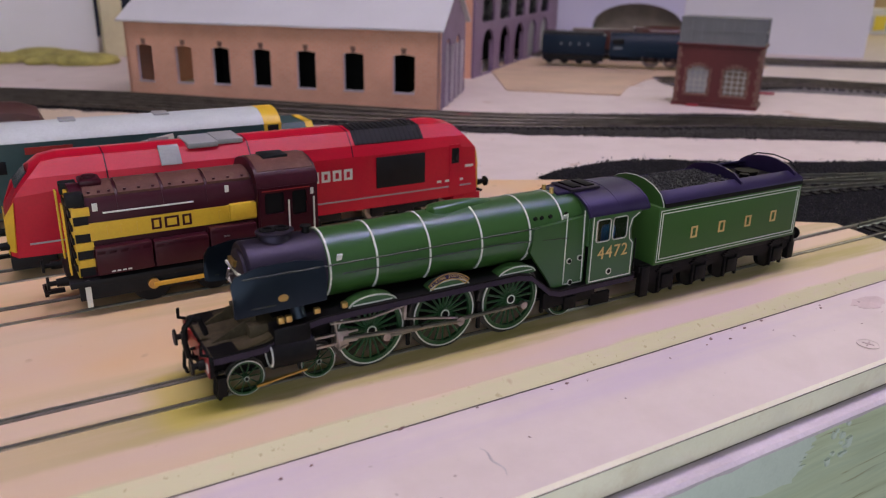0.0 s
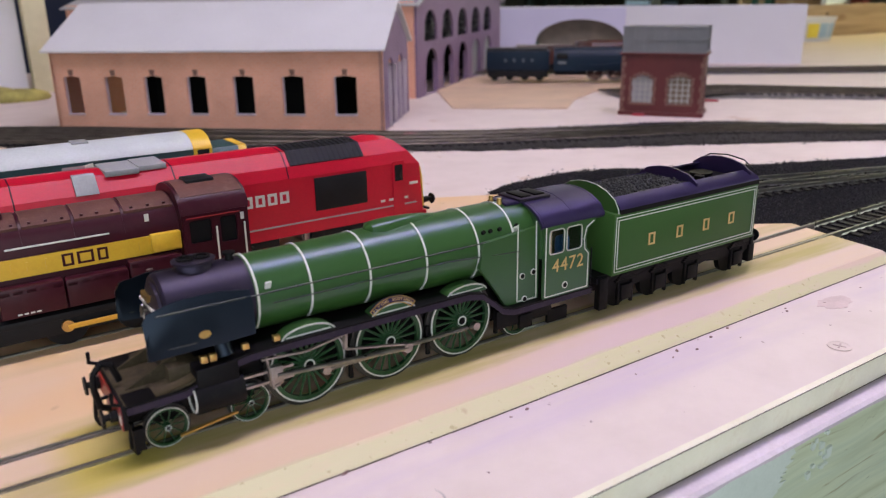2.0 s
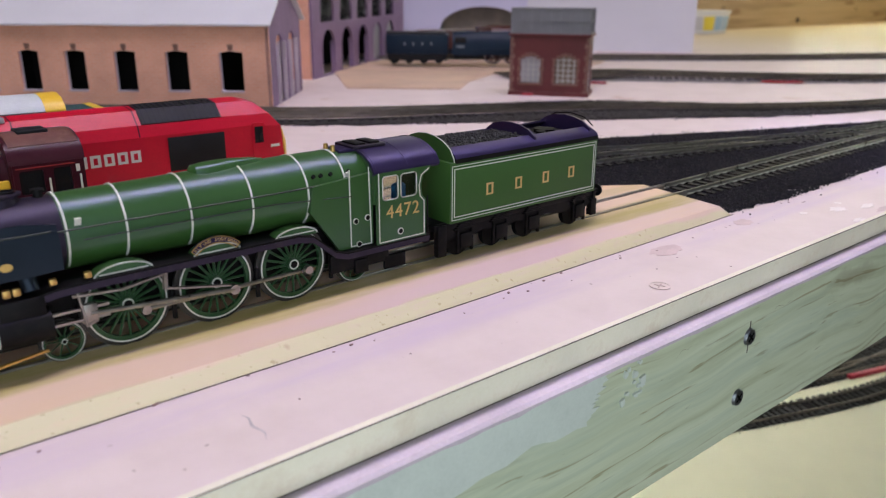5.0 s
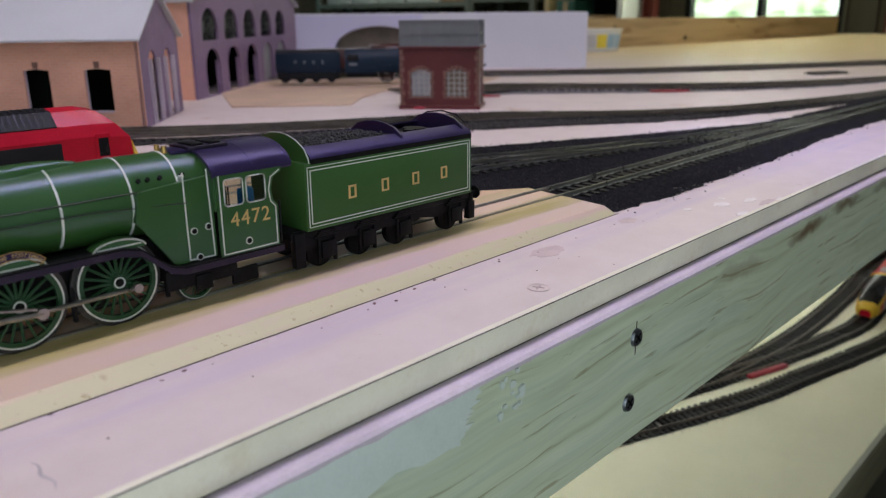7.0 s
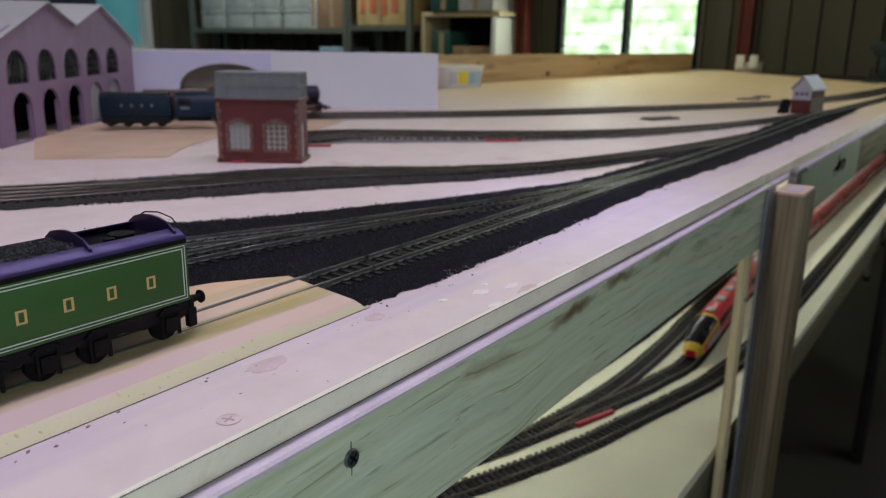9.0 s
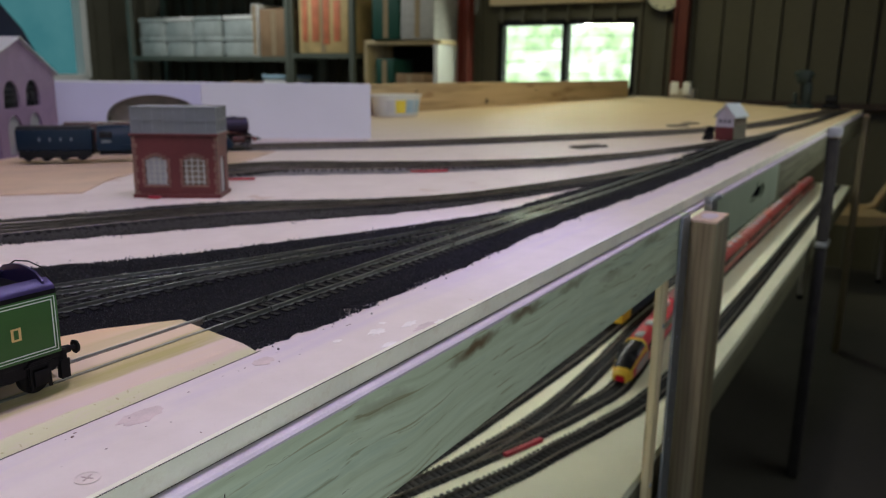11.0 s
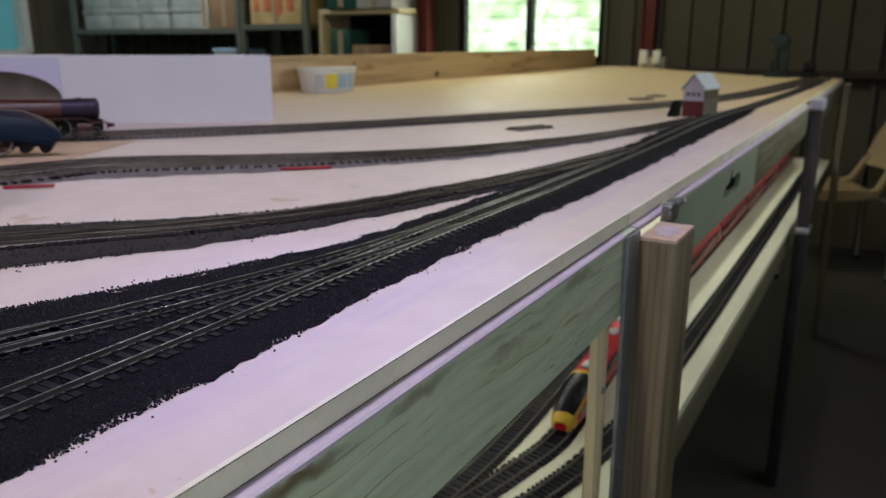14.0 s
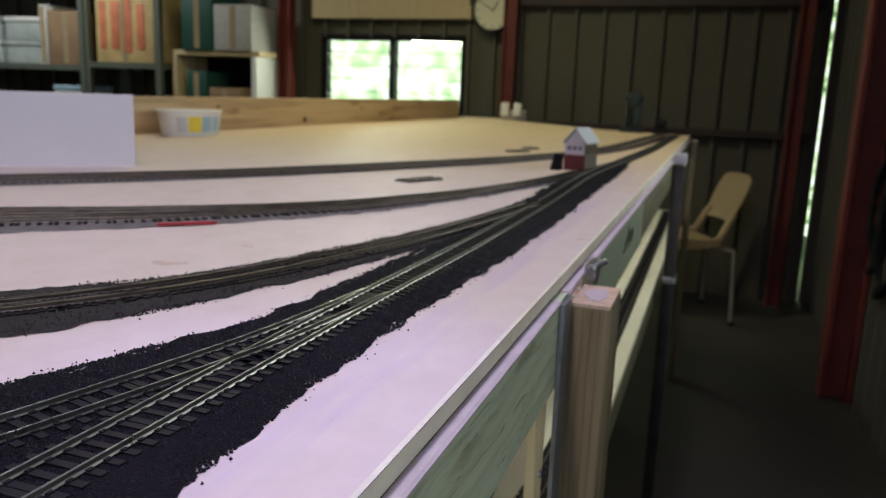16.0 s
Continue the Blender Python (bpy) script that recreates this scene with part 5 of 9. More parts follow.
        for k, chx in enumerate(text):
            if chx == " ":
                continue
            a = (131 - 82 * k / (len(text) - 1)) if s < 0 else (49 + 82 * k / (len(text) - 1))
            px, pz = cx + (rad + 0.9) * math.cos(radians(a)), cz + (rad + 0.9) * math.sin(radians(a))
            words("letter", chx, 1.45 * MM, GOLD, plate_ob, pose(px * MM, s * 15.95 * MM, pz * MM, 90, 0, 0 if s < 0 else 180) @ pose(0, 0, 0, 0, 0, (a - 90) if s < 0 else (90 - a)))
    # front platform, bufferbeam and footsteps
    bm = BM()
    loft(bm, [[(x, -16.2, z), (x, 16.2, z), (x, 16.2, z + 0.7), (x, -16.2, z + 0.7)] for x, z in ((13.2, 17.6), (24, 18.0), (31, 19.4), (38, 22.6))])
    P("front_platform", bm, DUSTY, "dusty black front platform")
    bm = BM()
    for y in (-7, 7):
        prism(bm, [(15, 18.2), (30, 19.4), (30, 24.6), (27, 24.0)], "y", y - 0.35, y + 0.35)
    P("frame_stay", bm, DUSTY)
    bm = BM()
    bx(bm, 26.5, 38, -11.5, 11.5, 19.2, 23.4, 0.3)
    P("saddle", bm, DUSTY, "dusty smokebox saddle")
    bm = BM()
    bx(bm, 12.2, 13.6, -16.6, 16.6, 11.2, 18.3, 0.2)
    beam = P("buffer_beam", bm, BLACK, "black buffer beam with a red face")
    bm = BM()
    bx(bm, 11.9, 12.25, -16.4, 16.4, 11.4, 18.1)
    P("beam_face", bm, BEAMRED, "red painted face", parent=beam)
    for y in (-15.4, 15.4):
        bm = BM()
        bx(bm, 11.7, 11.95, y - 1.0, y + 1.0, 13.3, 16.0)
        P("beam_mark", bm, LINING, parent=beam)
    for y in (-11.4, 11.4):
        buffer(L, 12.8, y, 14.0, -1, k=0.68)
    bm = BM()
    pipe(bm, [(12, 0, 14.5), (8.5, 0, 14.2), (8.0, 0, 9.0), (9.0, 0, 6.4)], 0.6, 6)
    pipe(bm, [(12.4, -3.2, 12), (9.2, -3.2, 13.5), (8.2, -3.2, 19), (8.6, -3.2, 23.5), (10.8, -3.2, 26.2), (13.4, -3.2, 25.2), (15, -3.2, 20)], 0.95, 8)
    P("screw_coupling_and_hose", bm, BLACK)
    for y in (-15.2, 15.2):
        bm = BM()
        pipe(bm, [(10.5, y, 22.5), (10.4, y, 19.2), (12.6, y, 18.4)], 0.55, 6)
        P("lamp_iron", bm, BLACK)
        bm = BM()
        pipe(bm, [(14.5, y * 0.92, 12), (14.0, y * 0.9, 5.0), (15.5, y * 0.9, 2.0)], 0.8, 6)
        bx(bm, 14.2, 17.2, y - 1.2, y + 1.2, 4.0, 10.5)
        P("guard_iron", bm, BLACK)
    # smoke deflectors
    for s in (-1, 1):
        bm = BM()
        rows = []
        for x, zt, zb, f in ((20.6, 39.4, 29.6, 1.6), (22.0, 41.9, 29.2, 1.2), (30, 43.6, 29.0, 0.4), (42, 43.6, 29.0, 0), (51.0, 42.2, 29.4, 0)):
            yy = 15.4 + f
            rows.append([(x, s * yy, zb), (x, s * (yy + 0.5), zb), (x, s * (yy + 0.5), zt - 4), (x, s * (yy - 1.4), zt), (x, s * (yy - 1.9), zt), (x, s * yy, zt - 4)])
        loft(bm, rows)
        de = P("smoke_deflector", bm, DEFL, "black curved smoke deflector")
        bm = BM()
        loft(bm, [[(36.5 + 1.7 * math.cos(2 * math.pi * k / 20), s * yy, 33.0 + 1.15 * math.sin(2 * math.pi * k / 20)) for k in range(20)] for yy in (15.8, 16.25)])
        P("works_plate", bm, BRASS, "oval brass works plate", parent=de)
        bm = BM()
        pipe(bm, [(24, s * 16.5, 31.4), (34, s * 16.4, 31.2)], 0.25, 6)
        pipe(bm, [(24, s * 16.7, 41.3), (49, s * 15.7, 40.8)], 0.25, 6)
        P("grab_rail", bm, RAILGREY, parent=de)
        # outside steam pipe, oil boxes
        bm = BM()
        cy(bm, (41, s * 11, 33), (42, s * 14.6, 24.5), 2.2, 2.4, 14)
        P("steam_pipe", bm, DEFL)
        for x in (35.5, 38, 47.5, 57.0):
            bm = BM()
            bx(bm, x - 1, x + 1, s * 15.5 - 0.9, s * 15.5 + 0.9, 25.4 if x > 40 else 24.4, 27.2 if x > 40 else 26.6, 0.2)
            P("oil_box", bm, BRASS, "brass oil box")
        # cylinder
        bm = BM()
        cy(bm, (31.5, s * 14.6, 14.2), (45.5, s * 14.6, 14.2), 4.9, seg=26)
        bx(bm, 32.5, 44.5, s * 14.0 - 3.6, s * 14.0 + 3.4, 14.2, 23.5, 0.5)
        P("cylinder", bm, BLACK, "black outside cylinder")
        bm = BM()
        ring(bm, (31.4, s * 14.6, 14.2), "x", 4.3, 3.7, 0.6, 26)
        P("cylinder_cover", bm, LINING)
        # slide bars, crosshead, rods, valve gear
        for z in (15.8, 12.4):
            bm = BM()
            bx(bm, 45.5, 62, s * 14.2 - 0.6, s * 14.2 + 0.6, z - 0.4, z + 0.4)
            P("slide_bar", bm, ROD)
        bm = BM()
        bx(bm, 54, 58.5, s * 14.2 - 1.0, s * 14.2 + 1.0, 11.0, 17.0, 0.3)
        P("crosshead", bm, ROD)
        pin = [(x + 5.5 * math.cos(-0.5), 13.3 + 5.5 * math.sin(-0.5)) for x in (68.0, 97.0, 125.8)]
        bm = BM()
        for (xa, za), (xb, zb) in zip(pin, pin[1:]):
            cy(bm, (xa, s * 13.9, za), (xb, s * 13.9, zb), 0.75, seg=8)
        for xa, za in pin:
            cy(bm, (xa, s * 13.1, za), (xa, s * 15.0, za), 1.5, seg=14)
        P("coupling_rod", bm, ROD)
        bm = BM()
        cy(bm, (56.5, s * 15.2, 14.0), (pin[1][0], s * 15.2, pin[1][1]), 0.7, 1.0, 8)
        cy(bm, (pin[1][0], s * 14.4, pin[1][1]), (pin[1][0], s * 16.0, pin[1][1]), 1.7, seg=14)
        P("connecting_rod", bm, ROD)
        bm = BM()
        pipe(bm, [(52, s * 15.4, 20.5), (66, s * 15.4, 19.5), (79.5, s * 15.4, 21.5)], 0.55, 6)
        pipe(bm, [(79.5, s * 15.4, 24), (79.0, s * 15.4, 16.5)], 0.9, 6)
        pipe(bm, [(pin[1][0] - 1.5, s * 16.0, pin[1][1] + 2), (79.2, s * 15.6, 16.6)], 0.5, 6)
        pipe(bm, [(53.4, s * 15.3, 21.8), (55.0, s * 15.3, 10.5), (58, s * 15.0, 11.5)], 0.5, 6)
        P("valve_gear", bm, ROD)
        for x in (82.2, 111.6, 141.0):
            bm = BM()
            bx(bm, x - 0.7, x + 0.7, s * 12.3 - 0.6, s * 12.3 + 0.6, 4.5, 15, 0.2)
            P("brake_hanger", bm, BLACK)
        # wheels
        for x in (68.0, 97.0, 125.8):
            spoked_wheel(L, x, 13.3, 13.3, 20, s * 11.4, s, crank=-0.5 if s < 0 else math.pi + 0.5)
        for x in (24.2, 48.6):
            spoked_wheel(L, x, 6.35, 6.35, 10, s * 11.4, s)
        spoked_wheel(L, 152.5, 7.2, 7.2, 10, s * 9.6, s)
        bm = BM()
        bx(bm, 140, 166, s * 13.4 - 1.0, s * 13.4 + 1.0, 6.5, 13.4, 0.3)
        bx(bm, 150, 156, s * 14.4 - 0.8, s * 14.4 + 0.8, 4.6, 10, 0.3)
        bx(bm, 164, 174, s * 13.8 - 0.7, s * 13.8 + 0.7, 3.2, 8.5, 0.3)
        P("trailing_frame", bm, BLACK)
    bm = BM()
    bx(bm, 35, 168, -8.0, 8.0, 8.5, 23.5)
    bx(bm, 14, 36, -8.0, 8.0, 8.5, 17.6)
    bx(bm, 20, 52, -6, 6, 5.0, 10)
    P("frames", bm, BLACK)
    bm = BM()
    pipe(bm, [(27, -13.6, 3.4), (36, -13.8, 4.6), (44, -13.6, 5.4)], 0.6, 6)
    P("drain_pipe", bm, BRASS)
    # cab
    for s in (-1, 1):
        y = s * 16.4
        outer = [(159.2, 14.3), (182.2, 14.3), (182.2, 28.5), (180.6, 30.5), (180.0, 34.5), (181.0, 38.5), (184.4, 40.2), (184.4, 42.4), (159.2, 42.4)]
        panes = (rrect(161.8, 168.9, 31.2, 40.2, 1.3), rrect(170.2, 177.6, 31.2, 40.2, 1.3))
        bm = BM()
        plate(bm, outer, list(panes), 0.9, Matrix.Translation((0, y - 0.45, 0)))
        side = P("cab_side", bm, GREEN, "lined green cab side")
        bm = BM()
        for ring_pts in panes:
            frame_line(bm, ring_pts + ring_pts[:1], y + s * 0.45, 0.42)
        frame_line(bm, [(160.1, 41.5), (160.1, 15.2), (181.3, 15.2), (181.3, 28.3), (179.4, 30.4), (178.9, 34.5), (180.0, 38.6), (183.4, 40.6)], y + s * 0.45, 0.4)
        P("lining", bm, LINING, parent=side)
        for ring_pts in panes:
            bm = BM()
            prism(bm, ring_pts, "y", y - 0.12, y + 0.12)
            pane = P("cab_window", bm, GLASS, "thin cab glazing", parent=side, smooth=0)
            pane.visible_shadow = False
        words("cab_number", "4472", 7.2 * MM, GOLD, side, pose(0.1711, (y + s * 0.62) * MM, 0.0262, 90, 0, 0 if s < 0 else 180), "gold shaded cab number", 1.12)
        bm = BM()
        ring(bm, (169.8, y + s * 0.5, 18.2), "y", 1.35, 0.95, 0.5, 18)
        P("plug_ring", bm, LINING, parent=side)
        bm = BM()
        cy(bm, (169.8, y, 18.2), (169.8, y + s * 0.8, 18.2), 0.95, seg=14)
        P("rivet_plug", bm, BLACK, parent=side)
        bm = BM()
        pipe(bm, [(183.2, s * 16.6, 15), (183.2, s * 16.6, 30)], 0.3, 6)
        P("cab_handrail", bm, BLACK)
    roof = [(-17.0, 41.8), (-16.9, 43.0), (-14.5, 45.9), (-10, 48.3), (-5, 49.6), (0, 50.0), (5, 49.6), (10, 48.3), (14.5, 45.9), (16.9, 43.0), (17.0, 41.8)]
    bm = BM()
    prism(bm, roof + [(y * 0.95, z - 0.9) for y, z in roof[::-1]], "x", 158.0, 189.0)
    rf = P("cab_roof", bm, VIOLETLITBLACK, "glossy black curved cab roof")
    bm = BM()
    bx(bm, 156.5, 171, -6.5, 6.5, 49.3, 50.4, 0.3)
    vent = P("roof_vent", bm, SMOKE, parent=rf)
    for x in (158.5, 165.0):
        bm = BM()
        bx(bm, x, x + 4.6, -4.6, 4.6, 50.3, 51.0, 0.25)
        P("vent_flap", bm, BLACK, parent=vent)
    for x in (159.2, 173.6, 188.0):
        bm = BM()
        prism(bm, [(yy, zz + 0.14) for yy, zz in roof[1:-1]] + [(yy, zz - 0.3) for yy, zz in roof[1:-1][::-1]], "x", x - 0.2, x + 0.2)
        P("roof_rib", bm, VIOLETLITBLACK, parent=rf)
    bm = BM()
    prism(bm, [(-16, 30), *[(y * 0.96, z - 0.5) for y, z in roof], (16, 30)], "x", 158.6, 159.6)
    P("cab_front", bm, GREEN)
    bm = BM()
    bx(bm, 159.6, 184, -15.8, 15.8, 13.2, 14.4)
    bx(bm, 159.6, 163, -14, 14, 14.4, 36)
    P("cab_floor_and_backhead", bm, BLACK)
    # Plain blue block behind the cab windows.
    bm = BM()
    bx(bm, 170.5, 176.5, -12.5, -9.0, 14.4, 35.5, 1.6)
    P("cab_blue_block", bm, paint("cab_blue", (0.05, 0.22, 0.45), 0.4), "blue block inside the cab")
    bm = BM()
    bx(bm, 56.6, 58.4, -11.5, -11.0, 39.9, 42.5, rot=Matrix.Rotation(radians(25), 4, "X"))
    P("warning_plate", bm, LINING, "small white warning plate")
    bm = BM()
    bx(bm, 148.7, 150.4, -12.3, -11.7, 40.4, 43.2, rot=Matrix.Rotation(radians(30), 4, "X"))
    P("warning_plate", bm, LINING, "small white warning plate")
    # ---- tender ----
    T = thing("locomotive_tender", place, "apple green lined tender with gold lettering and a coal load", "model tender")
    Q = lambda n, bm, m, label="", smooth=35, parent=None: part(n, bm, m, parent or T, label, MM, smooth)
    bm = BM()
    bx(bm, 194, 283.5, -17.4, 17.4, 16.2, 41.0, 0.25)
    Q("tank", bm, SATINGREEN, "lined green tender tank")
    for s in (-1, 1):
        bm = BM()
        prof = [(s * y, z) for y, z in ((17.5, 42.3), (16.6, 43.7), (11.6, 46.0), (11.4, 45.5), (16.2, 43.2), (16.8, 42.3))]
        prism(bm, prof, "x", 197.0, 283.4)
        Q("coping", bm, VIOLETLITBLACK, "glossy black coping with violet light in its colour")
        # Black band standing for shade on the lower part of the coping.
        bm = BM()
        bx(bm, 197.0, 283.4, s * 17.1 - 0.45, s * 17.1 + 0.45, 40.4, 42.3)
        Q("coping_shade_band", bm, BLACK, "black band for the coping's shaded lower part")
        bm = BM()
        for d, w in ((1.1, 0.26), (2.3, 0.36)):
            frame_line(bm, [(194 + d, 16.5 + d), (283.3 - d, 16.5 + d), (283.3 - d, 40.6 - d), (194 + d, 40.6 - d), (194 + d, 16.5 + d)], s * 17.5, w)
        Q("lining", bm, LINING)
        for k in range(4):
            x = (215.6 + 16.8 * k) if s < 0 else (266.0 - 16.8 * k)
            bm = BM()
            for a, b, c, d in ((-1.9, -1.0, -2.5, 2.5), (1.0, 1.9, -2.5, 2.5), (-1.0, 1.0, -2.5, -1.8), (-1.0, 1.0, 1.8, 2.5)):
                bx(bm, x + a, x + b, s * 17.55 - 0.1, s * 17.55 + 0.15, 27.8 + c, 27.8 + d)
            Q("gold_mark", bm, GOLD, "gold painted mark", smooth=0)
        bm = BM()
        loft(bm, [[(x, s * 14.2, z0), (x, s * 15.6, z0), (x, s * 15.6, 16.4), (x, s * 14.2, 16.4)] for x, z0 in
                  ((189, 12.0), (194, 8.6), (200, 9.8), (206, 8.6), (215, 10.2), (225, 8.6), (234, 10.2), (244, 8.6), (253, 10.2), (263, 8.6), (272, 10.0), (280, 8.6), (286, 12.0))])
        Q("frame", bm, BLACK, "black tender frame")
        for x in (203.5, 223.5, 243.5, 263.5 + 11):
            bm = BM()
            bx(bm, x - 3, x + 3, s * 15.9 - 1.2, s * 15.9 + 0.9, 4.6, 11.0, 0.4)
            bx(bm, x - 4.4, x - 3.2, s * 15.7 - 0.8, s * 15.7 + 0.6, 2.8, 13, 0.2)
            bx(bm, x + 3.2, x + 4.4, s * 15.7 - 0.8, s * 15.7 + 0.6, 2.8, 13, 0.2)
            Q("axlebox", bm, BLACK)
            bm = BM()
            cy(bm, (x, s * 9.2, 6.4), (x, s * 11.6, 6.4), 6.3, seg=28)
            Q("wheel", bm, BLACK)
            bm = BM()
            for j in range(4):
                bx(bm, x - 6 + j * 0.9, x + 6 - j * 0.9, s * 16.0 - 0.7, s * 16.0 + 0.7, 12.6 + j * 0.7, 13.2 + j * 0.7)
            Q("leaf_spring", bm, BLACK)
        bm = BM()
        bx(bm, 188.5, 193, s * 15.5 - 1.5, s * 15.5 + 1.5, 3.0, 16, 0.3)
        Q("footstep", bm, BLACK)
        bm = BM()
        bx(bm, 283, 287, s * 15.0 - 1.5, s * 15.0 + 1.5, 4.0, 12, 0.3)
        Q("footstep", bm, BLACK)
    bm = BM()
    bx(bm, 187.5, 286.5, -15.8, 15.8, 13.6, 16.2, 0.2)
    bx(bm, 190, 284, -10, 10, 8.5, 13.6)
    Q("underframe", bm, BLACK)
    # curved green bulkhead plate at the front, cut-out sides
    arc = [(-17.2, 40.5), (-17.0, 42.2), (-14.8, 45.8), (-10, 48.6), (-5, 50.0), (0, 50.4), (5, 50.0), (10, 48.6), (14.8, 45.8), (17.0, 42.2), (17.2, 40.5)]
    bm = BM()
    loft(bm, [[(196.0, y, z) for y, z in [(-17.3, 16.5)] + arc + [(17.3, 16.5)]], [(196.8, y, z) for y, z in [(-17.3, 16.5)] + arc + [(17.3, 16.5)]]])
    Q("front_bulkhead", bm, GREEN, "curved green front plate")
    bm = BM()
    pipe(bm, [(196.3, ya, za) for ya, za in arc], 0.17, 6)
    Q("bulkhead_beading", bm, LINING)
    bm = BM()
    bx(bm, 197.2, 283, -15.6, 15.6, 40.8, 42.6)
    Q("tank_top", bm, VIOLETLITBLACK)
    bm = BM()
    rg = random.Random(7)
    for k in range(620):
        x, y = rg.uniform(199, 243), rg.uniform(-11.6, 11.6)
        h = 44.8 + 1.8 * (1 - (abs(y) / 15) ** 2) * (1 - abs(x - 221) / 34) + rg.uniform(-0.3, 0.5)
        r = rg.uniform(0.4, 0.95)
        bmesh.ops.create_icosphere(bm, subdivisions=1, radius=r, matrix=Matrix.Translation((x, y, h)) @ Matrix.Rotation(rg.uniform(0, 3), 4, (rg.random(), rg.random(), 0.3)) @ Matrix.Diagonal((1, rg.uniform(0.6, 1), rg.uniform(0.5, 0.9), 1)))
    bx(bm, 198, 243, -11.8, 11.8, 42.5, 45.2)
    tagged(Q("coal", bm, COAL, "loose black coal", smooth=0), kind="stuff")
    for x in (243.5, 279.5):
        ar = [(-15.6, 42), (-15.2, 45.6), (-11, 48.4), (-5, 49.8), (0, 50.2), (5, 49.8), (11, 48.4), (15.2, 45.6), (15.6, 42)]
        bm = BM()
        prism(bm, ar, "x", x, x + 1.0)
        Q("coal_plate" if x < 260 else "rear_plate", bm, VIOLETLITBLACK, "arched black plate")
    bm = BM()
    cy(bm, (266, 0, 42.5), (266, 0, 45.0), 5.0, seg=24)
    cy(bm, (257, -6, 42.5), (257, -6, 45.6), 2.2, seg=16)
    bx(bm, 247, 278, -9, 9, 42.6, 43.4, 0.2)
    Q("water_filler", bm, BLACK)
    bm = BM()
    pipe(bm, [(282.6, -14.6, 46.4), (283.4, -9, 49.6), (283.6, 0, 50.6), (283.4, 9, 49.6), (282.6, 14.6, 46.4)], 0.3, 6)
    Q("rear_rail", bm, BLACK)
    bm = BM()
    bx(bm, 284, 286, -16.4, 16.4, 11.5, 16.0, 0.2)
    Q("rear_beam", bm, BLACK)
    for y in (-11.4, 11.4):
        buffer(T, 286, y, 14.0, 1)
    coupling(T, 286, 1)


pacific()


def bogie(parent, x, wheels, r, mat=DARKGREY, width=13.5):
    for s in (-1, 1):
        bm = BM()
        bx(bm, x - 21, x + 21, s * width - 1.0, s * width + 1.0, 5.0, 9.5, 0.6)
        bx(bm, x - 5, x + 5, s * width - 1.3, s * width + 1.3, 3.2, 8.0, 0.5)
        for dx in wheels:
            bx(bm, x + dx - 3.4, x + dx + 3.4, s * width - 1.4, s * width + 1.6, 3.6, 10.5, 0.5)
        part("bogie_frame", bm, mat, parent, unit=MM)
        for dx in wheels:
            bm = BM()
            cy(bm, (x + dx, s * 9.0, r), (x + dx, s * 11.3, r), r, seg=26)
            cy(bm, (x + dx, s * 8.4, r), (x + dx, s * 9.0, r), r + 0.7, seg=26)
            part("wheel", bm, ROD, parent, unit=MM)


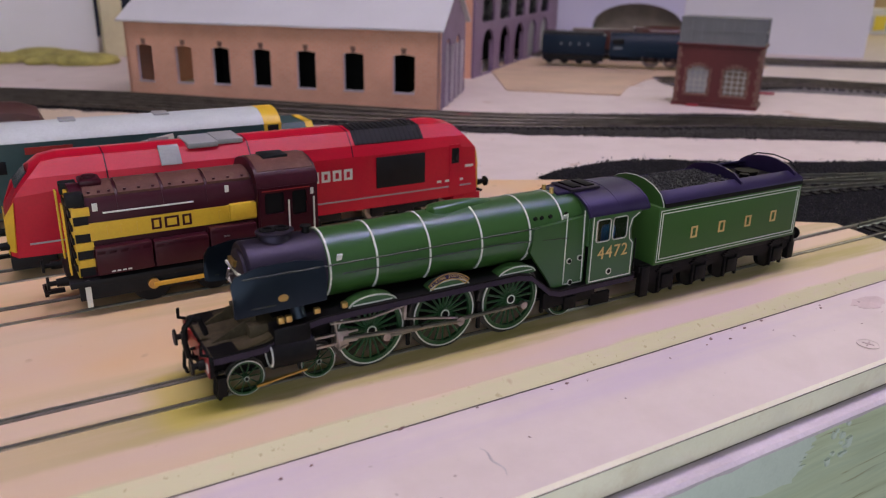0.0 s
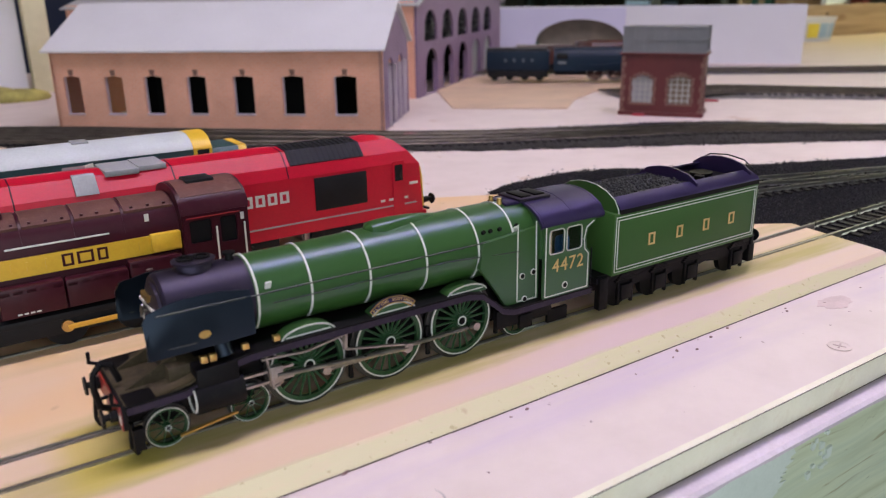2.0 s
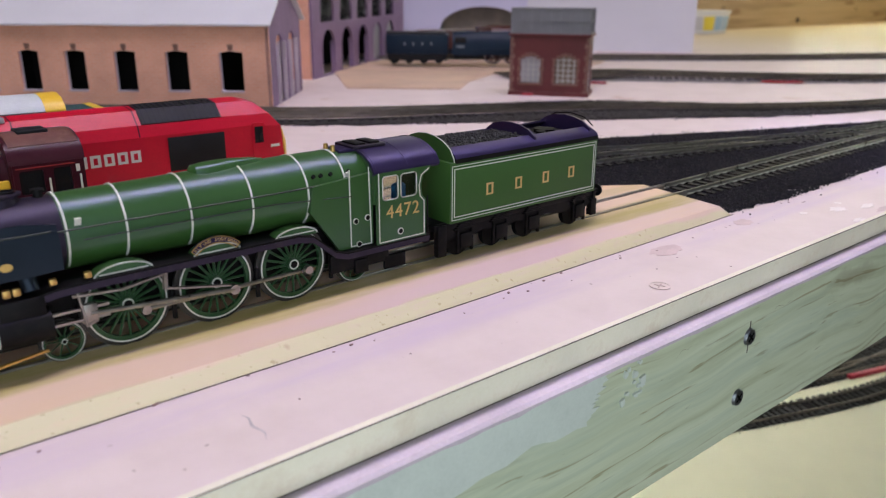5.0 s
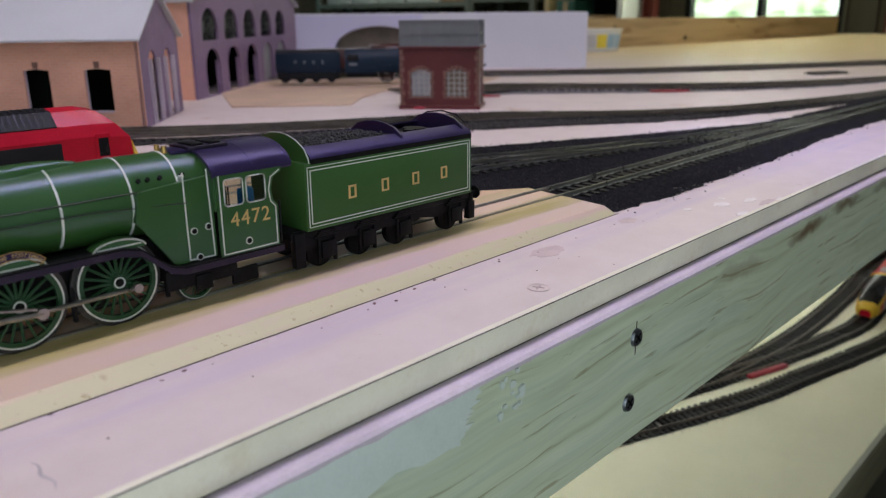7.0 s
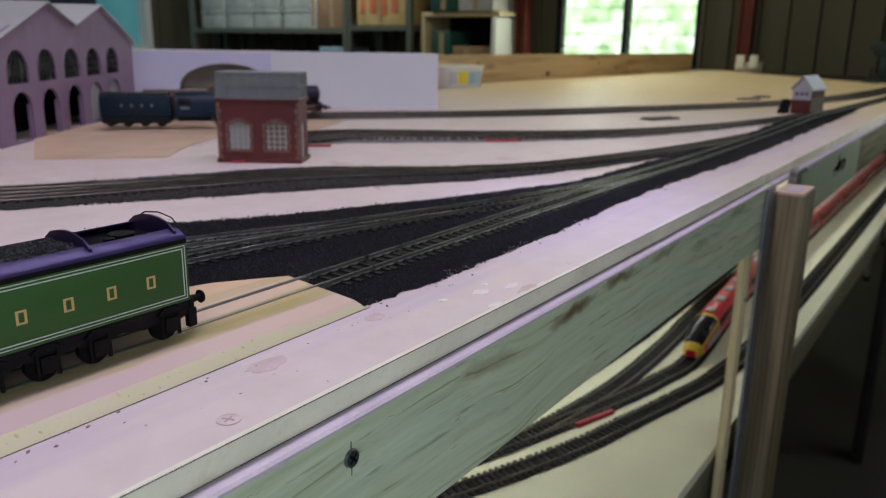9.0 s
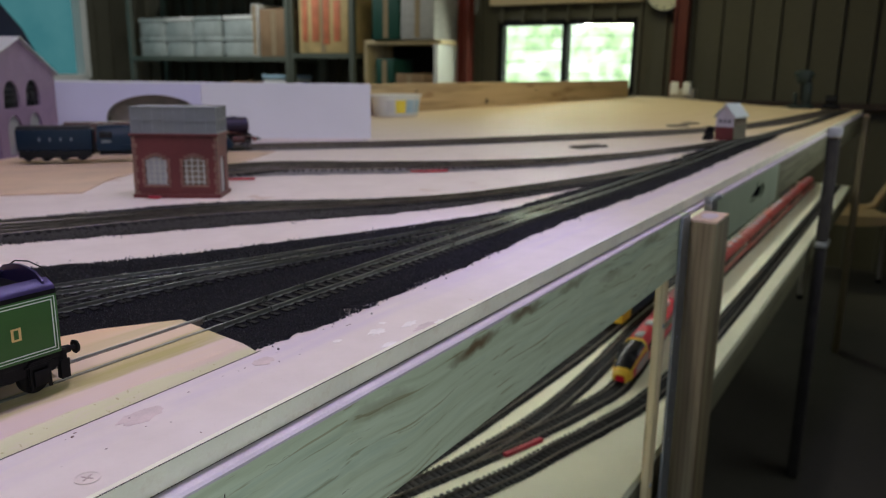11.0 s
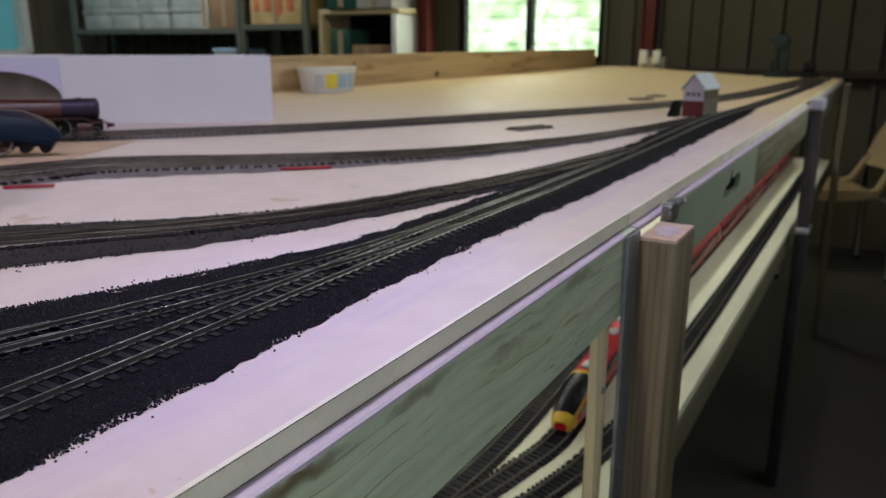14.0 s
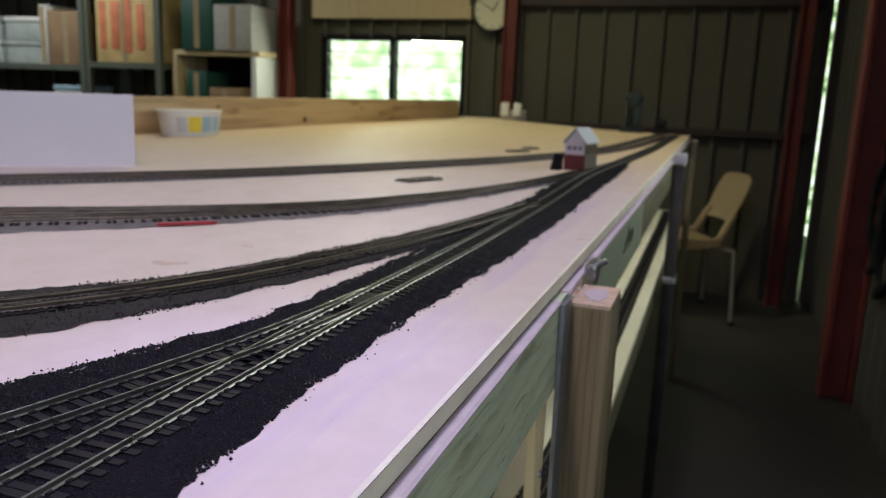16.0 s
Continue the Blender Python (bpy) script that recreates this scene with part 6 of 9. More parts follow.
def shunter():
    """Small maroon diesel shunter: hood with a yellow band, cab at its +x end."""
    S = thing("diesel_shunter", pose(-0.021, 0.1885, RAILTOP, 0, 0, 0.8), "maroon model diesel shunter with a yellow band and dusty roof", "model locomotive")
    P = lambda n, bm, m, label="", parent=None, smooth=35: part(n, bm, m, parent or S, label, MM, smooth)
    bm = BM()
    sec = [(-12, 14), (-12.2, 38), (-11.2, 42.5), (-8.5, 46), (-4, 47.9), (0, 48.3), (4, 47.9), (8.5, 46), (11.2, 42.5), (12.2, 38), (12, 14)]
    prism(bm, sec, "x", 8, 78)
    hood = P("hood", bm, MAROON, "maroon engine hood")
    for x in (24, 41, 58):
        bm = BM()
        prism(bm, [(y * 1.02, z + 0.25 if z > 30 else 39) for y, z in sec[1:-1]], "x", x - 0.35, x + 0.35)
        P("hood_seam", bm, MAROON, parent=hood)
    # dusty lift-off panels along the hood's top
    for a, b in ((12.5, 23.4), (24.6, 40.4), (41.6, 57.4), (58.6, 76.4)):
        bm = BM()
        top = [(-9.6, 45.2), (-8.5, 46), (-4, 47.9), (0, 48.3), (4, 47.9), (8.5, 46), (9.6, 45.2)]
        prism(bm, [(y, z + 0.55) for y, z in top] + [(y, z - 0.4) for y, z in top[::-1]], "x", a, b)
        panel = P("roof_panel", bm, ROOFDUST, "dusty brown roof panel", parent=hood)
        for y in (-8.6, 8.6):
            for k in range(3):
                bm = BM()
                bx(bm, a + (b - a) * (k + 0.5) / 3 - 0.5, a + (b - a) * (k + 0.5) / 3 + 0.5, y - 0.35, y + 0.35, 46.2, 47.0)
                P("catch", bm, MAROON, parent=panel, smooth=0)
    # black and yellow warning stripes round the nose corners
    for s in (-1, 1):
        for k in range(8):
            bm = BM()
            bx(bm, 7.4, 13.4 if k % 2 else 12.6, s * 12.4 - 0.5, s * 12.4 + 0.5, 15 + k * 3.4, 18.2 + k * 3.4)
            P("corner_stripe", bm, YELLOW if k % 2 else DARKGREY, parent=hood, smooth=0)
        bm = BM()
        bx(bm, 5.8, 12.2, s * 9.8 - 2.6, s * 9.8 + 2.6, 42.4, 47.4, 0.5)
        P("lamp_box", bm, DARKGREY, parent=hood)
        bm = BM()
        bx(bm, 14.5, 16.4, s * 12.5 - 0.2, s * 12.5 + 0.2, 40.2, 43.2)
        P("warning_plate", bm, LINING, parent=hood, smooth=0)
        bm = BM()
        bx(bm, 62, 64.5, s * 16.4 - 0.2, s * 16.4 + 0.2, 23.6, 24.4)
        P("small_mark", bm, LINING, parent=hood, smooth=0)
        for j in range(4):
            bm = BM()
            bx(bm, 18 + j * 2.0, 19.4 + j * 2.0, s * 16.45 - 0.2, s * 16.45 + 0.2, 16.4, 17.0)
            P("small_mark", bm, LINING, parent=hood, smooth=0)
    bm = BM()
    bx(bm, 12, 20, -5, 5, 48.0, 50.4, 0.8)
    cy(bm, (16, 0, 50), (16, 0, 51.4), 2.6, seg=18)
    P("exhaust", bm, MAROON, parent=hood)
    for s in (-1, 1):
        bm = BM()
        bx(bm, 9, 78, s * 12.35 - 0.3, s * 12.35 + 0.3, 28.6, 35.6)
        band = P("yellow_band", bm, YELLOW, "yellow side band", smooth=0)
        for k, w in enumerate((3.8, 5.6, 3.6)):
            x = (37.0 + 5.9 * k) if s < 0 else (48.8 - 5.9 * k)
            bm = BM()
            for a, b, c, d in ((-w / 2, 0.9 - w / 2, -2.3, 2.3), (w / 2 - 0.9, w / 2, -2.3, 2.3), (0.9 - w / 2, w / 2 - 0.9, -2.3, -1.5), (0.9 - w / 2, w / 2 - 0.9, 1.5, 2.3)):
                bx(bm, x + a, x + b, s * 12.7 - 0.1, s * 12.7 + 0.15, 32.2 + c, 32.2 + d)
            P("dark_mark", bm, MAROON, "dark painted mark", parent=band, smooth=0)
        for x in (13, 19, 24, 30, 62, 68):
            bm = BM()
            bx(bm, x - 0.3, x + 0.3, s * 12.8 - 0.3, s * 12.8 + 0.3, 30.5, 34.0)
            P("door_catch", bm, YELLOW, parent=band, smooth=0)
        bm = BM()
        bx(bm, 18, 52, s * 12.5 - 0.3, s * 12.5 + 0.3, 38.9, 39.4)
        P("hood_handrail", bm, LINING, "white handrail", smooth=0)
        for a, b, zt in ((13, 34, 26.5), (34.6, 56, 26.0), (56.6, 76, 28.0)):
            bm = BM()
            bx(bm, a, b, s * 14.0 - 2.6, s * 14.0 + 2.4, 15.5, zt, 0.7)
            box = P("battery_box", bm, MAROON)
            for j in range(5):
                bm = BM()
                w = (b - a) / 5
                bx(bm, a + j * w + 0.5, a + (j + 1) * w - 0.5, s * 16.35 - 0.25, s * 16.35 + 0.2, zt - 2.6, zt - 1.0, 0.1)
                P("vent", bm, MAROON, parent=box)
        bm = BM()
        bx(bm, 66, 77, s * 13.2 - 1.6, s * 13.2 + 1.6, 29.5, 36.2, 0.4)
        P("sand_box", bm, YELLOW, "yellow sand box")
        bm = BM()
        bx(bm, 8, 10, s * 15.2 - 0.4, s * 15.2 + 0.4, 3, 14)
        P("step_rail", bm, LINING, "white step handrail", smooth=0)
        # outside frames, cranks and the yellow rod
        bm = BM()
        bx(bm, 6, 104, s * 13.8 - 0.8, s * 13.8 + 0.8, 5.5, 13.5, 0.4)
        P("frame", bm, DARKGREY)
        for x in (33, 58, 83):
            bm = BM()
            cy(bm, (x, s * 9, 8.0), (x, s * 11.5, 8.0), 8.0, seg=28)
            P("wheel", bm, DARKGREY)
            bm = BM()
            cy(bm, (x, s * 14.6, 8.5), (x, s * 16.0, 8.5), 2.2, seg=14)
            P("crank", bm, BRASS)
        bm = BM()
        bx(bm, 33, 83, s * 16.2 - 0.5, s * 16.2 + 0.5, 7.4, 9.2, 0.2)
        P("side_rod", bm, paint("orange_yellow_rod", (0.62, 0.33, 0.03), 0.4), "orange-yellow coupling rod")
    # cab
    roof = [(-16.4, 42), (-15.6, 45.4), (-12, 49.2), (-6, 51.3), (0, 51.9), (6, 51.3), (12, 49.2), (15.6, 45.4), (16.4, 42)]
    bm = BM()
    prism(bm, roof, "x", 77, 104)
    rf = P("cab_roof", bm, MAROON, "dusty maroon cab roof")
    bm = BM()
    top = [(-13.0, 48.3), (-12, 49.2), (-6, 51.3), (0, 51.9), (6, 51.3), (12, 49.2), (13.0, 48.3)]
    prism(bm, [(y, z + 0.2) for y, z in top] + [(y, z - 0.5) for y, z in top[::-1]], "x", 78.5, 103)
    P("roof_sheet", bm, ROOFDUST, "dusty brown roof sheet", parent=rf)
    bm = BM()
    bx(bm, 84, 95, -5, 5, 51.2, 52.8, 0.4)
    P("roof_hatch", bm, DARKGREY, parent=rf)
    for s in (-1, 1):
        bm = BM()
        plate(bm, rect(78, 103, 12.5, 42), [rrect(80, 88.5, 30.5, 39.5, 1.0), rrect(92, 98.5, 29, 39.5, 1.0)], 0.9, Matrix.Translation((0, s * 16.1 - 0.45, 0)))
        side = P("cab_side", bm, MAROON)
        bm = BM()
        bx(bm, 80, 98.5, s * 15.2 - 0.2, s * 15.2 + 0.2, 29, 39.6)
        P("cab_window", bm, WINBLACK, parent=side, smooth=0)
        for x in (90.3, 101.5):
            bm = BM()
            cy(bm, (x, s * 17.0, 18), (x, s * 17.0, 36), 0.4, seg=8)
            P("door_handrail", bm, LINING, "white handrail", parent=side)
        bm = BM()
        bx(bm, 79, 100, s * 16.6 - 0.2, s * 16.6 + 0.2, 40.4, 40.8)
        P("red_line", bm, BEAMRED, parent=side, smooth=0)
        bm = BM()
        bx(bm, 100.2, 101.6, s * 16.5 - 0.2, s * 16.5 + 0.2, 37.2, 40)
        P("warning_plate", bm, LINING, smooth=0)
        bm = BM()
        bx(bm, 65, 66.6, s * 11.9 - 0.2, s * 11.9 + 0.2, 41.2, 44)
        P("warning_plate", bm, LINING, smooth=0)
    for x in (77.8, 103.1):
        bm = BM()
        bx(bm, x - 0.5, x + 0.5, -16, 16, 12.5, 44)
        P("cab_end", bm, MAROON)
    bm = BM()
    bx(bm, 3, 107, -16.2, 16.2, 11.6, 14, 0.3)
    P("footplate", bm, DARKGREY)
    # yellow and black nose with grille and steps
    bm = BM()
    bx(bm, 6.8, 8.2, -11.6, 11.6, 14, 45, 0.4)
    nose = P("nose", bm, YELLOW, "yellow and black striped nose")
    for k in range(5):
        bm = BM()
        bx(bm, 6.2, 7.0, -11.9, -5.5, 17 + k * 5.4, 19.6 + k * 5.4)
        bx(bm, 6.2, 7.0, 5.5, 11.9, 17 + k * 5.4, 19.6 + k * 5.4)
        P("black_stripe", bm, DARKGREY, parent=nose, smooth=0)
    bm = BM()
    bx(bm, 6.0, 7.0, -5, 5, 18, 42)
    P("radiator_grille", bm, DARKGREY, parent=nose, smooth=0)
    for y in (-10.5, 10.5):
        bm = BM()
        pipe(bm, [(4.4, y - 1.5, 16), (4.4, y - 1.5, 44)], 0.4, 6)
        pipe(bm, [(4.4, y + 1.5, 16), (4.4, y + 1.5, 44)], 0.4, 6)
        for k in range(6):
            pipe(bm, [(4.4, y - 1.5, 19 + k * 4.4), (4.4, y + 1.5, 19 + k * 4.4)], 0.35, 6)
        P("ladder", bm, YELLOW, "yellow ladder", parent=nose)
        buffer(S, 3, y, 13.4, -1)
        buffer(S, 107, y, 13.4, 1)
    coupling(S, 2, -1)


def red_diesel():
    """Modern red mainline diesel with raked ends."""
    D = thing("diesel_locomotive", pose(-0.036, 0.2405, RAILTOP, 0, 0, 0.5), "bright red model mainline diesel locomotive with white marks", "model locomotive", group="diesel locomotives")
    P = lambda n, bm, m, label="", parent=None, smooth=25: part(n, bm, m, parent or D, label, MM, smooth)
    LEN = 238.0

    def sec(k, h, x):
        """Half outlines of the body: width factor k, roof height h."""
        return [(x, -17.0 * k, 9.5), (x, -17.2 * k, 38), (x, -15.2 * k, h - 7.5), (x, -9.5 * k, h - 1.2), (x, 0, h), (x, 9.5 * k, h - 1.2), (x, 15.2 * k, h - 7.5), (x, 17.2 * k, 38), (x, 17.0 * k, 9.5)]
    bm = BM()
    # ends: the lower nose juts out, the windscreen leans back
    def end(d, x0):
        a = [(x0 + d * 24, -17.0, 9.5), (x0 + d * 24, -17.2, 38), (x0 + d * 24, -15.2, 43.5), (x0 + d * 24, -9.5, 49.8), (x0 + d * 24, 0, 51), (x0 + d * 24, 9.5, 49.8), (x0 + d * 24, 15.2, 43.5), (x0 + d * 24, 17.2, 38), (x0 + d * 24, 17.0, 9.5)]
        b = [(x0 + d * 3, -15.4, 9.5), (x0 + d * 5.0, -15.6, 36), (x0 + d * 11, -14.0, 43), (x0 + d * 17, -9.0, 48.6), (x0 + d * 18, 0, 49.6), (x0 + d * 17, 9.0, 48.6), (x0 + d * 11, 14.0, 43), (x0 + d * 5.0, 15.6, 36), (x0 + d * 3, 15.4, 9.5)]
        c = [(x0 + d * 0.5, -11, 9.5), (x0 + d * 0.8, -11, 27), (x0 + d * 6, -10, 38), (x0 + d * 12, -7, 45), (x0 + d * 13, 0, 46.5), (x0 + d * 12, 7, 45), (x0 + d * 6, 10, 38), (x0 + d * 0.8, 11, 27), (x0 + d * 0.5, 11, 9.5)]
        return a, b, c
    a0, b0, c0 = end(1, 0)
    a1, b1, c1 = end(-1, LEN)
    loft(bm, [c0, b0, a0, a1, b1, c1])
    P("body", bm, SCARLET, "bright red body shell", smooth=9)
    for s in (-1, 1):
        y = s * 17.35
        bm = BM()
        bx(bm, 171, 200, y - 0.35, y + 0.1, 20, 36.5, 0.1)
        g = P("side_grille", bm, DARKGREY, "dark air intake grille")
        bm = BM()
        for k in range(7):
            bx(bm, 172, 199, y - 0.1, y + s * 0.18, 21.6 + k * 2.1, 22.2 + k * 2.1)
        P("grille_slat", bm, WINBLACK, parent=g, smooth=0)
        for x in (28, 219):
            bm = BM()
            bx(bm, x - 3.4, x + 3.4, s * 17.2 - 0.2, s * 17.2 + 0.2, 12, 39)
            dr = P("cab_door", bm, SCARLET, smooth=0)
            bm = BM()
            bx(bm, x - 2.2, x + 2.6, s * 17.3 - 0.2, s * 17.3 + 0.25, 28.5, 37)
            P("door_window", bm, WINBLACK, parent=dr, smooth=0)
        bm = BM()
        bx(bm, 8, 230, s * 17.1 - 0.2, s * 17.1 + 0.2, 15.2, 15.9)
        P("grey_line", bm, MIDGREY, smooth=0)
        # white painted marks where the lettering stands
        x0 = 110.0
        for k in range(8):
            bm = BM()
            x = x0 + k * 6.1
            for a, b, c, d in ((0, 1.4, 26.6, 32.2), (3.3, 4.7, 26.6, 32.2), (1.4, 3.3, 30.9, 32.2), (1.4, 3.3, 26.6, 27.8)):
                bx(bm, x + a, x + b, y - 0.1, y + s * 0.12, c, d)
            P("white_mark", bm, LINING, "white painted mark", smooth=0)
        for x in (208, 213, 222):
            bm = BM()
            bx(bm, x, x + 2.6, s * 17.2 - 0.1, s * 17.2 + 0.25, 18.4, 19.6)
            P("small_mark", bm, LINING, smooth=0)
        bm = BM()
        bx(bm, 226, 231, s * 16.9 - 0.2, s * 16.9 + 0.25, 25.5, 26.8)
        P("small_mark", bm, LINING, smooth=0)
    bm = BM()
    sec2 = [(y * 1.012, z + 0.35) for _, y, z in sec(1, 51, 0)[2:7]]
    prism(bm, sec2 + [(y * 0.97, z - 1) for y, z in sec2[::-1]], "x", 160, 200)
    rg = P("roof_grille", bm, DARKGREY, "black roof fan grille")
    for k in range(14):
        bm = BM()
        prism(bm, [(y * 1.004, z + 0.12) for y, z in sec2] + [(y * 0.98, z - 0.4) for y, z in sec2[::-1]], "x", 161.5 + k * 2.8, 162.2 + k * 2.8)
        P("roof_slat", bm, WINBLACK, parent=rg, smooth=0)
    for x in (42, 106, 158):
        bm = BM()
        prism(bm, [(y * 1.004, z + 0.12) for _, y, z in sec(1, 51, 0)[1:8]] + [(y * 0.98, z - 0.6) for _, y, z in sec(1, 51, 0)[1:8][::-1]], "x", x - 0.3, x + 0.3)
        P("roof_joint", bm, MAROON, smooth=0)
    bm = BM()
    bx(bm, 78, 92, -12.0, 9.0, 48.9, 51.4, 0.4)
    bx(bm, 92, 104, -10.6, 9.0, 49.4, 51.8, 0.4)
    P("roof_panel", bm, MIDGREY, "grey roof panel")
    for s in (-1, 1):
        bm = BM()
        prism(bm, [(s * 15.9, 43.4), (s * 15.0, 45.4), (s * 10.5, 50.6), (s * 9.0, 51.2), (s * 9.0, 49.0), (s * 14.6, 43.0)], "x", 65, 74)
        P("exhaust_panel", bm, MIDGREY, "grey roof hatch")
    for x0, d in ((0, 1), (LEN, -1)):
        bm = BM()
        loft(bm, [[(x0 + d * 0.2, -10.6, 9.8), (x0 + d * 0.5, -10.6, 26.6), (x0 + d * 0.5, 10.6, 26.6), (x0 + d * 0.2, 10.6, 9.8)],
                  [(x0 - d * 0.25, -10.2, 10.2), (x0 + d * 0.1, -10.2, 26.2), (x0 + d * 0.1, 10.2, 26.2), (x0 - d * 0.25, 10.2, 10.2)]])
        ye = P("yellow_front", bm, YELLOW, "yellow warning panel")
        bm = BM()
        loft(bm, [[(x0 + d * 3.0, -14.2, 12), (x0 + d * 4.6, -14.6, 34), (x0 + d * 0.6, -11.2, 27), (x0 + d * 0.3, -11.2, 12)],
                  [(x0 + d * 2.4, -15.4, 12), (x0 + d * 4.3, -15.7, 34), (x0 + d * 0.2, -11.4, 27), (x0 - d * 0.1, -11.4, 12)]])
        P("yellow_cheek", bm, YELLOW, parent=ye)
        bm = BM()
        loft(bm, [[(x0 + d * 6.3, -9.2, 38.5), (x0 + d * 11.4, -7.0, 44.4), (x0 + d * 11.4, 7.0, 44.4), (x0 + d * 6.3, 9.2, 38.5)],
                  [(x0 + d * 5.7, -9.0, 38.8), (x0 + d * 10.9, -6.8, 44.8), (x0 + d * 10.9, 6.8, 44.8), (x0 + d * 5.7, 9.0, 38.8)]])
        P("windscreen", bm, WINBLACK)
        bm = BM()
        bx(bm, min(x0, x0 + d * 18), max(x0, x0 + d * 18), -14.8, 14.8, 3.8, 9.6, 0.8)
        P("snow_plough", bm, SCARLET if d < 0 else DARKGREY)
        for y in (-10.5, 10.5):
            buffer(D, x0 + d * 1.0, y, 14.0, -d)
        coupling(D, x0, -d)
    bm = BM()
    bx(bm, 86, 152, -15.4, 15.4, 4.6, 9.6, 1.2)
    bx(bm, 20, 218, -11, 11, 8.6, 9.8)
    P("fuel_tank", bm, DARKGREY)
    bogie(D, 48, (-17, 17), 6.3)
    bogie(D, 190, (-17, 17), 6.3)


def nose_diesel():
    """Older dark teal diesel with a pale roof and a projecting nose."""
    D = thing("diesel_locomotive", pose(-0.118, 0.316, RAILTOP, 0, 0, -0.2), "dark teal model diesel locomotive with grey roof and yellow cab", "model locomotive", group="diesel locomotives")
    P = lambda n, bm, m, label="", parent=None, smooth=30: part(n, bm, m, parent or D, label, MM, smooth)
    bm = BM()
    prism(bm, [(-16.6, 9.5), (-17.2, 26), (-16.8, 44), (16.8, 44), (17.2, 26), (16.6, 9.5)], "x", 18, 226)
    P("body", bm, TEAL, "dark teal body side")
    roof = [(-16.9, 43.8), (-15.4, 46.4), (-11, 49.2), (-5, 50.9), (0, 51.3), (5, 50.9), (11, 49.2), (15.4, 46.4), (16.9, 43.8)]
    bm = BM()
    prism(bm, roof, "x", 20, 218)
    rf = P("roof", bm, ROOFGREY, "pale grey roof")
    for x in (60, 118, 165):
        bm = BM()
        bx(bm, x - 4, x + 4, -5, 5, 50.2, 51.9, 0.4)
        P("roof_hatch", bm, MIDGREY, parent=rf)
    bm = BM()
    prism(bm, [(y * 1.01, z + 0.2) for y, z in roof] + [(16.9, 30), (-16.9, 30)], "x", 218, 228)
    cab = P("cab", bm, YELLOW, "yellow cab front")
    bm = BM()
    bx(bm, 220, 226.5, -17.3, 17.3, 36.5, 43.4, 0.3)
    bx(bm, 227.4, 228.4, -13, 13, 33, 41, 0.3)
    P("cab_window", bm, WINBLACK, parent=cab)
    bm = BM()
    prism(bm, [(-15.5, 9.5), (-15.8, 38), (-12, 42.5), (12, 42.5), (15.8, 38), (15.5, 9.5)], "x", 228, 244)
    P("nose", bm, TEAL, "dark nose")
    bm = BM()
    prism(bm, [(-15.6, 9.6), (-15.9, 38), (-12, 42.8), (12, 42.8), (15.9, 38), (15.6, 9.6)], "x", 244, 248.5)
    P("nose_end", bm, YELLOW, "yellow nose end")
    bm = BM()
    prism(bm, [(-15.5, 9.5), (-15.8, 29), (-13, 33), (13, 33), (15.8, 29), (15.5, 9.5)], "x", 0, 18)
    P("rear_nose", bm, TEAL)
    for s in (-1, 1):
        for k in range(9):
            bm = BM()
            x = 40 + k * 19
            bx(bm, x, x + 9, s * 17.0 - 0.5, s * 17.0 + 0.4, 29, 35.5, 0.3)
            P("side_window", bm, WINBLACK)
        bm = BM()
        bx(bm, 96, 118, s * 17.2 - 0.2, s * 17.2 + 0.3, 38.0, 41.5)
        P("red_panel", bm, BEAMRED)
        bm = BM()
        bx(bm, 150, 168, s * 17.2 - 0.2, s * 17.2 + 0.35, 37.6, 41.4, rot=Matrix.Rotation(radians(10 * s), 4, "Y"))
        P("white_flash", bm, LINING)
        for y in (s * 10.5,):
            buffer(D, 247, y, 13.5, 1)
    bm = BM()
    bx(bm, 96, 148, -14, 14, 4.6, 9.6, 1.0)
    P("fuel_tank", bm, DARKGREY)
    bogie(D, 50, (-17, 0, 17), 5.5)
    bogie(D, 196, (-17, 0, 17), 5.5)


def brown_unit():
    D = thing("railcar", pose(-0.27, 0.415, 0.0045, 0, 0, 1.0), "dark maroon-brown model railcar with a curved cab end", "model railcar")
    P = lambda n, bm, m, label="", parent=None, smooth=30: part(n, bm, m, parent or D, label, MM, smooth)
    roof = [(-17, 9), (-17.2, 38), (-15, 43), (-9, 46.8), (0, 48), (9, 46.8), (15, 43), (17.2, 38), (17, 9)]
    bm = BM()
    loft(bm, [[(x, y * k, 9 + (z - 9) * h) for y, z in roof] for x, k, h in ((0, 1, 1), (232, 1, 1), (252, 0.97, 0.97), (262, 0.9, 0.88), (266, 0.82, 0.62))])
    P("body", bm, BROWN, "maroon-brown body")
    for s in (-1, 1):
        bm = BM()
        bx(bm, 240, 252, s * 16.9 - 0.6, s * 16.9 + 0.3, 28, 38, 1.0)
        P("cab_window", bm, MIDGREY)
        for k in range(6):
            bm = BM()
            bx(bm, 40 + k * 32, 62 + k * 32, s * 17.1 - 0.4, s * 17.1 + 0.3, 27, 37, 0.4)
            P("side_window", bm, WINBLACK)
    bogie(D, 46, (-14, 14), 6)
    bogie(D, 216, (-14, 14), 6)
    bm = BM()
    bx(bm, 10, 258, -13, 13, 6.5, 9.4)
    P("underframe", bm, DARKGREY)


